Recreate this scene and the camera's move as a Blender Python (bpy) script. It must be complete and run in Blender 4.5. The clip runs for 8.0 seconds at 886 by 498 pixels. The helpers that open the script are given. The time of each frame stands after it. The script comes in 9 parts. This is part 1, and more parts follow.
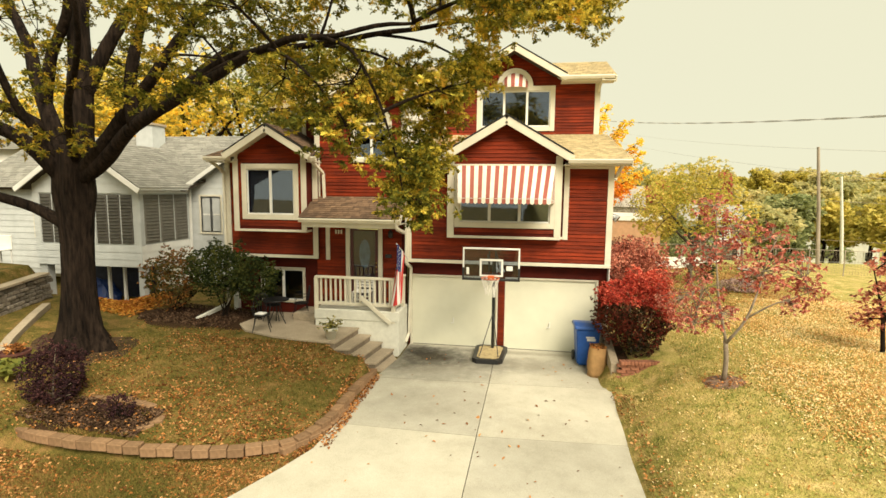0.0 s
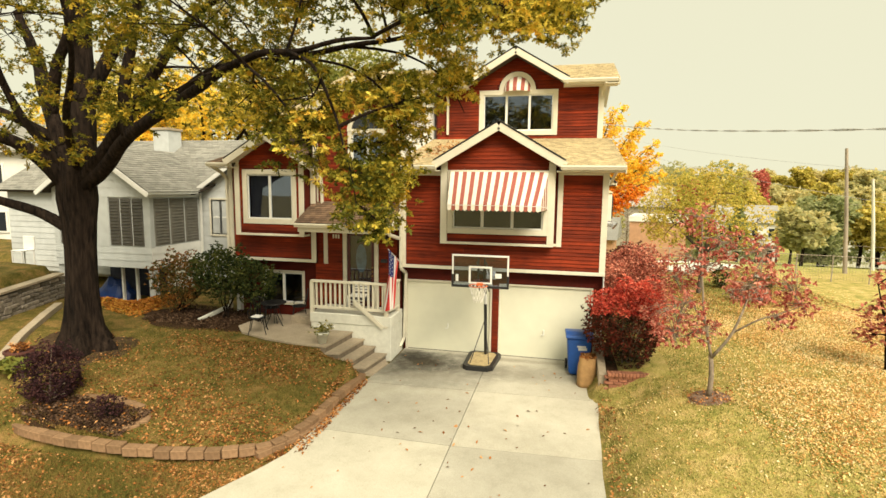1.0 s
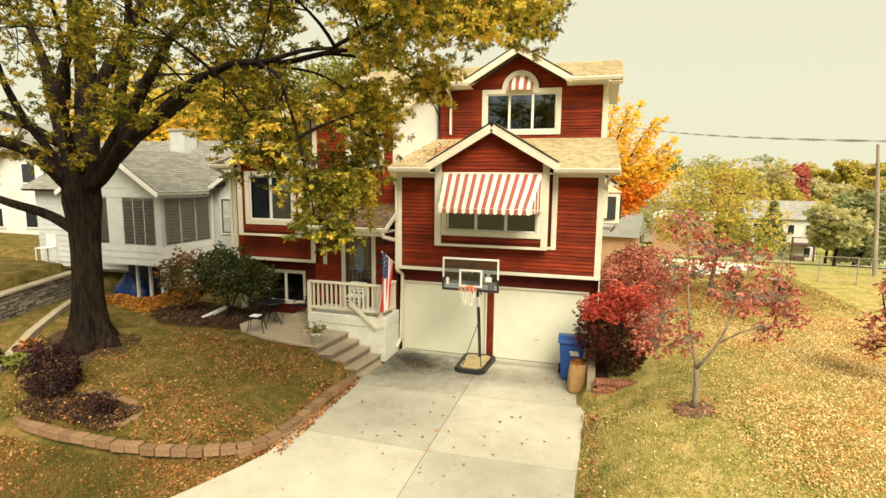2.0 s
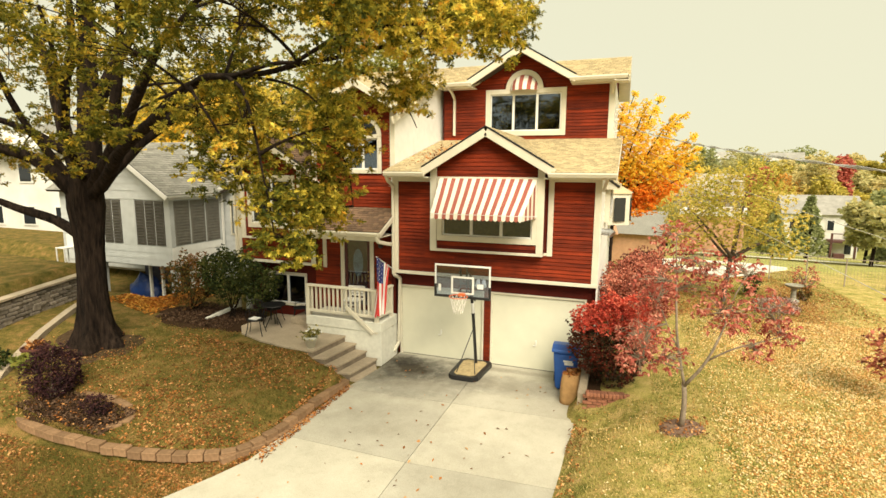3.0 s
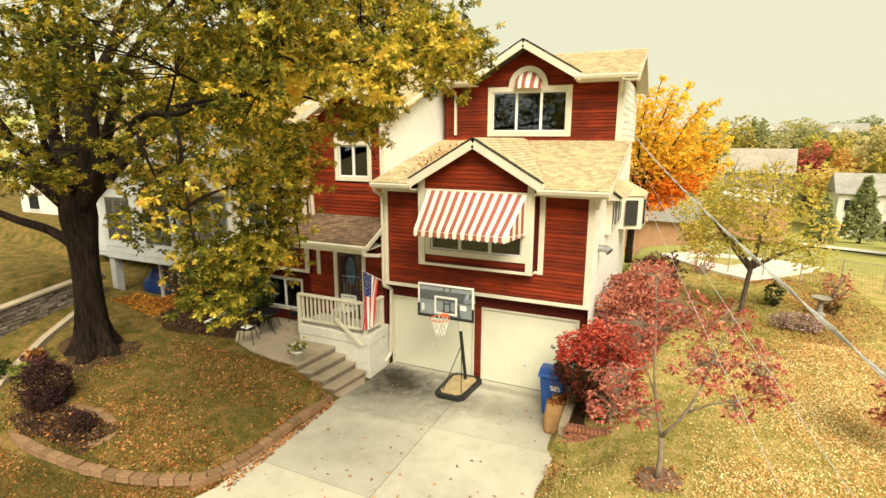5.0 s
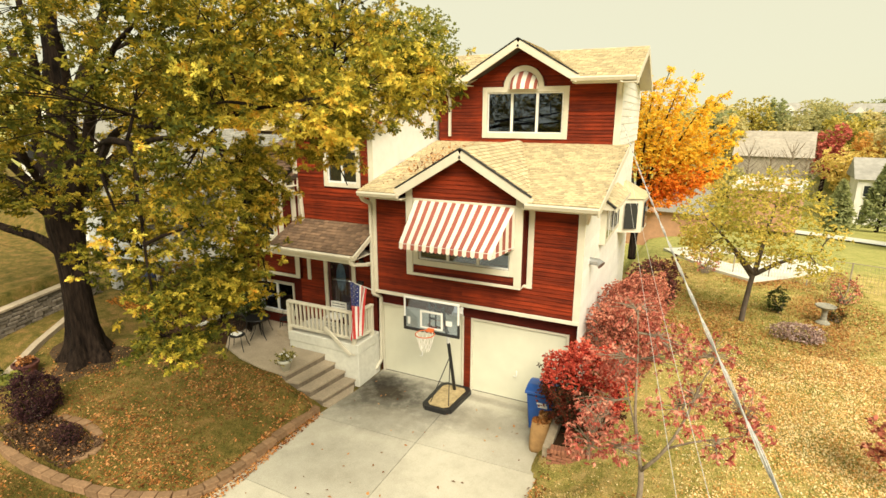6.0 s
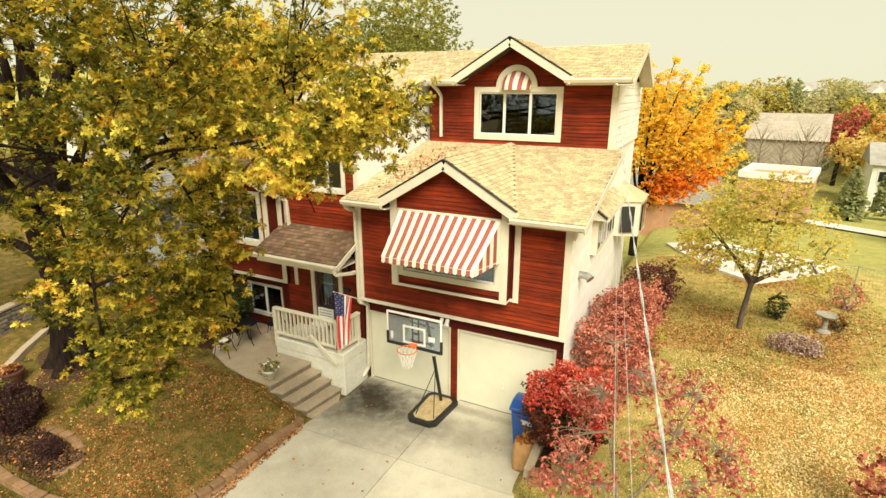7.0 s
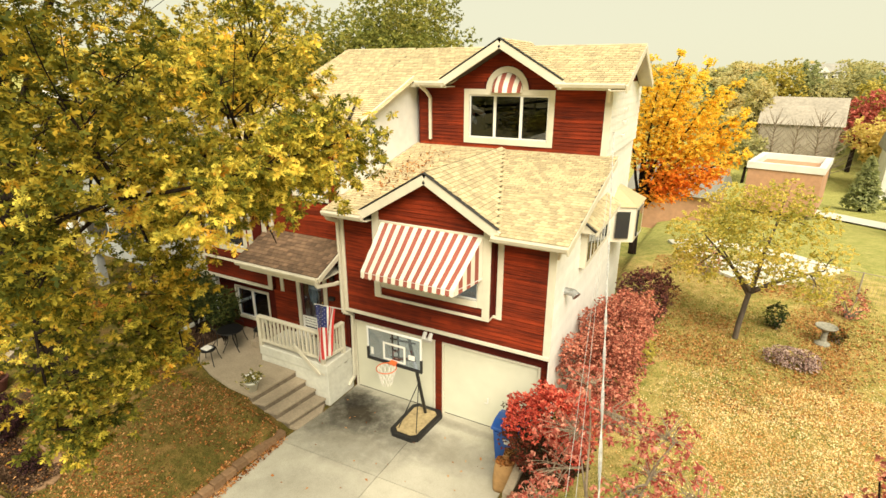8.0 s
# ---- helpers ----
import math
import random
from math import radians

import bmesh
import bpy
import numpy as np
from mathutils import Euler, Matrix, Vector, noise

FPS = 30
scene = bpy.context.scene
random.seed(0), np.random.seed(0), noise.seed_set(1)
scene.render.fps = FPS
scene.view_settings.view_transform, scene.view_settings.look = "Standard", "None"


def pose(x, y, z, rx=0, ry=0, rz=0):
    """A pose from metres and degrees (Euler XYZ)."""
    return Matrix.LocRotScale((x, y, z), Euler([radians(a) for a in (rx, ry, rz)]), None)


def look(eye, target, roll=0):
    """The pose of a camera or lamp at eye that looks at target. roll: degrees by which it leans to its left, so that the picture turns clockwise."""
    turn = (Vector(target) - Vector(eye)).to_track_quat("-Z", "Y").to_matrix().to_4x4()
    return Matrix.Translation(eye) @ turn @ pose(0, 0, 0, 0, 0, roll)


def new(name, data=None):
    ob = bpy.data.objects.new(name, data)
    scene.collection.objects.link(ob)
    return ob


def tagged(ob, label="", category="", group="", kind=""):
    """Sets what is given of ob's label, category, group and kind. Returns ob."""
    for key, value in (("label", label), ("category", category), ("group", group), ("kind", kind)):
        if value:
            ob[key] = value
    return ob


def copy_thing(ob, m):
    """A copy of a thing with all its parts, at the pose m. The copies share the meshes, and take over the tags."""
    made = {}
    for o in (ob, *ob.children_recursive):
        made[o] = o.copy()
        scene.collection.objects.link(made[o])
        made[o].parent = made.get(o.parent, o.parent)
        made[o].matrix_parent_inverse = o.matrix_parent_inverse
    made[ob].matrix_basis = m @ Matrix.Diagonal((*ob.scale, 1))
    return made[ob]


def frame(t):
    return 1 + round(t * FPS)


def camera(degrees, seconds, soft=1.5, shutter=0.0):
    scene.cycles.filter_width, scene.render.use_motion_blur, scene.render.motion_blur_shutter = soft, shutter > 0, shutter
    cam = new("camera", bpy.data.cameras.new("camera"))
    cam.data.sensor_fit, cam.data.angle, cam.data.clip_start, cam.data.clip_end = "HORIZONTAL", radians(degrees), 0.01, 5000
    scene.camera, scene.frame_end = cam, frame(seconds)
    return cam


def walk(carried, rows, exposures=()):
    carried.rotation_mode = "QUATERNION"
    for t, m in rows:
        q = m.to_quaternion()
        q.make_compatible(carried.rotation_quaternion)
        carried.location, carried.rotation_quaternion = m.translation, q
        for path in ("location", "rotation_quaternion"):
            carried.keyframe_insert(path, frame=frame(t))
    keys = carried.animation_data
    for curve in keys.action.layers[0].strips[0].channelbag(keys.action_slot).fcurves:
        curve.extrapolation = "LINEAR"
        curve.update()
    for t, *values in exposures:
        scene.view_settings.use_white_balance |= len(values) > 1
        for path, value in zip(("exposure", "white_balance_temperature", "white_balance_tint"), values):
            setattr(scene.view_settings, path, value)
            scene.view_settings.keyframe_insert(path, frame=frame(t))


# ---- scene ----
cam = camera(81.3, 8.0)
PATH = [
    (0, (3.291, -14.872, 4.691), (2.981, -12.91, 4.458), 0.6),
    (0.5, (3.842, -14.763, 4.817), (3.471, -12.812, 4.58), 0.6),
    (1, (4.355, -14.659, 4.934), (3.925, -12.721, 4.691), 0.7),
    (1.5, (4.858, -14.537, 5.05), (4.371, -12.614, 4.794), 0.7),
    (3, (6.236, -13.878, 5.521), (5.577, -12.014, 5.222), 0.4),
    (3.5, (6.569, -13.604, 5.751), (5.867, -11.76, 5.427), 0.3),
    (4, (6.817, -13.309, 6.013), (6.079, -11.484, 5.659), 0.2),
    (4.5, (7.041, -13.012, 6.297), (6.272, -11.206, 5.914), 0.2),
    (6, (7.645, -11.992, 7.383), (6.813, -10.242, 6.885), 0.1),
    (6.5, (7.779, -11.624, 7.749), (6.936, -9.893, 7.209), 0.1),
    (7, (7.931, -11.223, 8.093), (7.078, -9.509, 7.513), 0.1),
    (7.5, (8.08, -10.818, 8.406), (7.216, -9.122, 7.79), 0.1),
    (8, (8.229, -10.4, 8.75), (7.355, -8.724, 8.097), 0.1),
]
walk(cam, [(t, look(eye, target, roll)) for t, eye, target, roll in PATH], exposures=[(0.0, 0.45), (8.0, 0.45)])

# ---- world and sun: bright overcast autumn afternoon ----
world = bpy.data.worlds.new("overcast_sky")
scene.world = world
world.use_nodes = True
wt = world.node_tree
wt.nodes.clear()
w_out = wt.nodes.new("ShaderNodeOutputWorld")
w_bg = wt.nodes.new("ShaderNodeBackground")
w_sky = wt.nodes.new("ShaderNodeTexSky")
w_sky.sky_type = "NISHITA"
w_sky.sun_disc = False
w_sky.sun_elevation = radians(48)
w_sky.sun_rotation = radians(150)
w_gain = wt.nodes.new("ShaderNodeMix")
w_gain.data_type = "RGBA"
w_gain.blend_type = "MIX"
w_gain.inputs[0].default_value = 0.93
w_dim = wt.nodes.new("ShaderNodeMix")
w_dim.data_type = "RGBA"
w_dim.blend_type = "MULTIPLY"
w_dim.inputs[0].default_value = 1.0
w_dim.inputs[7].default_value = (0.10, 0.10, 0.10, 1)
wt.links.new(w_sky.outputs[0], w_dim.inputs[6])
wt.links.new(w_dim.outputs[2], w_gain.inputs[6])
w_gain.inputs[7].default_value = (1.0, 0.965, 0.69, 1)
wt.links.new(w_gain.outputs[2], w_bg.inputs[0])
w_bg.inputs[1].default_value = 0.67
wt.links.new(w_bg.outputs[0], w_out.inputs[0])

sun_data = bpy.data.lights.new("sun", "SUN")
sun_data.energy = 5.3
sun_data.angle = radians(40)
sun_data.color = (1.0, 0.885, 0.69)
sun = new("sun", sun_data)
sun.matrix_world = look((14, -20, 26), (0, 0, 0))

# ---- helpers ----
RNG = random.Random(7)
NRG = np.random.default_rng(11)


def thing(name, label, category, group="", at=(0, 0, 0), kind=""):
    ob = new(name)
    ob.empty_display_size = 0.2
    ob.location = at
    ob["base"] = at
    return tagged(ob, label, category, group, kind)


def attach(ob, parent, label=""):
    if parent is not None:
        ob.parent = parent
        if parent.type == "EMPTY":
            ob.matrix_parent_inverse = Matrix.Translation(Vector(parent["base"])).inverted()
    if label:
        ob["label"] = label
    return ob


def part(name, bm, material, parent, label="", smooth=False):
    me = bpy.data.meshes.new(name)
    bm.normal_update()
    bm.to_mesh(me)
    bm.free()
    if smooth:
        me.shade_smooth()
    me.materials.append(material)
    return attach(new(name, me), parent, label)


def raw(name, verts, sizes, material, parent=None, label=""):
    """A mesh from an array of corners and the number of corners of each face, in order."""
    me = bpy.data.meshes.new(name)
    verts = np.asarray(verts, dtype=np.float32).reshape(-1, 3)
    sizes = np.asarray(sizes, dtype=np.int32)
    me.vertices.add(len(verts))
    me.vertices.foreach_set("co", verts.ravel())
    me.loops.add(len(verts))
    me.loops.foreach_set("vertex_index", np.arange(len(verts), dtype=np.int32))
    me.polygons.add(len(sizes))
    starts = np.concatenate(([0], np.cumsum(sizes)[:-1])).astype(np.int32)
    me.polygons.foreach_set("loop_start", starts)
    me.update(calc_edges=True)
    me.materials.append(material)
    return attach(new(name, me), parent, label)


def box(bm, x0, x1, y0, y1, z0, z1, bevel=0.0, m=None):
    r = bmesh.ops.create_cube(bm, size=1.0)
    vs = r["verts"]
    for v in vs:
        v.co = Vector((x0 + (v.co.x + 0.5) * (x1 - x0), y0 + (v.co.y + 0.5) * (y1 - y0), z0 + (v.co.z + 0.5) * (z1 - z0)))
    if bevel:
        es = list({e for v in vs for e in v.link_edges})
        vs = list({v for f in bmesh.ops.bevel(bm, geom=es, offset=bevel, segments=1, affect="EDGES")["faces"] for v in f.verts} | {v for v in vs if v.is_valid})
    if m is not None:
        bmesh.ops.transform(bm, matrix=m, verts=vs)
    return vs


def prism(bm, outline, axis, a, b):
    """A closed outline of 2D points drawn along an axis from a to b."""
    def at(p, d):
        return {"x": (d, p[0], p[1]), "y": (p[0], d, p[1]), "z": (p[0], p[1], d)}[axis]
    lo = [bm.verts.new(at(p, a)) for p in outline]
    hi = [bm.verts.new(at(p, b)) for p in outline]
    bm.faces.new(lo)
    bm.faces.new(hi)
    n = len(outline)
    for i in range(n):
        bm.faces.new((lo[i], lo[(i + 1) % n], hi[(i + 1) % n], hi[i]))
    bmesh.ops.recalc_face_normals(bm, faces=bm.faces)


def beam(bm, p, q, w, h, up=(0, 0, 1), bevel=0.0):
    """A bar from p to q, w wide and h high."""
    p, q = Vector(p), Vector(q)
    d = q - p
    x = d.normalized()
    y = Vector(up).cross(x)
    y = y.normalized() if y.length > 1e-5 else Vector((0, 1, 0))
    z = x.cross(y)
    m = Matrix((x, y, z)).transposed().to_4x4()
    m.translation = p
    box(bm, 0, d.length, -w / 2, w / 2, -h / 2, h / 2, bevel, m)


def tube(bm, points, radii, sides=8, cap=True):
    rings = []
    pts = [Vector(p) for p in points]
    ref = Vector((0.31, 0.17, 0.93)).normalized()
    for i, p in enumerate(pts):
        d = (pts[min(i + 1, len(pts) - 1)] - pts[max(i - 1, 0)]).normalized()
        a = d.cross(ref)
        a = a.normalized() if a.length > 1e-3 else d.orthogonal().normalized()
        b = d.cross(a)
        r = radii[i] if isinstance(radii, (list, tuple)) else radii
        rings.append([bm.verts.new(p + r * (math.cos(k * math.tau / sides) * a + math.sin(k * math.tau / sides) * b)) for k in range(sides)])
    for r0, r1 in zip(rings, rings[1:]):
        for k in range(sides):
            bm.faces.new((r0[k], r0[(k + 1) % sides], r1[(k + 1) % sides], r1[k]))
    if cap:
        bm.faces.new(rings[0][::-1])
        bm.faces.new(rings[-1])


def lathe(bm, profile, sides=20, at=(0, 0, 0)):
    """Turned round the z axis: (radius, height) pairs."""
    rings = []
    for r, z in profile:
        rings.append([bm.verts.new((at[0] + r * math.cos(k * math.tau / sides), at[1] + r * math.sin(k * math.tau / sides), at[2] + z)) for k in range(sides)])
    for r0, r1 in zip(rings, rings[1:]):
        for k in range(sides):
            bm.faces.new((r0[k], r0[(k + 1) % sides], r1[(k + 1) % sides], r1[k]))
    bm.faces.new(rings[0][::-1])
    bm.faces.new(rings[-1])


def smooth01(a, b, v):
    t = min(1.0, max(0.0, (v - a) / (b - a)))
    return t * t * (3 - 2 * t)


# ---- materials ----
def ramp_colors(nt, fac, stops):
    r = nt.nodes.new("ShaderNodeValToRGB")
    el = r.color_ramp.elements
    while len(el) < len(stops):
        el.new(0.5)
    for e, (p, c) in zip(el, stops):
        e.position = p
        e.color = (*c, 1)
    nt.links.new(fac, r.inputs[0])
    return r.outputs[0]


def mixed(nt, a, b, fac, mode="MIX"):
    m = nt.nodes.new("ShaderNodeMix")
    m.data_type = "RGBA"
    m.blend_type = mode
    for sock, v in ((m.inputs[6], a), (m.inputs[7], b), (m.inputs[0], fac)):
        if isinstance(v, (int, float)):
            sock.default_value = v
        elif isinstance(v, tuple):
            sock.default_value = (*v, 1)
        else:
            nt.links.new(v, sock)
    return m.outputs[2]


def noise_fac(nt, scale, detail=4.0, stretch=(1, 1, 1), rough=0.6, space="Object"):
    tc = nt.nodes.new("ShaderNodeTexCoord")
    mp = nt.nodes.new("ShaderNodeMapping")
    mp.inputs["Scale"].default_value = stretch
    nz = nt.nodes.new("ShaderNodeTexNoise")
    nz.inputs["Scale"].default_value = scale
    nz.inputs["Detail"].default_value = detail
    nz.inputs["Roughness"].default_value = rough
    nt.links.new(tc.outputs[space], mp.inputs[0])
    nt.links.new(mp.outputs[0], nz.inputs["Vector"])
    return nz.outputs["Fac"]


def piece_random(nt):
    """A random number for each loose piece, whether it is an object or an island."""
    oi = nt.nodes.new("ShaderNodeObjectInfo")
    ge = nt.nodes.new("ShaderNodeNewGeometry")
    ad = nt.nodes.new("ShaderNodeMath")
    ad.operation = "ADD"
    fr = nt.nodes.new("ShaderNodeMath")
    fr.operation = "FRACT"
    nt.links.new(oi.outputs["Random"], ad.inputs[0])
    nt.links.new(ge.outputs["Random Per Island"], ad.inputs[1])
    nt.links.new(ad.outputs[0], fr.inputs[0])
    return fr.outputs[0]


def surface(name, base, rough=0.7, metal=0.0, grain=(8.0, 0.25), blotch=(0.6, 0.2), stretch=(1, 1, 1), bump=0.2, bump_scale=40.0, pieces=0.0, translucent=0.0, spec=0.5):
    """Paint, stone, wood or metal: a base colour with variation at two scales, and fine relief."""
    mat = bpy.data.materials.new(name)
    mat.use_nodes = True
    nt = mat.node_tree
    bs = nt.nodes["Principled BSDF"]
    dark = tuple(c * (1 - grain[1]) for c in base)
    light = tuple(min(1, c * (1 + grain[1])) for c in base)
    col = ramp_colors(nt, noise_fac(nt, grain[0], 5, stretch), [(0.3, dark), (0.7, light)])
    if blotch[1] > 0:
        f = ramp_colors(nt, noise_fac(nt, blotch[0], 3), [(0.35, (1 - blotch[1],) * 3), (0.65, (1, 1, 1))])
        col = mixed(nt, col, f, 1.0, "MULTIPLY")
    if pieces > 0:
        pr = ramp_colors(nt, piece_random(nt), [(0.0, (1 - pieces,) * 3), (1.0, (1 + pieces,) * 3)])
        col = mixed(nt, col, pr, 1.0, "MULTIPLY")
    nt.links.new(col, bs.inputs["Base Color"])
    bs.inputs["Roughness"].default_value = rough
    bs.inputs["Metallic"].default_value = metal
    bs.inputs["Specular IOR Level"].default_value = spec
    if bump > 0:
        bp = nt.nodes.new("ShaderNodeBump")
        bp.inputs["Strength"].default_value = bump
        bp.inputs["Distance"].default_value = 0.02
        nt.links.new(noise_fac(nt, bump_scale, 6, stretch), bp.inputs["Height"])
        nt.links.new(bp.outputs[0], bs.inputs["Normal"])
    return mat


def leaf_material(name, stops, patch=0.45, transl=0.35, spread=0.6):
    """Leaves: hue by patches through the crown and leaf by leaf; light comes through."""
    mat = bpy.data.materials.new(name)
    mat.use_nodes = True
    nt = mat.node_tree
    bs = nt.nodes["Principled BSDF"]
    ge = nt.nodes.new("ShaderNodeNewGeometry")
    f = noise_fac(nt, patch, 3)
    mx = nt.nodes.new("ShaderNodeMath")
    mx.operation = "MULTIPLY_ADD"
    mx.inputs[1].default_value = spread
    nt.links.new(ge.outputs["Random Per Island"], mx.inputs[0])
    sb = nt.nodes.new("ShaderNodeMath")
    sb.operation = "SUBTRACT"
    sb.inputs[1].default_value = spread / 2
    nt.links.new(f, sb.inputs[0])
    nt.links.new(sb.outputs[0], mx.inputs[2])
    col = ramp_colors(nt, mx.outputs[0], stops)
    nt.links.new(col, bs.inputs["Base Color"])
    bs.inputs["Roughness"].default_value = 0.8
    bs.inputs["Specular IOR Level"].default_value = 0.18
    tr = nt.nodes.new("ShaderNodeBsdfTranslucent")
    nt.links.new(col, tr.inputs[0])
    ms = nt.nodes.new("ShaderNodeMixShader")
    ms.inputs[0].default_value = transl
    nt.links.new(bs.outputs[0], ms.inputs[1])
    nt.links.new(tr.outputs[0], ms.inputs[2])
    nt.links.new(ms.outputs[0], nt.nodes["Material Output"].inputs[0])
    return mat


def glass_pane(name, tint=(0.02, 0.024, 0.03), rough=0.04):
    """Window glass over a dark room: dark body, mirror-like gloss."""
    mat = bpy.data.materials.new(name)
    mat.use_nodes = True
    bs = mat.node_tree.nodes["Principled BSDF"]
    bs.inputs["Base Color"].default_value = (*tint, 1)
    bs.inputs["Roughness"].default_value = rough
    bs.inputs["IOR"].default_value = 1.52
    return mat


def ground_material():
    """Lawn: green and tired yellow-brown grass in patches, earth showing through."""
    mat = bpy.data.materials.new("lawn")
    mat.use_nodes = True
    nt = mat.node_tree
    bs = nt.nodes["Principled BSDF"]
    big = noise_fac(nt, 0.35, 4)
    mid = noise_fac(nt, 2.6, 9, rough=0.72)
    fine = noise_fac(nt, 55.0, 4)
    # a: front lawn, browner grass with the oak's shade also in its colour
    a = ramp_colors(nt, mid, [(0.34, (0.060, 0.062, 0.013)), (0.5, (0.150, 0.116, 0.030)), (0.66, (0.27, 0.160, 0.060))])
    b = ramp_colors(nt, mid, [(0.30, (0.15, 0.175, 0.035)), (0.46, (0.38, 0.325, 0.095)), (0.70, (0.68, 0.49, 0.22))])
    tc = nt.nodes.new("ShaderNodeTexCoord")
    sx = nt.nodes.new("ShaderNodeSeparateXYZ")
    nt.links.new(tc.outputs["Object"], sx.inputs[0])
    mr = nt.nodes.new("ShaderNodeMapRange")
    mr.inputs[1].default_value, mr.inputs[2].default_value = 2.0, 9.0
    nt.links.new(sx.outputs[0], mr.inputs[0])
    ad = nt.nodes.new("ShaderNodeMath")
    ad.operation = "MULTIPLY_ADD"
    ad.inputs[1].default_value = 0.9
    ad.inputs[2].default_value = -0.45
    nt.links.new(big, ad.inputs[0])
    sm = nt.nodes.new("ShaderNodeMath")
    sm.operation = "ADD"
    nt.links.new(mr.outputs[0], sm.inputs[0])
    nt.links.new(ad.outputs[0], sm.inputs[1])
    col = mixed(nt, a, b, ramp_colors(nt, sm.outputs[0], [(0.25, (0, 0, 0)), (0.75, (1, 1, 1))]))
    # the yards behind stay green
    c = ramp_colors(nt, mid, [(0.30, (0.21, 0.25, 0.06)), (0.5, (0.37, 0.36, 0.11)), (0.72, (0.52, 0.455, 0.18))])
    mr2 = nt.nodes.new("ShaderNodeMapRange")
    mr2.inputs[1].default_value, mr2.inputs[2].default_value = 11.0, 19.0
    nt.links.new(sx.outputs[1], mr2.inputs[0])
    sm2 = nt.nodes.new("ShaderNodeMath")
    sm2.operation = "ADD"
    nt.links.new(mr2.outputs[0], sm2.inputs[0])
    nt.links.new(ad.outputs[0], sm2.inputs[1])
    col = mixed(nt, col, c, ramp_colors(nt, sm2.outputs[0], [(0.30, (0, 0, 0)), (0.70, (1, 1, 1))]))
    col = mixed(nt, col, ramp_colors(nt, fine, [(0.35, (0.45, 0.45, 0.45)), (0.6, (1.15, 1.15, 1.15))]), 1.0, "MULTIPLY")
    nt.links.new(col, bs.inputs["Base Color"])
    bs.inputs["Roughness"].default_value = 0.95
    bs.inputs["Specular IOR Level"].default_value = 0.1
    bp = nt.nodes.new("ShaderNodeBump")
    bp.inputs["Strength"].default_value = 0.6
    bp.inputs["Distance"].default_value = 0.04
    nt.links.new(fine, bp.inputs["Height"])
    nt.links.new(bp.outputs[0], bs.inputs["Normal"])
    return mat


def concrete_material():
    """Driveway concrete: pale, with darker damp and tyre stains."""
    mat = bpy.data.materials.new("concrete")
    mat.use_nodes = True
    nt = mat.node_tree
    bs = nt.nodes["Principled BSDF"]
    col = ramp_colors(nt, noise_fac(nt, 1.7, 8, rough=0.7), [(0.25, (0.355, 0.338, 0.268)), (0.5, (0.435, 0.417, 0.338)), (0.75, (0.49, 0.472, 0.392))])
    spk = ramp_colors(nt, noise_fac(nt, 60.0, 3), [(0.3, (0.8, 0.8, 0.8)), (0.6, (1.0, 1.0, 1.0))])
    col = mixed(nt, col, spk, 1.0, "MULTIPLY")
    tint = ramp_colors(nt, piece_random(nt), [(0.0, (0.90, 0.90, 0.90)), (1.0, (1.06, 1.05, 1.03))])
    col = mixed(nt, col, tint, 1.0, "MULTIPLY")
    # oil and damp stains below the garage doors, with shapes of their own
    tc = nt.nodes.new("ShaderNodeTexCoord")
    for cx, cy, sx, sy, strength in ((0.75, -1.05, 1.5, 1.1, 0.85), (0.25, -0.55, 0.9, 0.7, 0.75), (0.9, -1.5, 3.0, 1.9, 0.45), (3.2, -1.3, 2.6, 0.9, 0.35), (0.2, -1.9, 0.6, 0.6, 0.40), (2.6, -0.30, 3.0, 0.25, 0.35), (1.6, -4.2, 2.2, 1.6, 0.18), (3.9, -5.6, 2.4, 2.2, 0.16)):
        mp = nt.nodes.new("ShaderNodeMapping")
        mp.vector_type = "TEXTURE"
        mp.inputs["Location"].default_value = (cx, cy, 0)
        mp.inputs["Scale"].default_value = (sx, sy, 9.0)
        gr = nt.nodes.new("ShaderNodeTexGradient")
        gr.gradient_type = "SPHERICAL"
        nt.links.new(tc.outputs["Object"], mp.inputs[0])
        nt.links.new(mp.outputs[0], gr.inputs[0])
        mu = nt.nodes.new("ShaderNodeMath")
        mu.operation = "MULTIPLY"
        nt.links.new(gr.outputs["Fac"], mu.inputs[0])
        nt.links.new(noise_fac(nt, 3.1, 7, rough=0.72), mu.inputs[1])
        st = ramp_colors(nt, mu.outputs[0], [(0.10, (1, 1, 1)), (0.21, (1 - 0.55 * strength,) * 3), (0.42, (1 - strength, 1 - 1.03 * strength, 1 - 1.08 * strength))])
        col = mixed(nt, col, st, 1.0, "MULTIPLY")
    nt.links.new(col, bs.inputs["Base Color"])
    bs.inputs["Roughness"].default_value = 0.85
    bp = nt.nodes.new("ShaderNodeBump")
    bp.inputs["Strength"].default_value = 0.15
    bp.inputs["Distance"].default_value = 0.01
    nt.links.new(noise_fac(nt, 90.0, 4), bp.inputs["Height"])
    nt.links.new(bp.outputs[0], bs.inputs["Normal"])
    return mat


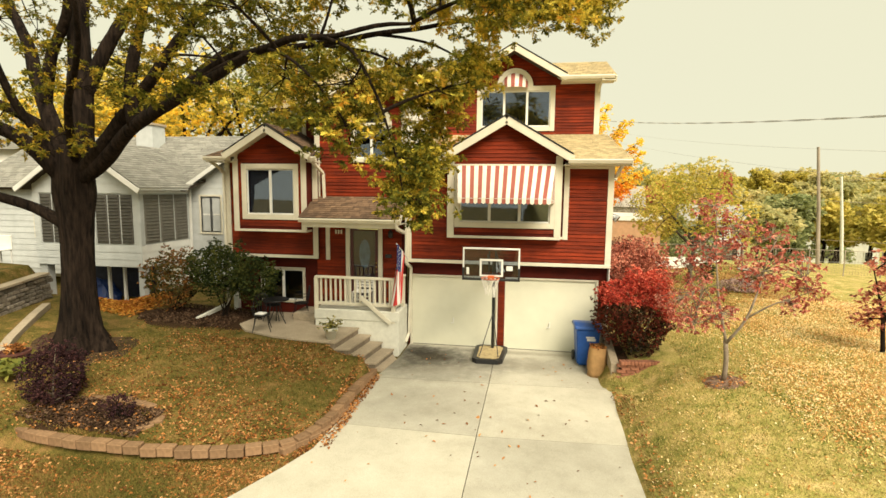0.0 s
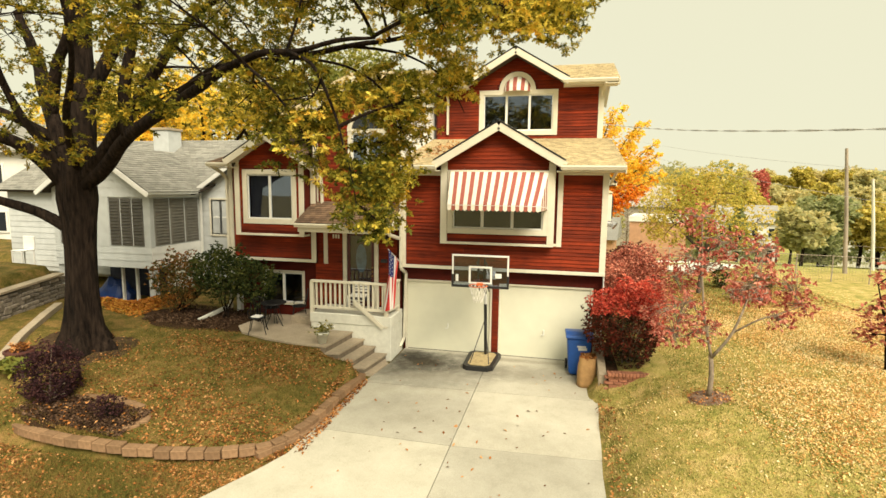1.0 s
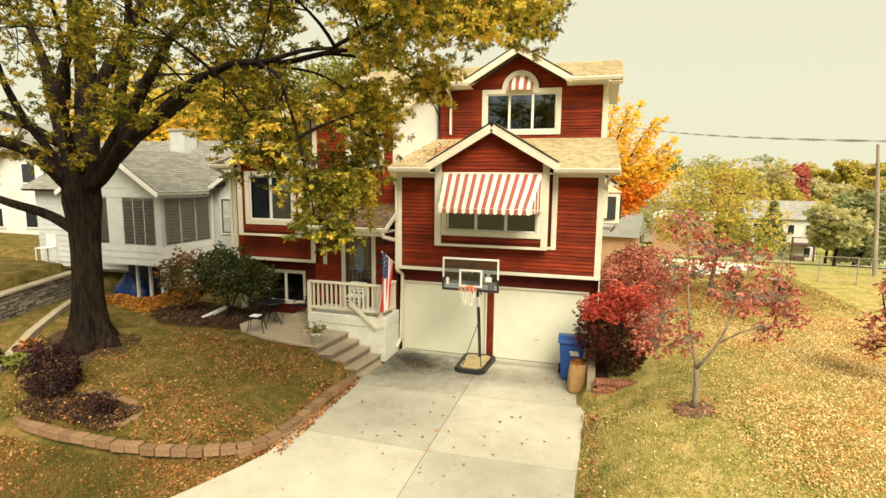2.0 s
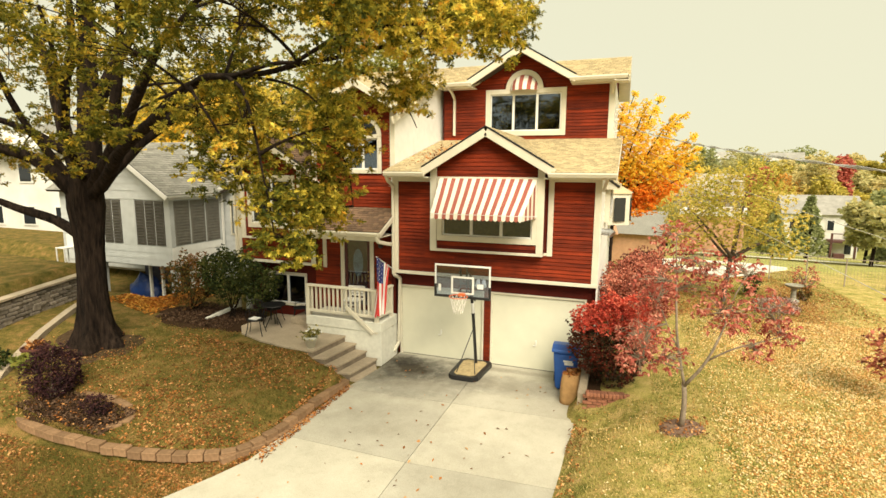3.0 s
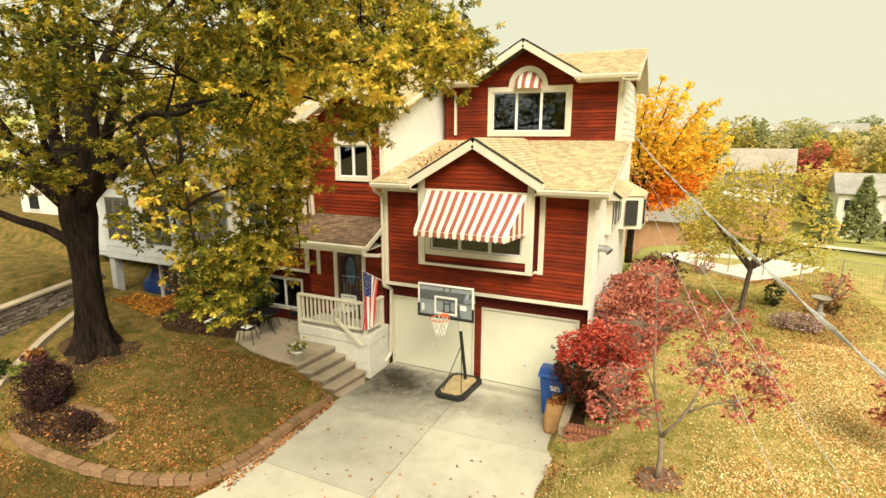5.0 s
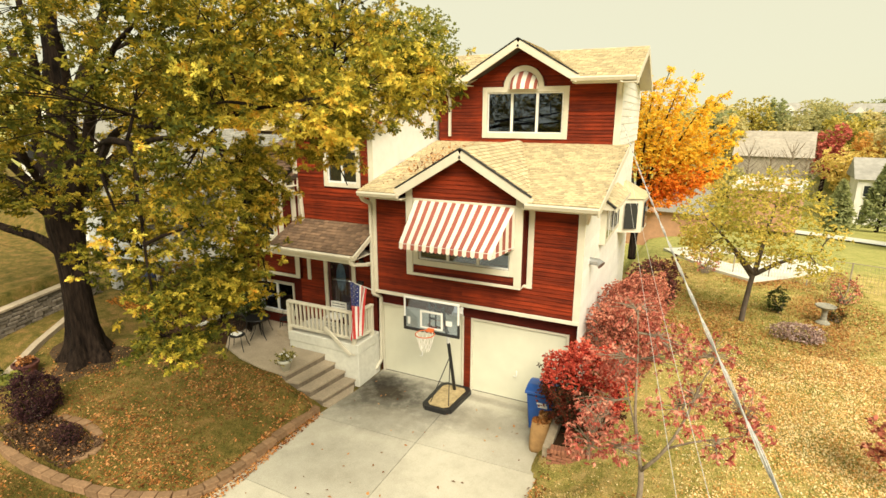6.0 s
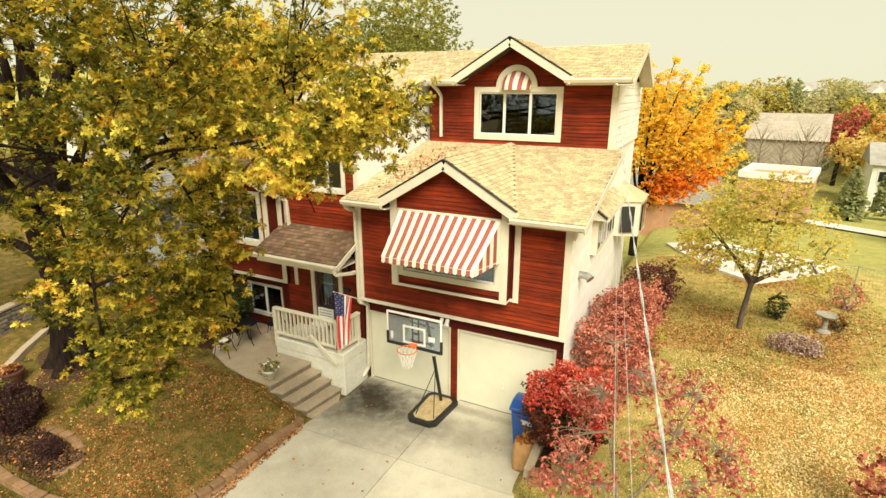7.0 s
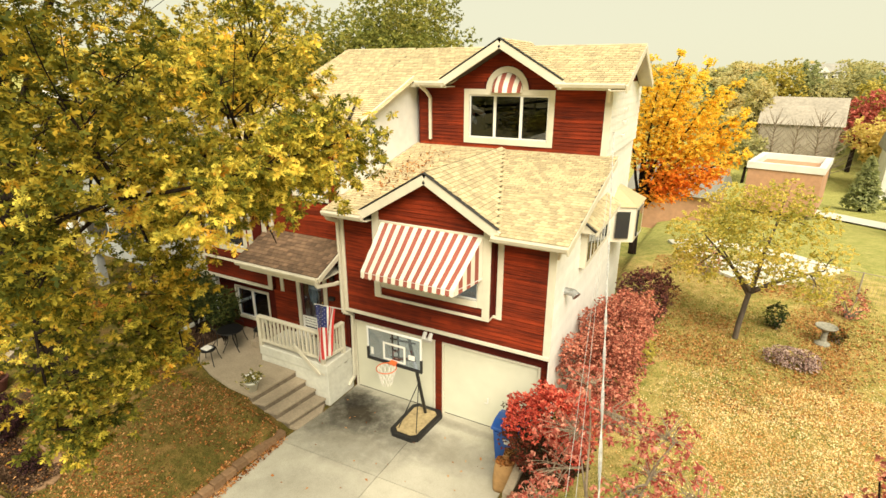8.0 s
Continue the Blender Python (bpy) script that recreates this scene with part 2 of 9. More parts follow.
M_CEDAR = surface("red_stained_cedar", (0.190, 0.023, 0.0050), 0.75, spec=0.20, grain=(5.0, 0.55), blotch=(1.2, 0.40), stretch=(0.25, 3, 6), bump=0.3, bump_scale=14, pieces=0.30)
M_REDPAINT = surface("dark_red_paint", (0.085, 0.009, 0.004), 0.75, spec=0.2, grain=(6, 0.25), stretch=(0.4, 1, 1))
M_TRIM = surface("cream_trim_paint", (0.63, 0.595, 0.48), 0.55, grain=(3, 0.06), blotch=(0.8, 0.12), bump=0.08)
M_WHITE = surface("white_painted_siding", (0.78, 0.785, 0.75), 0.55, grain=(4, 0.05), blotch=(0.5, 0.10), bump=0.06, pieces=0.04)
M_DOORWHITE = surface("garage_door_paint", (0.63, 0.625, 0.50), 0.45, grain=(2, 0.04), blotch=(0.4, 0.08), bump=0.04)
M_SHINGLE = surface("tan_shingle", (0.51, 0.42, 0.25), 0.9, grain=(30, 0.2), blotch=(0.5, 0.07), bump=0.5, bump_scale=120, pieces=0.23)
M_BROWNSHINGLE = surface("brown_shingle", (0.20, 0.125, 0.075), 0.9, grain=(30, 0.3), blotch=(0.9, 0.35), bump=0.5, bump_scale=120, pieces=0.35)
M_GREYSHINGLE = surface("grey_shingle", (0.25, 0.245, 0.215), 0.9, grain=(30, 0.25), blotch=(0.5, 0.2), bump=0.5, bump_scale=120, pieces=0.22)
M_DECK = surface("roof_felt", (0.05, 0.036, 0.025), 0.95)
M_GLASS = glass_pane("window_glass")
M_SCREEN = surface("insect_screen", (0.085, 0.066, 0.052), 0.6, grain=(3, 0.2))
M_CONCRETE = concrete_material()
M_CONC2 = surface("old_concrete", (0.38, 0.315, 0.225), 0.9, grain=(20, 0.15), blotch=(1.4, 0.25), bump=0.25, bump_scale=70)
M_STUCCO = surface("white_stoop_paint", (0.66, 0.66, 0.58), 0.75, grain=(9, 0.08), blotch=(1.2, 0.18), bump=0.2, bump_scale=60)
M_LAWN = ground_material()
M_BARK = surface("oak_bark", (0.021, 0.014, 0.010), 0.95, spec=0.12, grain=(13, 0.85), blotch=(1.3, 0.35), stretch=(1, 1, 0.16), bump=1.0, bump_scale=13)
for n_ in M_BARK.node_tree.nodes:
    if n_.type == "BUMP":
        n_.inputs["Distance"].default_value = 0.09
M_TWIG = surface("grey_twig_bark", (0.24, 0.19, 0.14), 0.9, grain=(14, 0.3))
M_EDGE = surface("terracotta_block", (0.255, 0.158, 0.088), 0.95, spec=0.12, grain=(14, 0.2), blotch=(2.0, 0.25), bump=0.4, bump_scale=60, pieces=0.2)
M_BRICK = surface("red_brick", (0.36, 0.15, 0.085), 0.9, grain=(16, 0.25), blotch=(2, 0.25), bump=0.4, bump_scale=60, pieces=0.25)
M_STONE = surface("limestone_block", (0.20, 0.17, 0.135), 0.92, grain=(8, 0.3), blotch=(1.5, 0.3), bump=0.6, bump_scale=25, pieces=0.35)
M_MORTAR = surface("mortar", (0.16, 0.14, 0.115), 0.95)
M_MULCH = surface("dark_mulch", (0.050, 0.029, 0.016), 0.98, spec=0.05, grain=(30, 0.5), blotch=(1.5, 0.3), bump=1.0, bump_scale=45)
M_BLACK = surface("black_plastic", (0.012, 0.012, 0.013), 0.45, grain=(10, 0.2), bump=0.05)
M_IRON = surface("black_wrought_iron", (0.010, 0.010, 0.011), 0.5, metal=0.4, grain=(10, 0.2), bump=0.05)
M_BLUE = surface("blue_bin_plastic", (0.012, 0.085, 0.36), 0.45, grain=(6, 0.12), blotch=(1.5, 0.15), bump=0.08)
M_PAPER = surface("brown_paper_sack", (0.43, 0.25, 0.10), 0.85, grain=(6, 0.12), blotch=(3, 0.15), bump=0.5, bump_scale=18)
M_GALV = surface("weathered_pole_wood", (0.34, 0.29, 0.23), 0.9, grain=(8, 0.3), stretch=(1, 1, 0.1))
M_CABLE = surface("aluminium_cable", (0.52, 0.52, 0.50), 0.55, metal=0.0, grain=(20, 0.3))

L_OAK = leaf_material("oak_leaves", [(0.22, (0.058, 0.074, 0.010)), (0.42, (0.165, 0.165, 0.020)), (0.56, (0.38, 0.32, 0.036)), (0.70, (0.76, 0.60, 0.090)), (0.86, (0.74, 0.42, 0.045))], 1.7, 0.32, 0.42)
# darker, slightly greener oak leaves: the crown's inner shade is in their colour
L_OAKSHADE = leaf_material("shaded_inner_oak_leaves", [(0.22, (0.034, 0.046, 0.006)), (0.42, (0.105, 0.108, 0.013)), (0.60, (0.27, 0.22, 0.022)), (0.82, (0.58, 0.36, 0.035))], 1.0, 0.30, 0.40)
L_OAKGOLD = leaf_material("golden_oak_leaves", [(0.20, (0.20, 0.20, 0.030)), (0.40, (0.60, 0.50, 0.075)), (0.60, (0.84, 0.68, 0.110)), (0.85, (0.78, 0.34, 0.035))], 1.9, 0.34, 0.45)
L_RED = leaf_material("burning_bush_leaves", [(0.26, (0.27, 0.034, 0.026)), (0.5, (0.66, 0.085, 0.055)), (0.78, (0.82, 0.24, 0.15))], 1.6, 0.35, 0.6)

# ---- ground ----
def drive_z(y):
    return -0.028 * max(0.0, -y - 2.0)


def edge_line(x):
    """The front edge of the raised lawn, as y over x."""
    if x > -0.95:
        return -6.15 + (x + 0.95) * 3.0
    return -7.10 + 0.9 * smooth01(-3.6, -0.9, x) ** 1.2


def ground_z(x, y):
    # raised lawn left of the drive
    left = 0.05 - 0.11 * (x + 0.44) + 0.115 * (y + 3.85) + 0.17 * math.exp(-((x + 2.5) ** 2 + (y + 4.7) ** 2) / 3.0)
    left = min(left, 0.72 + 0.04 * max(0, -x - 4))
    if y > -1.5:
        left = min(left, 0.72 + 0.05 * max(0, -x - 4))
    # the lawn stays below the patio's rim and falls beside the steps
    rim = smooth01(-3.5, -2.55, y) * smooth01(-5.2, -4.6, x)
    left += (0.685 - left) * rim
    beside = smooth01(-2.95, -2.62, y) * smooth01(-1.75, -1.45, x)
    left += (min(left, 0.50 - 0.52 * (x + 1.45)) - left) * beside
    front = drive_z(y) - 0.10 - 0.06 * smooth01(-7, -10, y) + 0.02 * max(0, -x - 2)
    cut = edge_line(x)
    left = front + (left - front) * smooth01(cut - 0.02, cut + 0.10, y) if x < -0.2 else left
    # bank right of the drive
    x0 = 5.38 - 0.75 * smooth01(-2.9, -2.2, y)
    bank = 1.08 * (1 - math.exp(-max(0, x - x0) / 1.6)) - 0.11 * max(0, min(6, -y - 4.2)) * smooth01(5.4, 8, x) - 0.02
    bank -= 0.34 * math.exp(-((x - 6.1) / 0.6) ** 2 - ((y + 2.85) / 0.42) ** 2)
    bank = bank * smooth01(x0 - 0.02, x0 + 0.3, x)
    low = drive_z(y) - 0.06
    if x < 2.5:
        near = low + (left - low) * (1 - smooth01(-0.62, -0.30, x))
        if y < -6.9:
            near = low + (left - low) * (1 - smooth01(-1.6, -0.4, x + (y + 7) * 0.8))
    else:
        near = low + (bank - low) * smooth01(5.2, 5.46, x)
    # the land behind falls away to a valley and rises to a far hill
    near -= 0.03 * max(0, min(y, 16) - 9) + 0.125 * max(0, min(y, 62) - 16)
    near += 8.2 * smooth01(76, 126, y) + 3.0 * smooth01(150, 420, y)
    # the neighbour's lot lies a little higher, with a terrace behind a stone wall
    near += 0.25 * smooth01(-7.5, -10, x) * smooth01(-8, -3, y)
    near += 1.0 * smooth01(0.05, 0.35, -(x + 9.45 + (y + 6.8) * 0.30)) * (1 - smooth01(-1.6, -1.2, y)) * smooth01(-9.5, -7.5, y)
    near -= 0.8 * smooth01(-8.9, -9.5, x) * smooth01(-1.0, -0.1, y) * (1 - smooth01(3.0, 4.0, y))
    return near + 0.015 * noise.noise((x * 0.8, y * 0.8, 0))


def grid_ground():
    def axis(lo, hi, a, b, fine, grow):
        out = list(np.arange(a, b + fine / 2, fine))
        s, v = fine, b
        while v < hi:
            s *= grow
            v += s
            out.append(min(v, hi))
        s, v = fine, a
        while v > lo:
            s *= grow
            v -= s
            out.insert(0, max(v, lo))
        return out
    xs = axis(-900, 900, -11, 14, 0.16, 1.22)
    ys = axis(-500, 1500, -13, 9, 0.16, 1.22)
    verts = [(x, y, ground_z(x, y)) for y in ys for x in xs]
    n = len(xs)
    faces = [(j * n + i, j * n + i + 1, (j + 1) * n + i + 1, (j + 1) * n + i) for j in range(len(ys) - 1) for i in range(n - 1)]
    me = bpy.data.meshes.new("ground")
    me.from_pydata(verts, [], faces)
    me.shade_smooth()
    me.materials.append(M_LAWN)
    return tagged(new("ground", me), "autumn lawn sloping round the house, strewn with fallen leaves", "ground", kind="structure")


ground = grid_ground()

# ---- driveway: separate concrete slabs with open joints ----
driveway = thing("driveway", "pale concrete driveway slabs with dark stains by the garage", "driveway", kind="structure")


def slab(outline, name="slab"):
    bm = bmesh.new()
    top = [bm.verts.new((x, y, drive_z(y) + 0.012)) for x, y in outline]
    bot = [bm.verts.new((x, y, drive_z(y) - 0.22)) for x, y in outline]
    bm.faces.new(top)
    bm.faces.new(bot[::-1])
    n = len(top)
    for i in range(n):
        bm.faces.new((top[i], bot[i], bot[(i + 1) % n], top[(i + 1) % n]))
    bmesh.ops.recalc_face_normals(bm, faces=bm.faces)
    part(name, bm, M_CONCRETE, driveway)


J = 0.008
slab([(-0.05, 0.15), (2.58 - J, 0.15), (2.54 - J, -2.73 + J), (-0.28, -2.83 + J), (-0.05, -1.2)])
slab([(2.58 + J, 0.15), (5.46, 0.15), (5.42, -2.63 + J), (2.54 + J, -2.73 + J)])
slab([(-0.30, -2.83 - J), (2.54 - J, -2.73 - J), (2.48 - J, -5.35 + J), (-0.36, -5.29 + J)])
slab([(2.54 + J, -2.73 - J), (5.42, -2.63 - J), (5.36, -5.24 + J), (2.48 + J, -5.35 + J)])
slab([(-0.38, -5.29 - J), (2.48 - J, -5.35 - J), (2.42 - J, -8.0 + J), (-1.2, -7.95 + J), (-0.72, -6.95), (-0.46, -6.3)])
slab([(2.48 + J, -5.35 - J), (5.36, -5.24 - J), (5.28, -7.9 + J), (2.42 + J, -8.0 + J)])
slab([(-1.24, -7.95 - J), (2.42 - J, -8.0 - J), (2.42 - J, -11.0), (-3.2, -11.0), (-2.1, -8.7)])
slab([(-3.2, -11.0 - J), (2.42 - J, -11.0 - J), (2.4 - J, -16.5), (-4.0, -16.5)])
slab([(2.42 + J, -11.0 - J), (5.6, -11.0 - J), (6.4, -16.5), (2.4 + J, -16.5)])
slab([(2.42 + J, -8.0 - J), (5.28, -7.9 - J), (5.6, -11.0), (2.42 + J, -11.0)])

# ---- the house ----
house = thing("house", "three-storey house with red-stained cedar lap siding and cream trim", "house", at=(0, 0, 0))


def board_mesh(bm, x0, x1, z, h, y, lean=0.021):
    """One lap board on a wall that faces -y."""
    v = [bm.verts.new(p) for p in ((x0, y - lean - 0.006, z), (x1, y - lean - 0.006, z), (x1, y - 0.005, z + h), (x0, y - 0.005, z + h),
                                   (x0, y + 0.01, z), (x1, y + 0.01, z), (x1, y + 0.01, z + h), (x0, y + 0.01, z + h))]
    for f in ((0, 1, 2, 3), (5, 4, 7, 6), (4, 5, 1, 0), (3, 2, 6, 7), (4, 0, 3, 7), (1, 5, 6, 2)):
        bm.faces.new([v[i] for i in f])


def lap_wall(parent, x0, x1, z0, z1, y, holes=(), width=None, course=0.102, material=None, name="board"):
    """Courses of lap boards, cut round openings; width(z) limits a gable."""
    material = material or M_CEDAR
    n = max(1, round((z1 - z0) / course))
    h = (z1 - z0) / n
    for i in range(n):
        z = z0 + i * h
        a, b = x0, x1
        if width:
            a, b = width(z + h * 0.9)
            if b - a < 0.05:
                continue
        spans = [(a, b)]
        for ha, hb, za, zb in holes:
            if za < z + h * 0.6 and zb > z + h * 0.4:
                nxt = []
                for s, e in spans:
                    if hb <= s or ha >= e:
                        nxt.append((s, e))
                        continue
                    if ha > s:
                        nxt.append((s, ha))
                    if hb < e:
                        nxt.append((hb, e))
                spans = nxt
        for s, e in spans:
            cuts = [s]
            while e - cuts[-1] > 4.2:
                cuts.append(cuts[-1] + RNG.uniform(1.6, 3.4))
            cuts.append(e)
            for c, d in zip(cuts, cuts[1:]):
                if d - c > 0.03:
                    bm = bmesh.new()
                    board_mesh(bm, c + 0.0015, d - 0.0015, z, h, y)
                    part(name, bm, material, parent)


def side_lap(parent, y0, y1, z0, z1, x, face=1, course=0.2, top=None, material=None):
    """White lap courses on a wall that faces +x or -x; top(y) limits its height."""
    material = material or M_WHITE
    n = max(1, round((z1 - z0) / course))
    h = (z1 - z0) / n
    for i in range(n):
        z = z0 + i * h
        a, b = y0, y1
        if top:
            a, b = top(z + h * 0.95)
            if b - a < 0.05:
                continue
        bm = bmesh.new()
        f = face
        v = [bm.verts.new(p) for p in ((x + f * 0.018, a, z), (x + f * 0.018, b, z), (x + f * 0.004, b, z + h), (x + f * 0.004, a, z + h),
                                       (x - f * 0.01, a, z), (x - f * 0.01, b, z), (x - f * 0.01, b, z + h), (x - f * 0.01, a, z + h))]
        for q in ((0, 1, 2, 3), (5, 4, 7, 6), (4, 5, 1, 0), (3, 2, 6, 7), (4, 0, 3, 7), (1, 5, 6, 2)):
            bm.faces.new([v[k] for k in q])
        bmesh.ops.recalc_face_normals(bm, faces=bm.faces)
        part("siding_board", bm, material, parent)


def bar(name, x0, x1, y0, y1, z0, z1, material, parent, bevel=0.006, label=""):
    bm = bmesh.new()
    box(bm, x0, x1, y0, y1, z0, z1, bevel)
    return part(name, bm, material, parent, label)


def stick(name, p, q, w, h, material, parent, up=(0, 0, 1), bevel=0.006):
    bm = bmesh.new()
    beam(bm, p, q, w, h, up, bevel)
    return part(name, bm, material, parent)


# masses behind the siding: solid cores, each a part of the house
Y_S, Y_U = -0.25, 3.86      # first-floor siding, upper siding
Z_S0, Z_S1 = 2.56, 5.42
def cut_wall(name, x0, x1, z0, z1, y0, y1, holes, material, parent):
    """A wall facing -y, y0 to y1 thick, with openings right through it."""
    bm = bmesh.new()
    xs = sorted({x0, x1, *[min(max(h[i], x0), x1) for h in holes for i in (0, 1)]})
    zs = sorted({z0, z1, *[min(max(h[i], z0), z1) for h in holes for i in (2, 3)]})
    for a, b in zip(xs, xs[1:]):
        run = None
        for c, d in zip(zs, zs[1:]):
            mx, mz = (a + b) / 2, (c + d) / 2
            solid = not any(h[0] < mx < h[1] and h[2] < mz < h[3] for h in holes)
            if solid:
                run = (run[0], d) if run else (c, d)
            if (not solid or d == zs[-1]) and run:
                box(bm, a, b, y0, y1, run[0], run[1])
                run = None
    bmesh.ops.remove_doubles(bm, verts=bm.verts, dist=1e-5)
    return part(name, bm, material, parent)


def clear_glass(name):
    mat = bpy.data.materials.new(name)
    mat.use_nodes = True
    nt = mat.node_tree
    nt.nodes.clear()
    out = nt.nodes.new("ShaderNodeOutputMaterial")
    tr = nt.nodes.new("ShaderNodeBsdfTransparent")
    tr.inputs[0].default_value = (0.70, 0.76, 0.86, 1)
    gl = nt.nodes.new("ShaderNodeBsdfGlossy")
    gl.inputs["Color"].default_value = (0.80, 0.88, 1.0, 1)
    gl.inputs["Roughness"].default_value = 0.02
    fw = nt.nodes.new("ShaderNodeLayerWeight")
    fw.inputs[0].default_value = 0.5
    fp = nt.nodes.new("ShaderNodeMath")
    fp.operation = "POWER"
    fp.inputs[1].default_value = 4.0
    nt.links.new(fw.outputs["Facing"], fp.inputs[0])
    fr = nt.nodes.new("ShaderNodeMath")
    fr.operation = "MULTIPLY_ADD"
    fr.inputs[1].default_value = 0.9
    fr.inputs[2].default_value = 0.12
    nt.links.new(fp.outputs[0], fr.inputs[0])
    ms = nt.nodes.new("ShaderNodeMixShader")
    nt.links.new(fr.outputs[0], ms.inputs[0])
    nt.links.new(tr.outputs[0], ms.inputs[1])
    nt.links.new(gl.outputs[0], ms.inputs[2])
    nt.links.new(ms.outputs[0], out.inputs[0])
    return mat


M_PANE = clear_glass("clear_window_glass")
# indoor dimness and the panes' bluish reflection are put into this wall colour
M_ROOM = surface("blue_dimmed_room_wall", (0.045, 0.050, 0.085), 0.9)
M_SASH = surface("white_sash_vinyl", (0.74, 0.74, 0.70), 0.4, grain=(3, 0.04), bump=0.03)


def window_unit(parent, x0, x1, z0, z1, y, lights=2, trim=0.14, sash=0.04, label="", screens=(), sill=True, back=0.16):
    """A window in a wall facing -y: casing, sashes, panes."""
    bm = bmesh.new()
    box(bm, x0, x1, y - 0.005, y + back, z0, z1)
    bmesh.ops.delete(bm, geom=[f for f in bm.faces if abs(f.normal.y) > 0.9], context="FACES")
    w = part("window", bm, M_SASH, parent, label)
    if trim:
        bar("casing", x0 - trim, x0, y - 0.035, y + 0.0, z0 - trim, z1 + trim, M_TRIM, w)
        bar("casing", x1, x1 + trim, y - 0.035, y + 0.0, z0 - trim, z1 + trim, M_TRIM, w)
        bar("casing", x0, x1, y - 0.033, y + 0.0, z1, z1 + trim, M_TRIM, w)
        bar("sill", x0, x1, y - 0.05, y + 0.0, z0 - trim, z0, M_TRIM, w)
    step = (x1 - x0) / lights
    for i in range(lights):
        a, b = x0 + i * step, x0 + (i + 1) * step
        bm = bmesh.new()
        for p in ((a, a + sash, z0, z1), (b - sash, b, z0, z1), (a + sash, b - sash, z0, z0 + sash), (a + sash, b - sash, z1 - sash, z1)):
            box(bm, p[0], p[1], y + 0.01, y + 0.06, p[2], p[3], 0.004)
        part("sash", bm, M_SASH, w)
        bar("pane", a + sash, b - sash, y + 0.030, y + 0.036, z0 + sash, z1 - sash, M_PANE, w, 0)
        if i in screens:
            bar("screen", a + sash, b - sash, y + 0.010, y + 0.013, z0 + sash, z1 - sash, M_SCREEN, w, 0)
    return w


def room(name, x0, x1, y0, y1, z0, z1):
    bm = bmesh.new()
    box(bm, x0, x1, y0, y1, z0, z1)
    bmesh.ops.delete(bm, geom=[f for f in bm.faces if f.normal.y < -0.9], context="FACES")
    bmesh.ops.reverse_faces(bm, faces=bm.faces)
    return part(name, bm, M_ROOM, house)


SHINGLES = {}


def shingle_mesh(w, h, key):
    if key not in SHINGLES:
        bm = bmesh.new()
        v = [bm.verts.new(p) for p in ((0, 0, 0.022), (w - 0.008, 0, 0.022), (w - 0.008, h * 1.12, 0.006), (0, h * 1.12, 0.006), (0, 0, 0), (w - 0.008, 0, 0))]
        bm.faces.new((v[0], v[1], v[2], v[3]))
        bm.faces.new((v[4], v[5], v[1], v[0]))
        bm.faces.new((v[4], v[0], v[3]))
        bm.faces.new((v[1], v[5], v[2]))
        me = bpy.data.meshes.new("shingle")
        bm.to_mesh(me)
        bm.free()
        SHINGLES[key] = me
    return SHINGLES[key]


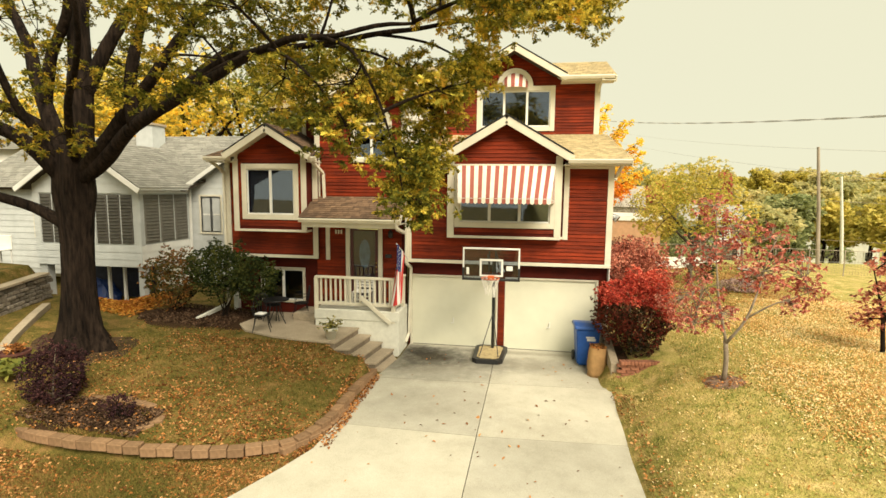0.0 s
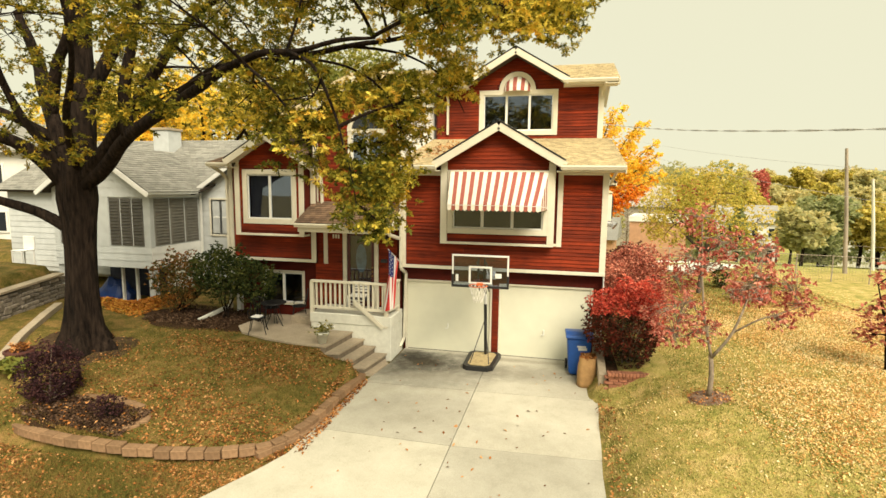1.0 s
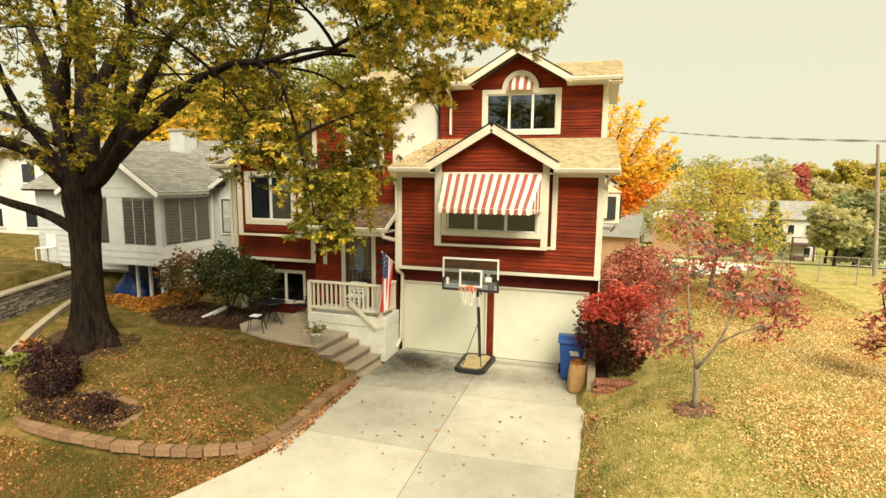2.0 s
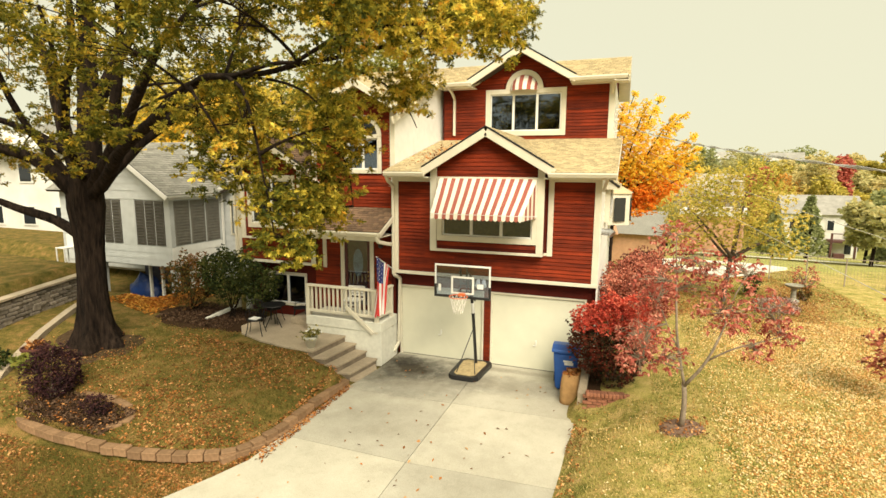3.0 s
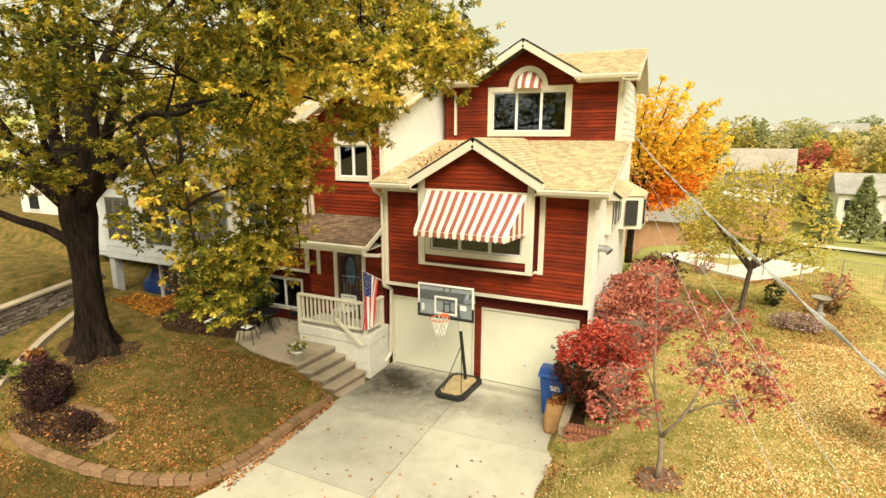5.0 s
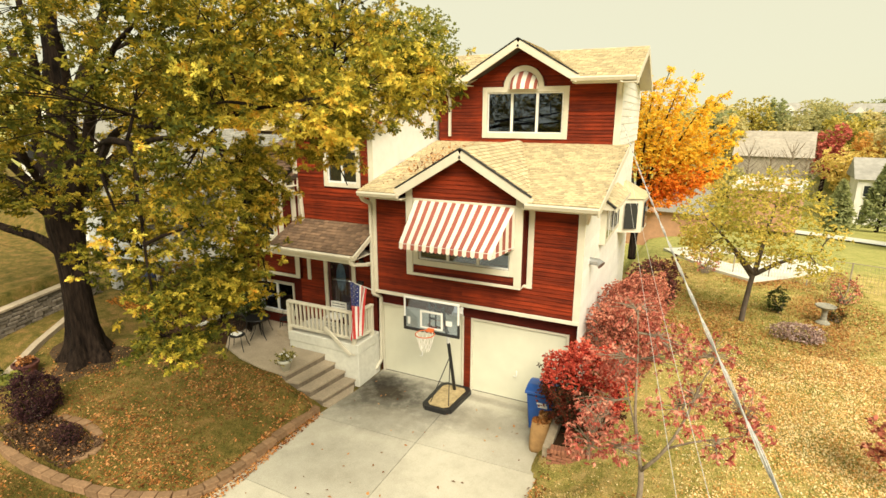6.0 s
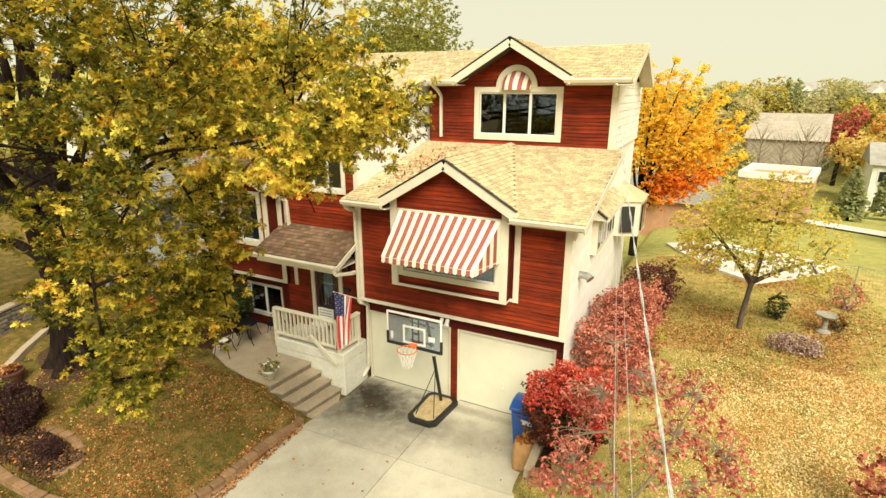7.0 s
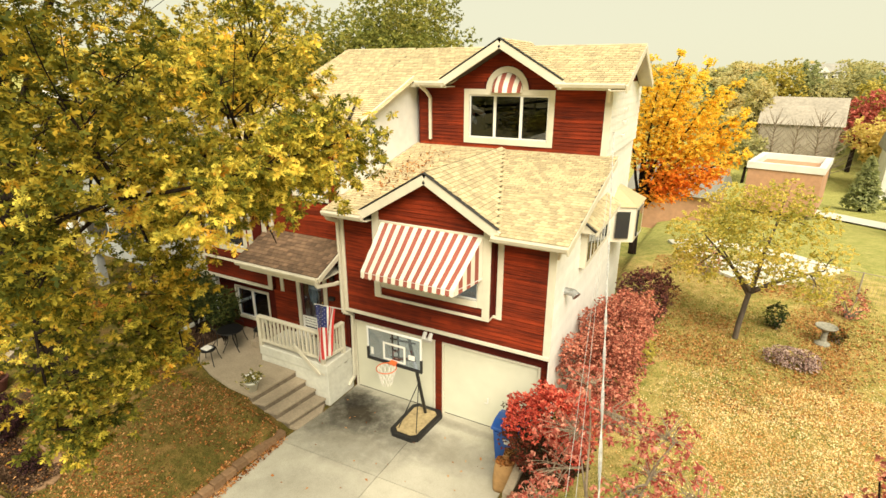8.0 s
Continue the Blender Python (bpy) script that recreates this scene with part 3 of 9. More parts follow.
def shingle_field(parent, origin, along, up, poly, material, w=0.17, h=0.125, single=0, near=None):
    """Shingle tabs on a roof plane inside a convex outline of (u, v); the nearest ones are parts, the rest one piece."""
    O, U, V = Vector(origin), Vector(along).normalized(), Vector(up).normalized()
    N = U.cross(V)
    rot = Matrix((U, V, N)).transposed().to_4x4()
    us, vs = [p[0] for p in poly], [p[1] for p in poly]
    area = sum(poly[i][0] * poly[(i + 1) % len(poly)][1] - poly[(i + 1) % len(poly)][0] * poly[i][1] for i in range(len(poly)))
    sgn = 1 if area > 0 else -1

    def clip(v):
        lo, hi = min(us), max(us)
        for (u0, v0), (u1, v1) in zip(poly, poly[1:] + poly[:1]):
            du, dv = u1 - u0, v1 - v0
            # inside: sgn * (du * (v - v0) - dv * (u - u0)) >= 0
            if abs(dv) < 1e-9:
                continue
            u = u0 + du * (v - v0) / dv
            if sgn * dv > 0:
                hi = min(hi, u)
            else:
                lo = max(lo, u)
        return lo, hi
    tabs = []
    v, row = min(vs), 0
    while v < max(vs) - 0.02:
        lo, hi = clip(v + h * 0.5)
        u = lo - (row % 3) * w / 3 - RNG.random() * 0.06
        while u < hi:
            a, b = max(u, lo), min(u + w, hi)
            if b - a > 0.04:
                tabs.append((a, v, b - a))
            u += w
        v += h
        row += 1
    if near is not None:
        tabs.sort(key=lambda t: (O + t[0] * U + t[1] * V - Vector(near)).length)
    full = [t for t in tabs if abs(t[2] - w) < 0.01][:single]
    chosen = set(full)
    me = shingle_mesh(w, h, (w, h, material.name))
    if not me.materials:
        me.materials.append(material)
    for t in full:
        ob = attach(new("shingle", me), parent)
        m = rot.copy()
        m.translation = O + t[0] * U + t[1] * V + N * (0.004 + RNG.random() * 0.004)
        ob.matrix_basis = m
    verts, sizes = [], []
    for t in tabs:
        if t in chosen:
            continue
        a, v0, ww = t
        e = 0.004 + RNG.random() * 0.004
        p = [O + (a + x) * U + (v0 + y) * V + (z + e) * N for x, y, z in ((0, 0, .022), (ww - .008, 0, .022), (ww - .008, h * 1.12, .006), (0, h * 1.12, .006), (0, 0, 0), (ww - .008, 0, 0))]
        for f in ((0, 1, 2, 3), (4, 5, 1, 0)):
            verts.extend(tuple(p[i]) for i in f)
            sizes.append(4)
    if verts:
        me2 = bpy.data.meshes.new("shingles")
        # corners of one tab stay joined, so that each tab is one island
        arr = np.array(verts, dtype=np.float32).reshape(-1, 8, 3)[:, [0, 1, 2, 3, 4, 5]].reshape(-1, 3)
        k = len(arr) // 6
        idx = np.array([0, 1, 2, 3, 4, 5, 1, 0])[None, :] + 6 * np.arange(k)[:, None]
        me2.from_pydata(arr.tolist(), [], [list(map(int, f)) for row_ in idx for f in (row_[:4], row_[4:])])
        me2.materials.append(material)
        tagged(attach(new("shingles", me2), parent), kind="stuff")


def roof_slab(name, corners, thick, material, parent, label=""):
    """A roof plane with thickness, from its upper corners in order."""
    bm = bmesh.new()
    top = [bm.verts.new(c) for c in corners]
    n = (Vector(corners[1]) - Vector(corners[0])).cross(Vector(corners[2]) - Vector(corners[0])).normalized()
    if n.z < 0:
        n = -n
    bot = [bm.verts.new(Vector(c) - n * thick) for c in corners]
    bm.faces.new(top)
    bm.faces.new(bot[::-1])
    k = len(top)
    for i in range(k):
        bm.faces.new((top[i], bot[i], bot[(i + 1) % k], top[(i + 1) % k]))
    bmesh.ops.recalc_face_normals(bm, faces=bm.faces)
    return part(name, bm, material, parent, label)


# -- garage level
GD = ((0.0, 2.54, -0.1, 2.13), (2.80, 5.36, -0.1, 2.13))
cut_wall("garage_wall", -0.10, 5.63, -0.15, Z_S0, 0.05, 0.25, GD, M_REDPAINT, house)
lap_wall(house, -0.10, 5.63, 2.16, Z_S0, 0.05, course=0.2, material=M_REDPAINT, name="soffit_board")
lap_wall(house, 5.40, 5.63, 0.0, 2.16, 0.05, course=0.102)
bar("post", 2.58, 2.78, 0.0, 0.06, 0.0, 2.15, M_CEDAR, house, 0.004, "red brick-patterned post between the doors")
for x0, x1, *_ in GD:
    d = bar("garage_door", x0 + 0.02, x1 - 0.02, 0.06, 0.11, 0.012, 2.10, M_DOORWHITE, house, 0.0, "smooth cream one-piece garage door")
    bar("casing", x0 - 0.035, x0 + 0.02, 0.005, 0.06, 0.0, 2.15, M_TRIM, d)
    bar("casing", x1 - 0.02, x1 + 0.035, 0.005, 0.06, 0.0, 2.15, M_TRIM, d)
    bar("casing", x0 + 0.02, x1 - 0.02, 0.008, 0.06, 2.10, 2.15, M_TRIM, d)
    bar("bottom_seal", x0 + 0.03, x1 - 0.03, 0.052, 0.07, 0.0, 0.025, M_BLACK, d)
    bm = bmesh.new()
    box(bm, (x0 + x1) / 2 - 0.015, (x0 + x1) / 2 + 0.015, 0.025, 0.06, 0.72, 0.86, 0.004)
    box(bm, (x0 + x1) / 2 - 0.08, (x0 + x1) / 2 - 0.0, 0.020, 0.035, 0.70, 0.725, 0.004)
    part("handle", bm, M_SASH, d, "grey metal lift handle")
bar("side_wall", 5.42, 5.62, 0.26, 9.0, -0.1, Z_S0 + 0.02, M_STUCCO, house)
room("garage_room", -0.05, 5.45, 0.26, 6.5, 0.0, 2.5)

# -- first floor
BAY = (1.13, 4.26, 3.39, 5.62)
WIN = (1.48, 3.96, 3.77, 5.22)
cut_wall("first_floor_wall", -0.10, 5.63, Z_S0, Z_S1 + 0.12, Y_S, Y_S + 0.2, [WIN], M_REDPAINT, house)
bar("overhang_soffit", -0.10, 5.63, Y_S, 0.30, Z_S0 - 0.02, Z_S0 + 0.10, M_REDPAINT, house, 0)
lap_wall(house, 0.06, 5.50, Z_S0 + 0.1, Z_S1, Y_S, [(BAY[0] - 0.0, 4.46, BAY[2] - 0.03, 6)])
# the projecting bay with its gable
cut_wall("bay_wall", BAY[0], BAY[1], BAY[2], 5.66, -0.50, Y_S, [WIN], M_REDPAINT, house)
AP_X, AP_Z, AP_Y = 2.74, 6.65, -0.76
EV, RX0, RX1, HW = -0.79, -0.13, 5.99, 1.74   # eave line, roof ends, half-width of the gable
SL = 0.585
gable_half = lambda z: max(0.0, (AP_Z - 0.14 - z) / SL)
lap_wall(house, BAY[0] + 0.2, BAY[1] - 0.18, BAY[2] + 0.1, 5.45, -0.50, [(WIN[0] - 0.14, WIN[1] + 0.14, WIN[2] - 0.14, WIN[3] + 0.14)])
bm = bmesh.new()
prism(bm, [(AP_X - 1.85, 5.45), (AP_X + 1.85, 5.45), (AP_X, 5.45 + 1.85 * SL)], "y", -0.49, 0.0)
part("gable_wall", bm, M_REDPAINT, house)
lap_wall(house, 0, 0, 5.45, 6.50, -0.495, width=lambda z: (AP_X - gable_half(z), AP_X + gable_half(z)))
bar("corner_board", BAY[0], BAY[0] + 0.19, -0.54, -0.495, BAY[2], 5.60, M_TRIM, house)
bar("corner_board", BAY[1] - 0.18, BAY[1], -0.54, -0.495, BAY[2], 5.60, M_TRIM, house)
bar("wall_board", 4.33, 4.47, Y_S - 0.04, Y_S, BAY[2] - 0.08, 5.48, M_TRIM, house)
bar("skirt_board", BAY[0], BAY[1], -0.535, Y_S, BAY[2] - 0.07, BAY[2], M_TRIM, house)
bar("skirt_board", BAY[1], 4.33, Y_S - 0.035, Y_S, BAY[2] - 0.07, BAY[2] - 0.0, M_TRIM, house)
window_unit(house, *WIN[:2], *WIN[2:], -0.50, 3, 0.15, label="three-light window under a striped awning", screens=())
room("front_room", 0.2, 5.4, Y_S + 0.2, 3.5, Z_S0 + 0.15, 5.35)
# trims of the first floor
bar("corner_board", 5.49, 5.65, Y_S - 0.035, Y_S + 0.0, Z_S0, Z_S1, M_TRIM, house)
bar("corner_board", -0.13, 0.05, Y_S - 0.035, Y_S + 0.0, Z_S0, Z_S1, M_TRIM, house)
bar("corner_board", -0.14, -0.105, Y_S - 0.03, -0.02, Z_S0, Z_S1, M_TRIM, house)
bar("water_table", -0.13, 5.655, Y_S - 0.045, Y_S, Z_S0 - 0.01, Z_S0 + 0.085, M_TRIM, house)
# right-hand side wall
bar("side_wall", 5.43, 5.63, Y_S + 0.2, 9.0, Z_S0, 5.45, M_REDPAINT, house, 0)
side_lap(house, Y_S, 9.0, 0.6, 5.50, 5.635)
bm = bmesh.new()
prism(bm, [(Y_S, 5.45), (9.0, 5.45), (9.0, 8.45), (Y_U, 8.45), (Y_U, 6.58)], "x", 5.43, 5.63)
part("side_gable_wall", bm, M_REDPAINT, house)
side_lap(house, 0, 0, 5.50, 6.55, 5.635, top=lambda z: ((z - 5.52) / 0.232 - 0.7, 9.0))
side_lap(house, Y_U, 9.0, 6.55, 8.45, 5.705)

# -- main lower roof
def low_roof(y):
    return 5.50 + (y - EV) * 0.232


on_low = lambda *xy: [(x, y, low_roof(y)) for x, y in xy]
roof_l = roof_slab("main_roof", on_low((RX0, EV), (AP_X - HW, EV), (AP_X, Y_U), (RX0, Y_U)), 0.10, M_DECK, house, "tan asphalt shingle roof")
roof = roof_slab("main_roof", on_low((AP_X + HW, EV), (RX1, EV), (RX1, Y_U), (AP_X, Y_U)), 0.10, M_DECK, house, "tan asphalt shingle roof")
ang = math.atan(0.232)
upv = (0, math.cos(ang), math.sin(ang))
run = (Y_U - EV + 0.03) / math.cos(ang)
low_at = (RX0 - 0.02, EV - 0.03, low_roof(EV - 0.03) + 0.002)
shingle_field(roof_l, low_at, (1, 0, 0), upv, [(0, 0), (AP_X - HW - RX0 + 0.04, 0), (AP_X - RX0 + 0.04, run), (0, run)], M_SHINGLE, single=80, near=(1, 0, 5.7))
shingle_field(roof, low_at, (1, 0, 0), upv, [(AP_X + HW - RX0, 0), (RX1 - RX0 + 0.04, 0), (RX1 - RX0 + 0.04, run), (AP_X - RX0, run)], M_SHINGLE, single=200, near=(5.5, -0.8, 5.5))
# cross gable over the bay
ridge_f, ridge_b = (AP_X, AP_Y, AP_Z), (AP_X, 3.95, AP_Z)
for s in (-1, 1):
    foot = (AP_X + s * HW, AP_Y, AP_Z - HW * SL)
    sl = roof_slab("gable_roof", [ridge_f, ridge_b, foot], 0.16, M_DECK, house, "tan shingled gable roof")
    L = math.hypot(HW, HW * SL)
    down = Vector((s * HW, 0, -HW * SL)).normalized()
    depth = 3.95 - AP_Y
    if s > 0:
        shingle_field(sl, Vector(foot) + Vector((0.01, 0, 0.012)), (0, 1, 0), -down, [(0, 0), (depth, L), (0, L)], M_SHINGLE)
    else:
        shingle_field(sl, Vector(foot) + Vector((-0.01, depth, 0.012)), (0, -1, 0), -down, [(depth, 0), (depth, L), (0, L)], M_SHINGLE)
    # rake boards and the drip edge
    stick("rake_board", (AP_X, AP_Y - 0.02, AP_Z - 0.13), (AP_X + s * (HW + 0.03), AP_Y - 0.02, AP_Z - 0.13 - (HW + 0.03) * SL), 0.05, 0.20, M_TRIM, house)
    stick("drip_edge", (AP_X, AP_Y - 0.02, AP_Z + 0.016), (AP_X + s * (HW + 0.03), AP_Y - 0.02, AP_Z + 0.016 - (HW + 0.03) * SL), 0.09, 0.028, M_BLACK, house)
    stick("rake_soffit", (AP_X, EV + 0.24, AP_Z - 0.16), (AP_X + s * HW, EV + 0.24, AP_Z - 0.16 - HW * SL), 0.34, 0.03, M_TRIM, house)
    stick("valley_strip", (AP_X + s * (HW - 0.06), EV + 0.08, low_roof(EV + 0.08) + 0.026), (AP_X + s * 0.03, Y_U - 0.08, low_roof(Y_U - 0.08) + 0.026), 0.22, 0.012, M_SHINGLE, house)


def gutter(parent, x0, x1, y, z, material=None):
    bm = bmesh.new()
    prof = [(y, z), (y - 0.11, z + 0.005), (y - 0.12, z - 0.03), (y - 0.085, z - 0.11), (y, z - 0.115)]
    prism(bm, prof, "x", x0, x1)
    part("gutter", bm, material or M_TRIM, parent)


def downspout(parent, points, name="downspout"):
    for p, q in zip(points, points[1:]):
        stick(name, p, q, 0.075, 0.095, M_TRIM, parent, (0.02, 1, 0.01), 0.01)


gutter(house, RX0, AP_X - HW + 0.06, EV, 5.49)
gutter(house, AP_X + HW - 0.10, RX1, EV, 5.49)
bar("fascia", RX0, AP_X - HW + 0.05, EV, EV + 0.04, 5.33, 5.47, M_TRIM, house)
bar("fascia", AP_X + HW - 0.05, RX1, EV, EV + 0.04, 5.33, 5.47, M_TRIM, house)
bar("eave_soffit", RX0, AP_X - HW + 0.14, EV + 0.04, Y_S, 5.33, 5.36, M_TRIM, house)
bar("eave_soffit", AP_X + HW - 0.2, RX1, EV + 0.04, Y_S, 5.33, 5.36, M_TRIM, house)
bar("frieze_board", 0.05, BAY[0], Y_S - 0.03, Y_S, 5.22, 5.34, M_TRIM, house)
bar("frieze_board", 4.47, 5.49, Y_S - 0.03, Y_S, 5.26, 5.34, M_TRIM, house)
stick("rake_board", (RX1, EV - 0.05, low_roof(EV - 0.05) - 0.11), (RX1, Y_U, low_roof(Y_U) - 0.11), 0.04, 0.18, M_TRIM, house)
downspout(house, [(5.80, EV - 0.03, 5.40), (5.74, -0.45, 5.22), (5.69, Y_S - 0.06, 5.05)])
downspout(house, [(-0.08, EV - 0.03, 5.42), (-0.08, EV + 0.1, 5.25), (-0.08, Y_S - 0.09, 5.10), (-0.08, Y_S - 0.09, 3.5)])
downspout(house, [(-0.08, Y_S - 0.09, 3.5), (-0.08, Y_S - 0.09, 2.52), (0.0, -0.06, 2.35), (-0.06, -0.05, 0.35), (-0.12, -0.25, 0.12)])

# -- upper floor
UW = (1.66, 4.05, 6.88, 8.10)
cut_wall("upper_wall", -0.05, 5.70, 6.40, 8.50, Y_U, Y_U + 0.2, [(UW[0], UW[1], UW[2], UW[3])], M_REDPAINT, house)
UA_X, UA_Z, UA_Y = 2.78, 9.56, 3.36
u_half = lambda z: max(0.0, (UA_Z - 0.14 - z) / SL)
ARCH_X, ARCH_R = 2.82, 0.60
lap_wall(house, 0.0, 5.55, 6.60, 8.46, Y_U, [(UW[0] - 0.15, UW[1] + 0.15, UW[2] - 0.15, UW[3] + 0.15), (ARCH_X - ARCH_R - 0.1, ARCH_X + ARCH_R + 0.1, 8.2, 8.9)])
bm = bmesh.new()
prism(bm, [(UA_X - 1.7, 8.46), (UA_X + 1.7, 8.46), (UA_X, 8.46 + 1.7 * SL)], "y", Y_U + 0.01, 4.6)
part("gable_wall", bm, M_REDPAINT, house)
lap_wall(house, 0, 0, 8.46, 9.32, Y_U, [(ARCH_X - 0.62, ARCH_X + 0.62, 8.2, 8.60), (ARCH_X - 0.45, ARCH_X + 0.45, 8.55, 8.80)], width=lambda z: (UA_X - u_half(z), UA_X + u_half(z)))
window_unit(house, *UW, Y_U, 3, 0.16, label="three-light upper window with an arched head")
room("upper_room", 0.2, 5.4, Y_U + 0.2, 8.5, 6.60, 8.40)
bar("corner_board", 5.54, 5.72, Y_U - 0.035, Y_U, 6.58, 8.46, M_TRIM, house)


def arch_band(name, cx, cz, r0, r1, y0, y1, material, parent, a0=0, a1=180, n=18):
    bm = bmesh.new()
    rings = []
    for i in range(n + 1):
        a = radians(a0 + (a1 - a0) * i / n)
        c, s = math.cos(a), math.sin(a)
        rings.append([bm.verts.new((cx + r * c, y, cz + r * s)) for r, y in ((r0, y0), (r1, y0), (r1, y1), (r0, y1))])
    for p, q in zip(rings, rings[1:]):
        for k in range(4):
            bm.faces.new((p[k], p[(k + 1) % 4], q[(k + 1) % 4], q[k]))
    bm.faces.new(rings[0])
    bm.faces.new(rings[-1][::-1])
    bmesh.ops.recalc_face_normals(bm, faces=bm.faces)
    return part(name, bm, material, parent)


arch_band("arch_trim", ARCH_X, 8.24, 0.47, 0.63, Y_U - 0.045, Y_U, M_TRIM, house)
arch_band("arch_pane", ARCH_X, 8.24, 0.0, 0.47, Y_U - 0.012, Y_U - 0.004, M_SCREEN, house)
UR = 0.40
up_roof = lambda y: 8.45 + (y - 3.30) * UR
RY = 5.80
RZ = up_roof(RY)
on_up = lambda *xy: [(x, y, up_roof(y)) for x, y in xy]
uroof = roof_slab("upper_roof", on_up((-0.05, 3.30), (UA_X - 1.70, 3.30), (UA_X, RY), (-0.05, RY)), 0.10, M_DECK, house, "tan asphalt shingle upper roof")
uroof_r = roof_slab("upper_roof", on_up((UA_X + 1.70, 3.30), (6.12, 3.30), (6.12, RY), (UA_X, RY)), 0.10, M_DECK, house, "tan asphalt shingle upper roof")
roof_slab("rear_roof", [(-4.2, RY, RZ), (6.12, RY, RZ), (6.12, 2 * RY - 3.30, up_roof(3.30)), (-4.2, 2 * RY - 3.30, up_roof(3.30))], 0.10, M_DECK, house)
ua = math.atan(UR)
uup = (0, math.cos(ua), math.sin(ua))
urun = (RY - 3.27) / math.cos(ua)
shingle_field(uroof, (-0.05, 3.27, up_roof(3.27) + 0.002), (1, 0, 0), uup, [(0, 0), (1.15, 0), (2.80, urun), (0, urun)], M_SHINGLE)
shingle_field(uroof_r, (-0.05, 3.27, up_roof(3.27) + 0.002), (1, 0, 0), uup, [(4.55, 0), (6.2, 0), (6.2, urun), (2.85, urun)], M_SHINGLE)
uridge_f, uridge_b = (UA_X, UA_Y - 0.1, UA_Z), (UA_X, RY, UA_Z)
for s in (-1, 1):
    foot = (UA_X + s * 1.74, UA_Y - 0.1, UA_Z - 1.74 * SL)
    sl = roof_slab("gable_roof", [uridge_f, uridge_b, foot], 0.18, M_DECK, house)
    L = math.hypot(1.74, 1.74 * SL)
    down = Vector((s * 1.74, 0, -1.74 * SL)).normalized()
    depth = RY - UA_Y + 0.1
    if s > 0:
        shingle_field(sl, Vector(foot) + Vector((0.01, 0, 0.012)), (0, 1, 0), -down, [(0, 0), (depth, L), (0, L)], M_SHINGLE)
    else:
        shingle_field(sl, Vector(foot) + Vector((-0.01, depth, 0.012)), (0, -1, 0), -down, [(depth, 0), (depth, L), (0, L)], M_SHINGLE)
    stick("rake_board", (UA_X, UA_Y - 0.12, UA_Z - 0.13), (UA_X + s * 1.78, UA_Y - 0.12, UA_Z - 0.13 - 1.78 * SL), 0.05, 0.20, M_TRIM, house)
    stick("drip_edge", (UA_X, UA_Y - 0.12, UA_Z + 0.016), (UA_X + s * 1.78, UA_Y - 0.12, UA_Z + 0.016 - 1.78 * SL), 0.09, 0.028, M_BLACK, house)
    stick("rake_soffit", (UA_X, 3.55, UA_Z - 0.16), (UA_X + s * 1.74, 3.55, UA_Z - 0.16 - 1.74 * SL), 0.62, 0.03, M_TRIM, house)
    stick("valley_strip", (UA_X + s * 1.68, 3.32, up_roof(3.32) + 0.022), (UA_X + s * 0.04, RY - 0.06, up_roof(RY - 0.06) + 0.022), 0.20, 0.012, M_SHINGLE, house)
gutter(house, 0.18, UA_X - 1.62, 3.30, 8.46)
gutter(house, UA_X + 1.58, 6.08, 3.30, 8.46)
bar("eave_soffit", -0.05, UA_X - 1.60, 3.32, Y_U, 8.30, 8.33, M_TRIM, house)
bar("eave_soffit", UA_X + 1.60, 6.12, 3.32, Y_U, 8.30, 8.33, M_TRIM, house)
bar("fascia", -0.05, UA_X - 1.62, 3.30, 3.34, 8.29, 8.42, M_TRIM, house)
bar("fascia", UA_X + 1.62, 6.12, 3.30, 3.34, 8.29, 8.42, M_TRIM, house)
for y0, y1 in ((3.24, RY), (2 * RY - 3.24, RY)):
    stick("rake_board", (6.12, y0, up_roof(3.24) - 0.10), (6.12, y1, RZ - 0.10), 0.05, 0.20, M_TRIM, house)
    stick("rake_soffit", (5.92, y0, up_roof(3.24) - 0.14), (5.92, y1, RZ - 0.14), 0.38, 0.03, M_TRIM, house)
bm = bmesh.new()
prism(bm, [(Y_U, 8.45), (2 * RY - Y_U, 8.45), (RY, 8.45 + (RY - Y_U) * UR)], "x", 5.50, 5.70)
part("side_gable_wall", bm, M_CEDAR, house)
for i in range(6):
    z = 8.46 + i * 0.115
    hw = (RY - Y_U) - (z + 0.1 - 8.45) / UR
    if hw > 0.1:
        bm = bmesh.new()
        box(bm, 5.70, 5.722, RY - hw, RY + hw, z, z + 0.110, 0.003)
        part("board", bm, M_CEDAR, house)
downspout(house, [(5.72, 3.24, 8.34), (5.66, 3.60, 8.18), (5.63, Y_U - 0.07, 8.0)])
downspout(house, [(0.30, 3.24, 8.38), (0.36, 3.60, 8.17), (0.38, Y_U - 0.06, 8.0), (0.38, Y_U - 0.06, 6.75)])

# -- middle block with the arched window
MX0, MX1 = -2.95, -0.18
AW = (-1.72, -0.72, 5.55, 6.45)
cut_wall("middle_wall", MX0, MX1, 0.6, 7.25, 0.0, 0.2, [(-1.90, -1.02, 1.3, 3.46), AW], M_REDPAINT, house)
lap_wall(house, MX0, MX1 - 0.12, 1.3, 7.30, 0.0, [(-2.05, -0.87, 1.0, 3.60), (AW[0] - 0.14, AW[1] + 0.14, AW[2] - 0.14, 6.5), (-1.78, -0.66, 6.45, 6.85), (-1.62, -0.82, 6.8, 7.06)])
bm = bmesh.new()
prism(bm, [(-0.006, 5.0), (9.0, 5.0), (9.0, 7.8), (RY, RZ - 0.1), (-0.006, up_roof(0.0) - 0.12)], "x", MX1 - 0.2, MX1 + 0.012)
part("middle_side_wall", bm, M_WHITE, house, "white painted side wall above the roof")
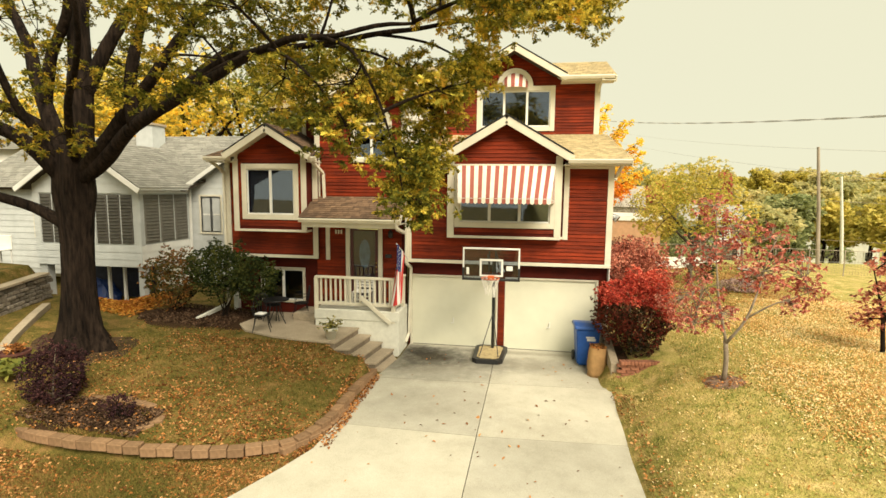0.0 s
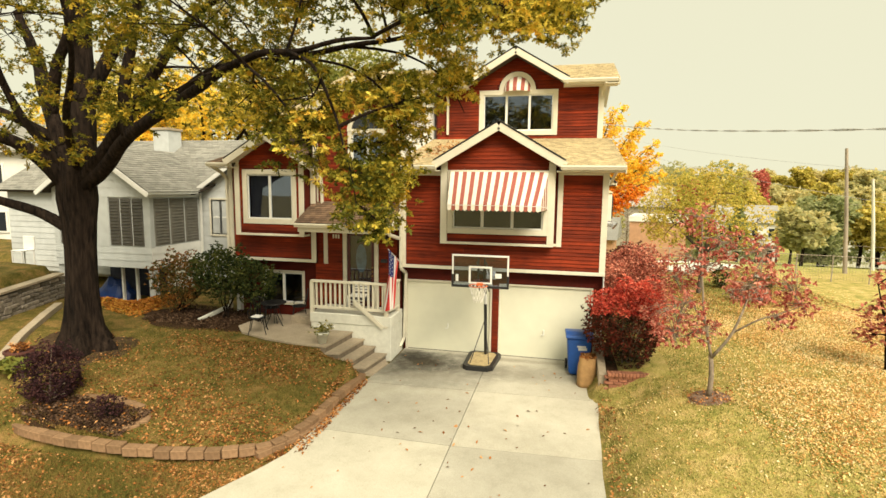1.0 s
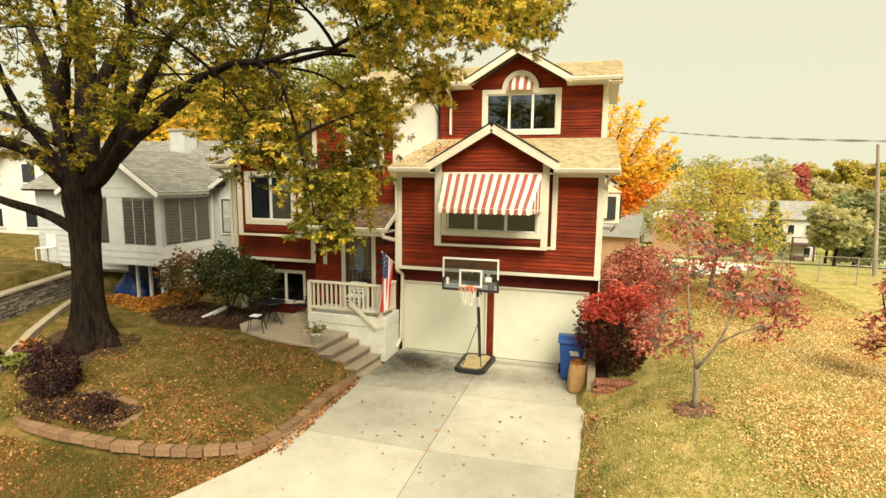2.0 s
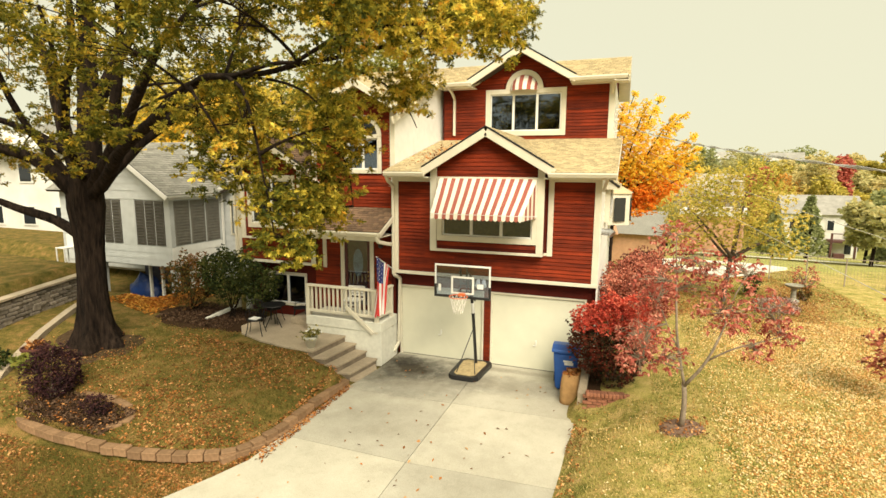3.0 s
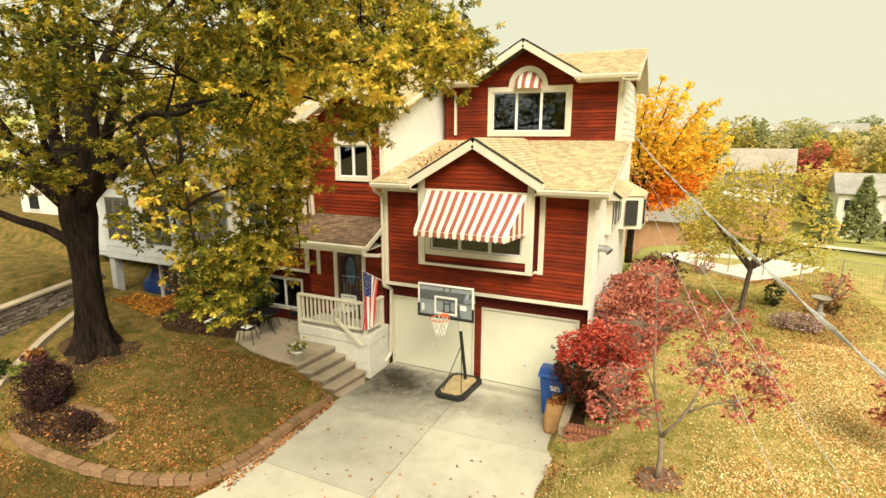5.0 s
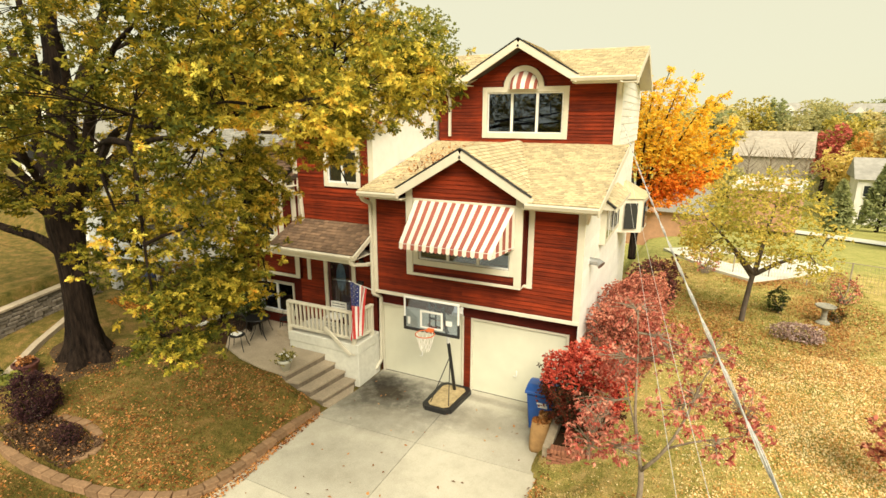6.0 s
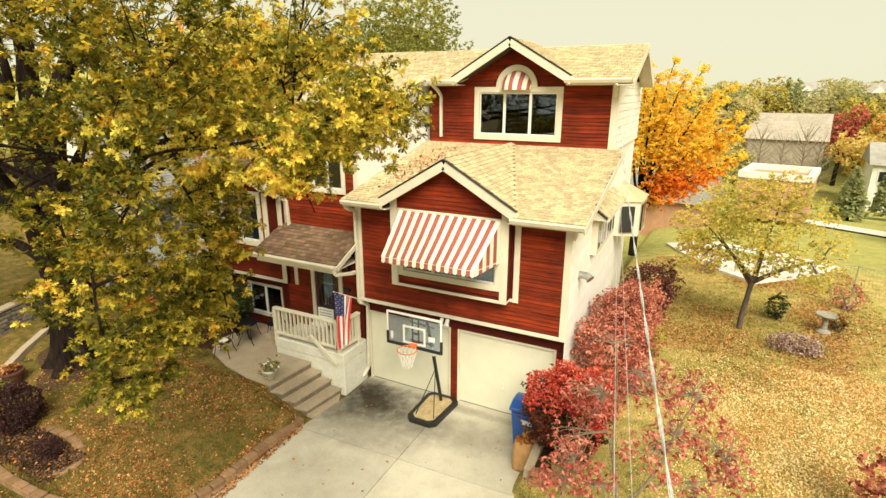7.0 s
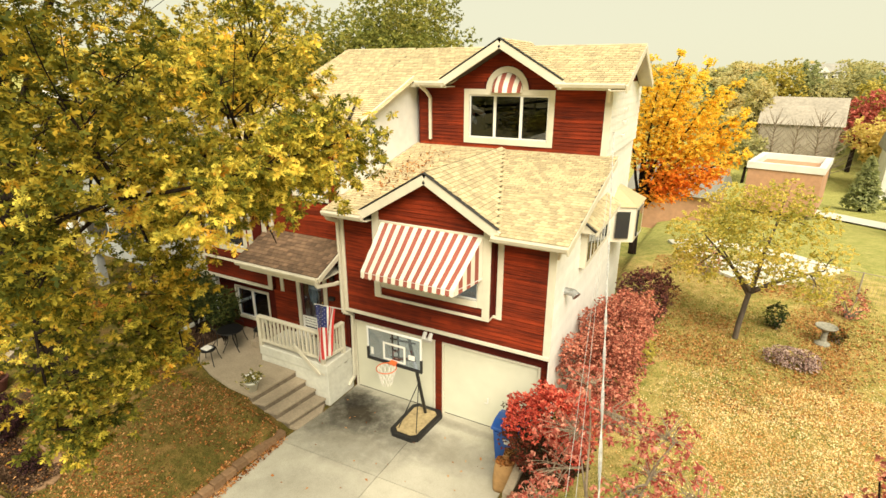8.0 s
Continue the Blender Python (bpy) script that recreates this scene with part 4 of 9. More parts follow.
bar("corner_board", MX1 - 0.14, MX1 + 0.016, -0.035, -0.008, 5.4, 7.25, M_TRIM, house)
window_unit(house, *AW, 0.0, 2, 0.12, label="white casement pair below an arched light")
AWX = (AW[0] + AW[1]) / 2
arch_band("arch_trim", AWX, 6.50, 0.50, 0.63, -0.05, 0.0, M_TRIM, house)
arch_band("arch_pane", AWX, 6.50, 0.0, 0.50, -0.012, -0.004, M_GLASS, house)
bar("arch_rail", AW[0], AW[1], -0.04, 0.0, 6.45, 6.51, M_TRIM, house)
room("stair_room", MX0 + 0.1, MX1 - 0.25, 0.2, 5.0, 4.0, 7.0)
MA_X, MA_Z = -1.22, 8.12
mroof = roof_slab("middle_roof", on_up((MX0 - 1.2, -0.40), (MA_X - 1.45, -0.40), (MA_X, 2.47), (MA_X, RY), (MX0 - 1.2, RY)), 0.10, M_DECK, house, "tan asphalt shingle roof")
mroof_r = roof_slab("middle_roof", on_up((MX1 + 0.12, -0.12), (MX1 + 0.12, RY), (MA_X, RY), (MA_X, 2.47)), 0.10, M_DECK, house, "tan asphalt shingle roof")
mu = lambda y: (y + 0.43) / math.cos(ua)
shingle_field(mroof, (MX0 - 1.2, -0.43, up_roof(-0.43) + 0.002), (1, 0, 0), uup, [(0, 0), (1.48, 0), (2.93, mu(2.47)), (2.93, mu(RY)), (0, mu(RY))], M_SHINGLE)
shingle_field(mroof_r, (MX0 - 1.2, -0.43, up_roof(-0.43) + 0.002), (1, 0, 0), uup, [(4.27, mu(-0.12)), (4.27, mu(RY)), (2.93, mu(RY)), (2.93, mu(2.47))], M_SHINGLE)
stick("rake_board", (MX1 + 0.13, -0.45, up_roof(-0.45) - 0.05), (MX1 + 0.13, 3.6, up_roof(3.6) - 0.05), 0.05, 0.20, M_TRIM, house)
for s in (-1, 1):
    foot = (MA_X + s * 1.45, -0.48, MA_Z - 1.45 * SL)
    back = (MA_X, 2.47, MA_Z)
    sl = roof_slab("gable_roof", [(MA_X, -0.48, MA_Z), back, foot], 0.09, M_SHINGLE, house)
    stick("rake_board", (MA_X, -0.50, MA_Z - 0.12), (MA_X + s * 1.48, -0.50, MA_Z - 0.12 - 1.48 * SL), 0.05, 0.18, M_TRIM, house)
bm = bmesh.new()
prism(bm, [(MA_X - 1.3, 7.2), (MA_X + 1.3, 7.2), (MA_X, 7.2 + 1.3 * SL)], "y", -0.02, 0.3)
part("gable_wall", bm, M_CEDAR, house)
# recessed bay between the middle block and the left wing
cut_wall("recess_wall", -3.95, MX0, 4.5, 7.4, 1.4, 1.6, [], M_REDPAINT, house)
lap_wall(house, -3.95, MX0, 5.2, 7.5, 1.4)
bar("corner_board", -3.98, -3.84, 1.36, 1.40, 5.0, 7.5, M_TRIM, house)
bar("corner_board", MX0 - 0.02, MX0 + 0.14, -0.035, 0.0, 4.2, 7.25, M_TRIM, house)
bar("recess_side", -3.95, -3.85, 1.4, 9.0, 4.5, 7.8, M_WHITE, house)

# -- left wing
WY, BY = -0.15, -0.50
WX0, WX1 = -5.80, -2.86
BW = (-4.86, -3.50, 1.14, 2.12)
cut_wall("basement_wall", WX0 + 0.05, MX0 + 0.3, 0.55, 2.60, 0.20, 0.40, [BW], M_REDPAINT, house)
room("basement_room", WX0 + 0.2, MX0 + 0.1, 0.40, 3.5, 0.6, 2.5)
LW = (-4.92, -3.43, 3.87, 5.21)
cut_wall("wing_wall", WX0, WX1, 2.55, 5.62, WY, WY + 0.2, [LW], M_REDPAINT, house)
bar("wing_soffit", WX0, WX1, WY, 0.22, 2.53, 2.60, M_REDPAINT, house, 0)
lap_wall(house, WX0 + 0.16, WX1 - 0.14, 2.66, 3.34, WY)
lap_wall(house, WX0 + 0.16, -5.34, 3.34, 5.46, WY)
cut_wall("wing_bay", -5.32, -3.04, 3.42, 5.60, BY, WY, [LW], M_REDPAINT, house)
lap_wall(house, -5.16, -3.20, 3.52, 5.50, BY, [(LW[0] - 0.15, LW[1] + 0.15, LW[2] - 0.15, LW[3] + 0.15)])
WA_X, WA_Z, WA_Y = -4.08, 6.46, -0.90
w_half = lambda z: max(0.0, (WA_Z - 0.14 - z) / 0.60)
bm = bmesh.new()
prism(bm, [(WA_X - 1.2, 5.5), (WA_X + 1.2, 5.5), (WA_X, 5.5 + 1.2 * 0.60)], "y", BY + 0.01, 0.1)
part("gable_wall", bm, M_REDPAINT, house)
lap_wall(house, 0, 0, 5.50, 6.30, BY, width=lambda z: (WA_X - w_half(z), WA_X + w_half(z)))
window_unit(house, *LW, BY, 2, 0.15, label="two-light wing window with blinds", screens=())
bar("blind", LW[0] + 0.06, LW[1] - 0.06, BY + 0.10, BY + 0.12, LW[2] + 0.05, LW[3] - 0.05, M_SCREEN, house, 0)
room("wing_room", WX0 + 0.1, WX1 - 0.1, WY + 0.2, 4.0, 2.7, 5.5)
for a in (-5.34, -3.20):
    bar("corner_board", a, a + 0.16, BY - 0.04, BY + 0.005, 3.36, 5.62, M_TRIM, house)
bar("skirt_board", -5.34, -3.04, BY - 0.035, WY, 3.36, 3.43, M_TRIM, house)
bar("corner_board", WX0 - 0.02, WX0 + 0.15, WY - 0.035, WY, 2.55, 5.55, M_TRIM, house)
bar("corner_board", WX1 - 0.14, WX1 + 0.02, WY - 0.035, WY, 2.55, 5.55, M_TRIM, house)
bar("corner_board", -2.66, -2.53, -0.04, 0.0, 2.50, 3.66, M_TRIM, house)
bar("water_table", WX0 - 0.02, WX1 + 0.02, WY - 0.045, WY, 2.54, 2.63, M_TRIM, house)
bar("wing_side_wall", WX0, WX0 + 0.15, WY + 0.2, 7.5, 0.5, 5.6, M_WHITE, house, 0)
wing_z = lambda y: 5.56 + (y + 0.72) * 0.25
on_wing = lambda *xy: [(x, y, wing_z(y)) for x, y in xy]
wroof = roof_slab("wing_roof", on_wing((-6.1, -0.72), (WA_X - 1.25, -0.72), (WA_X, 2.9), (WA_X, 3.4), (-6.1, 3.4)), 0.10, M_DECK, house, "brown shingled wing roof")
wroof_r = roof_slab("wing_roof", on_wing((-2.80, -0.72), (-2.80, 3.4), (WA_X, 3.4), (WA_X, 2.9)), 0.10, M_DECK, house, "brown shingled wing roof")
roof_slab("wing_rear_roof", [(-6.1, 3.4, wing_z(3.4)), (-2.80, 3.4, wing_z(3.4)), (-2.80, 7.5, 5.56), (-6.1, 7.5, 5.56)], 0.10, M_DECK, house)
wa = math.atan(0.25)
shingle_field(wroof, (-6.1, -0.75, wing_z(-0.75) + 0.002), (1, 0, 0), (0, math.cos(wa), math.sin(wa)), [(0, 0), (0.76, 0), (2.02, 3.76), (2.02, 4.2), (0, 4.2)], M_BROWNSHINGLE)
shingle_field(wroof_r, (-6.1, -0.75, wing_z(-0.75) + 0.002), (1, 0, 0), (0, math.cos(wa), math.sin(wa)), [(3.3, 0), (3.3, 4.2), (2.02, 4.2), (2.02, 3.76)], M_BROWNSHINGLE)
for s in (-1, 1):
    foot = (WA_X + s * 1.28, WA_Y, WA_Z - 1.28 * 0.60)
    sl = roof_slab("gable_roof", [(WA_X, WA_Y, WA_Z), (WA_X, 2.9, WA_Z), foot], 0.09, M_DECK, house)
    L = math.hypot(1.28, 1.28 * 0.6)
    down = Vector((s * 1.28, 0, -1.28 * 0.60)).normalized()
    depth = 2.9 - WA_Y
    if s > 0:
        shingle_field(sl, Vector(foot) + Vector((0.01, 0, 0.012)), (0, 1, 0), -down, [(0, 0), (depth, L), (0, L)], M_BROWNSHINGLE)
    else:
        shingle_field(sl, Vector(foot) + Vector((-0.01, depth, 0.012)), (0, -1, 0), -down, [(depth, 0), (depth, L), (0, L)], M_BROWNSHINGLE)
    stick("rake_board", (WA_X, WA_Y - 0.02, WA_Z - 0.12), (WA_X + s * 1.32, WA_Y - 0.02, WA_Z - 0.12 - 1.32 * 0.6), 0.05, 0.20, M_TRIM, house)
    stick("drip_edge", (WA_X, WA_Y - 0.035, WA_Z - 0.005), (WA_X + s * 1.32, WA_Y - 0.035, WA_Z - 0.005 - 1.32 * 0.6), 0.05, 0.03, M_BLACK, house)
    stick("rake_soffit", (WA_X, -0.70, WA_Z - 0.16), (WA_X + s * 1.28, -0.70, WA_Z - 0.16 - 1.28 * 0.6), 0.38, 0.03, M_TRIM, house)
gutter(house, -6.1, WA_X - 1.2, -0.72, 5.55)
gutter(house, WA_X + 1.2, -2.62, -0.72, 5.55)
bar("eave_soffit", -6.1, WA_X - 1.12, -0.72, WY, 5.40, 5.43, M_TRIM, house)
bar("eave_soffit", WA_X + 1.12, -2.70, -0.72, WY, 5.40, 5.43, M_TRIM, house)
downspout(house, [(-5.95, -0.76, 5.45), (-5.86, -0.40, 5.25), (-5.82, WY - 0.07, 5.1), (-5.82, WY - 0.07, 0.95)])
downspout(house, [(-2.76, -0.78, 5.45), (-2.72, -0.45, 5.28), (-2.68, -0.10, 5.1), (-2.66, -0.08, 4.35)])
window_unit(house, *BW, 0.20, 2, 0.07, 0.045, label="basement casement window in shade")

# -- porch: stoop, door, railing, shed roof
porch = thing("porch", "white painted stoop with wooden railing and shed roof", "porch", at=(-1.4, -1.1, 0))
bar("stoop", -2.58, -0.125, -1.12, -0.02, -0.05, 0.95, M_STUCCO, porch, 0.015)
bar("stoop_deck", -2.60, -0.115, -1.14, -0.03, 0.95, 1.24, M_STUCCO, porch, 0.015)
bar("landing_step", -3.45, -2.62, -0.72, 0.18, 0.70, 0.97, M_CONC2, porch, 0.015)
RY0 = -1.08
for p, q in (((-2.57, RY0, 2.16), (-0.24, RY0, 2.16)), ((-0.24, RY0, 2.16), (-0.16, -0.30, 2.16))):
    stick("top_rail", p, q, 0.13, 0.06, M_TRIM, porch)
    stick("bottom_rail", (p[0], p[1], 1.40), (q[0], q[1], 1.40), 0.07, 0.08, M_TRIM, porch)
for px, py in ((-2.54, RY0), (-0.28, RY0), (-0.18, -0.34)):
    bar("post", px - 0.055, px + 0.055, py - 0.055, py + 0.055, 0.95 if px < -2 else 0.90, 2.14, M_TRIM, porch, 0.008)
for i in range(15):
    px = -2.40 + i * (2.02 / 14)
    bar("baluster", px - 0.026, px + 0.026, RY0 - 0.026, RY0 + 0.026, 1.40, 2.14, M_TRIM, porch, 0.004)
for i in range(6):
    t_ = (i + 1) / 7
    px, py = -0.28 + t_ * 0.10, RY0 + t_ * 0.74
    bar("baluster", px - 0.024, px + 0.024, py - 0.024, py + 0.024, 1.40, 2.14, M_TRIM, porch, 0.004)
stick("handrail", (-1.20, -1.20, 1.64), (-0.34, -1.18, 0.92), 0.045, 0.11, M_TRIM, porch)
# front door
M_STORM = surface("dark_red_storm_frame", (0.075, 0.012, 0.012), 0.45, grain=(4, 0.15))
door = part("front_door", (lambda b: (box(b, -1.86, -1.06, 0.05, 0.10, 1.26, 3.44), b)[1])(bmesh.new()), surface("oxblood_door_paint", (0.10, 0.012, 0.012), 0.35, grain=(4, 0.15)), house, "dark red front door with an oval glass and storm door")
bar("door_casing", -2.03, -1.90, -0.04, 0.03, 1.24, 3.46, M_TRIM, door)
bar("door_casing", -1.02, -0.89, -0.04, 0.03, 1.24, 3.46, M_TRIM, door)
bar("door_casing", -2.03, -0.89, -0.045, 0.03, 3.46, 3.60, M_TRIM, door)
bar("storm_frame", -1.89, -1.80, -0.01, 0.03, 1.26, 3.44, M_STORM, door)
bar("storm_frame", -1.12, -1.03, -0.01, 0.03, 1.26, 3.44, M_STORM, door)
bar("storm_pane", -1.80, -1.12, 0.008, 0.014, 1.40, 3.40, M_PANE, door, 0)
bm = bmesh.new()
bmesh.ops.create_circle(bm, cap_ends=True, radius=1.0, segments=28)
bmesh.ops.transform(bm, matrix=Matrix.Translation((-1.46, 0.04, 2.70)) @ Matrix.Rotation(radians(90), 4, "X") @ Matrix.Diagonal((0.17, 0.44, 1, 1)), verts=bm.verts)
bm.normal_update()
bmesh.ops.solidify(bm, geom=bm.faces, thickness=0.012)
part("oval_glass", bm, surface("frosted_glass", (0.33, 0.42, 0.42), 0.15, grain=(6, 0.35)), door, "pale leaded oval glass")
bm = bmesh.new()
for z in (2.30, 2.42, 2.16):
    box(bm, -1.10, -1.05, -0.06, 0.0, z, z + 0.05, 0.012)
part("door_handle", bm, surface("brass", (0.45, 0.30, 0.10), 0.35, metal=1.0), door, "brass handle and lock")
for i in range(3):
    bar("number_bar", -2.36 + i * 0.085, -2.31 + i * 0.085, -0.035, -0.02, 3.30, 3.42, M_TRIM, house, 0.004)
bm = bmesh.new()
lathe(bm, [(0.03, 0), (0.07, 0.02), (0.075, 0.16), (0.05, 0.2), (0.01, 0.24)], 10, (-0.62, -0.09, 3.22))
part("wall_lantern", bm, M_BLACK, house, "small black lantern beside the door")
bar("letter_box", -0.78, -0.60, -0.12, -0.02, 2.62, 2.72, M_BLACK, house)
# shed roof
pz = lambda y: 4.40 + (y + 0.02) * 0.46
proof = roof_slab("porch_roof", [(-2.95, -1.22, pz(-1.22)), (-0.10, -1.22, pz(-1.22)), (-0.10, 0.0, pz(0)), (-2.95, 0.0, pz(0))], 0.08, M_DECK, porch, "brown shingled porch roof")
pa = math.atan(0.46)
shingle_field(proof, (-2.97, -1.25, pz(-1.25) + 0.002), (1, 0, 0), (0, math.cos(pa), math.sin(pa)), [(0, 0), (2.89, 0), (2.89, 1.36), (0, 1.36)], M_BROWNSHINGLE, single=60, near=(0, -1, 4))
gutter(porch, -2.95, -0.10, -1.22, pz(-1.22) - 0.02)
stick("rake_board", (-0.08, -1.24, pz(-1.24) - 0.09), (-0.08, -0.34, pz(-0.34) - 0.09), 0.04, 0.14, M_TRIM, porch)
bar("porch_ceiling", -2.90, -0.14, -1.18, -0.02, 3.66, 3.69, M_TRIM, porch)
bar("porch_beam", -2.90, -0.14, -1.20, -1.10, 3.58, 3.78, M_TRIM, porch)
downspout(porch, [(-0.16, -1.26, 3.72), (-0.14, -1.22, 3.58), (-0.10, -0.62, 3.44), (-0.10, -0.44, 3.42)])

# -- awnings
M_AWRED = surface("faded_red_canvas", (0.31, 0.088, 0.062), 0.9, grain=(40, 0.1), blotch=(1.5, 0.15), bump=0.2, bump_scale=200)
M_AWWHITE = surface("cream_canvas", (0.72, 0.68, 0.58), 0.9, grain=(40, 0.06), blotch=(1.2, 0.14), bump=0.2, bump_scale=200)
awning = thing("awning", "red and cream striped canvas window awning", "awning", at=(2.73, -0.56, 5.32))
AX0, AX1, AYT, AZT, AYB, AZB = 1.42, 4.07, -0.55, 5.33, -1.64, 4.47
NS = 23
in_at = lambda x, y: x + (0.15 if x < 2.7 else -0.15) * abs(x - 2.745) / 1.325 * (AYT - y) / (AYT - AYB)
for i in range(NS):
    a, b = AX0 + (AX1 - AX0) * i / NS, AX0 + (AX1 - AX0) * (i + 1) / NS
    bm = bmesh.new()
    rows = []
    for y, z in ((AYT, AZT), (AYT + 0.5 * (AYB - AYT), AZT + 0.5 * (AZB - AZT) - 0.02), (AYB, AZB), (AYB - 0.015, AZB - 0.10)):
        rows.append([bm.verts.new((in_at(a, y), y, z)), bm.verts.new((in_at(b, y), y, z))])
    rows.append([bm.verts.new((in_at(a, AYB), AYB - 0.02, AZB - 0.13)), bm.verts.new((in_at(b, AYB), AYB - 0.02, AZB - 0.13))])
    mid = bm.verts.new((in_at((a + b) / 2, AYB), AYB - 0.02, AZB - 0.165))
    for r0, r1 in zip(rows, rows[1:]):
        bm.faces.new((r0[0], r0[1], r1[1], r1[0]))
    bm.faces.new((rows[-1][0], rows[-1][1], mid))
    bm.normal_update()
    bmesh.ops.solidify(bm, geom=bm.faces, thickness=0.006)
    part("stripe", bm, M_AWRED if i % 2 else M_AWWHITE, awning)
for ax in (AX0, AX1):
    sgn = 1 if ax > 2 else -1
    for i in range(7):
        f0, f1 = i / 7, (i + 1) / 7
        bm = bmesh.new()
        pts = []
        for f in (f0, f1):
            y = AYT + f * (AYB - AYT)
            pts.append(((in_at(ax, y) + sgn * 0.004, y, AZT + f * (AZB - AZT) - 0.004), (in_at(ax, y) + sgn * 0.004, y, AZB - 0.14)))
        bm.faces.new([bm.verts.new(p) for p in (pts[0][0], pts[1][0], pts[1][1], pts[0][1])])
        bm.normal_update()
        bmesh.ops.solidify(bm, geom=bm.faces, thickness=0.005)
        part("side_stripe", bm, M_AWRED if i % 2 else M_AWWHITE, awning)
bm = bmesh.new()
tube(bm, [(AX0, AYT, AZB - 0.1), (in_at(AX0, AYB), AYB, AZB - 0.02), (in_at(AX1, AYB), AYB, AZB - 0.02), (AX1, AYT, AZB - 0.1)], 0.014, 6)
part("frame", bm, M_SASH, awning, "bent metal tube frame")
stick("head_rail", (AX0 - 0.02, AYT + 0.01, AZT + 0.01), (AX1 + 0.02, AYT + 0.01, AZT + 0.01), 0.05, 0.05, M_TRIM, awning)

arch_awning = thing("awning", "small striped fan awning under the upper arch", "awning", at=(ARCH_X, Y_U, 8.25))
for i in range(10):
    a0, a1 = radians(180 * i / 10), radians(180 * (i + 1) / 10)
    bm = bmesh.new()
    grid = []
    for a in (a0, (a0 + a1) / 2, a1):
        col = []
        for k in range(5):
            f = k / 4
            R = 0.46
            fx, fz = ARCH_X + R * math.cos(a) * (1 - 0.12 * f * (1 - abs(math.cos(a)))), 8.24 + R * math.sin(a) * (1 - f)
            fy = Y_U - 0.05 - 0.36 * math.sin(f * math.pi / 2) * math.sin(max(0.12, a if a < math.pi / 2 else math.pi - a))
            col.append(bm.verts.new((fx, fy, fz - 0.06 * f)))
        grid.append(col)
    for c0, c1 in zip(grid, grid[1:]):
        for k in range(4):
            bm.faces.new((c0[k], c1[k], c1[k + 1], c0[k + 1]))
    bm.normal_update()
    bmesh.ops.solidify(bm, geom=bm.faces, thickness=0.005)
    part("stripe", bm, M_AWRED if i % 2 else M_AWWHITE, arch_awning)

# -- side-wall fittings
bm = bmesh.new()
box(bm, 5.63, 5.80, 1.95, 4.75, 4.05, 5.06, 0.008)
side_bay = part("side_window", bm, M_TRIM, house, "three-light side window in a shallow white bay")
for i in range(3):
    y0 = 2.10 + i * 0.88
    bar("pane", 5.799, 5.806, y0, y0 + 0.74, 4.19, 4.93, M_GLASS, side_bay, 0)
    bar("sash", 5.80, 5.818, y0 + 0.35, y0 + 0.39, 4.19, 4.93, M_SASH, side_bay, 0.004)
hood_top, hood_low = [(5.635, 4.95, 5.40), (5.635, 1.75, 5.40)], [(6.04, 1.75, 5.11), (6.04, 4.95, 5.11)]
sroof = roof_slab("side_canopy", hood_top[::-1] + hood_low[::-1], 0.05, M_DECK, house, "small shingled hood over the side windows")
hood_up = Vector((-0.405, 0, 0.29))
shingle_field(sroof, (6.05, 1.74, 5.105), (0, 1, 0), hood_up, [(0, 0), (3.22, 0), (3.22, hood_up.length), (0, hood_up.length)], M_SHINGLE)
stick("hood_fascia", (6.04, 1.75, 5.05), (6.04, 4.95, 5.05), 0.03, 0.12, M_TRIM, house)
stick("drip_edge", (6.045, 1.735, 5.10), (5.64, 1.735, 5.39), 0.03, 0.05, M_BLACK, house, (0, 1, 0))
bm = bmesh.new()
v = [bm.verts.new(p) for p in ((5.635, 1.76, 5.03), (6.03, 1.76, 5.03), (6.03, 1.76, 5.09), (5.635, 1.76, 5.36), (5.635, 1.80, 5.03), (6.03, 1.80, 5.03), (6.03, 1.80, 5.09), (5.635, 1.80, 5.36))]
for f in ((0, 1, 2, 3), (7, 6, 5, 4), (0, 4, 5, 1), (1, 5, 6, 2), (2, 6, 7, 3)):
    bm.faces.new([v[i] for i in f])
bmesh.ops.recalc_face_normals(bm, faces=bm.faces)
part("hood_cheek", bm, M_TRIM, house)
bayw = thing("bay_window", "white oriel bay with small shingled roof on the side wall", "bay window", at=(6.1, 6.9, 3.4))
bm = bmesh.new()
prism(bm, [(5.62, 5.9), (6.36, 6.2), (6.42, 7.6), (5.62, 8.0)], "z", 3.60, 4.75)
part("body", bm, M_TRIM, bayw)
bm = bmesh.new()
prism(bm, [(5.84, 5.90), (6.22, 6.09), (6.22, 6.13), (5.84, 5.95)], "z", 3.74, 4.60)
part("pane", bm, M_GLASS, bayw)
bar("pane", 6.385, 6.43, 6.45, 7.4, 3.74, 4.60, M_GLASS, bayw, 0)
bm = bmesh.new()
v = [bm.verts.new(p) for p in ((5.62, 5.84, 4.75), (6.41, 6.15, 4.75), (6.47, 7.65, 4.75), (5.62, 8.08, 4.75), (5.62, 6.75, 5.24), (5.62, 7.3, 5.24))]
for f in ((0, 1, 4), (1, 2, 5, 4), (2, 3, 5), (0, 3, 2, 1), (0, 4, 5, 3)):
    bm.faces.new([v[i] for i in f])
bmesh.ops.recalc_face_normals(bm, faces=bm.faces)
part("roof", bm, M_SHINGLE, bayw, "tan shingles")
bm = bmesh.new()
tube(bm, [(5.62, 0.7, 3.92), (5.86, 0.66, 3.92), (5.94, 0.62, 3.86)], [0.09, 0.09, 0.11], 12)
part("wall_vent", bm, surface("galvanised_steel", (0.45, 0.46, 0.46), 0.4, metal=0.9), house, "galvanised dryer vent")
bm = bmesh.new()
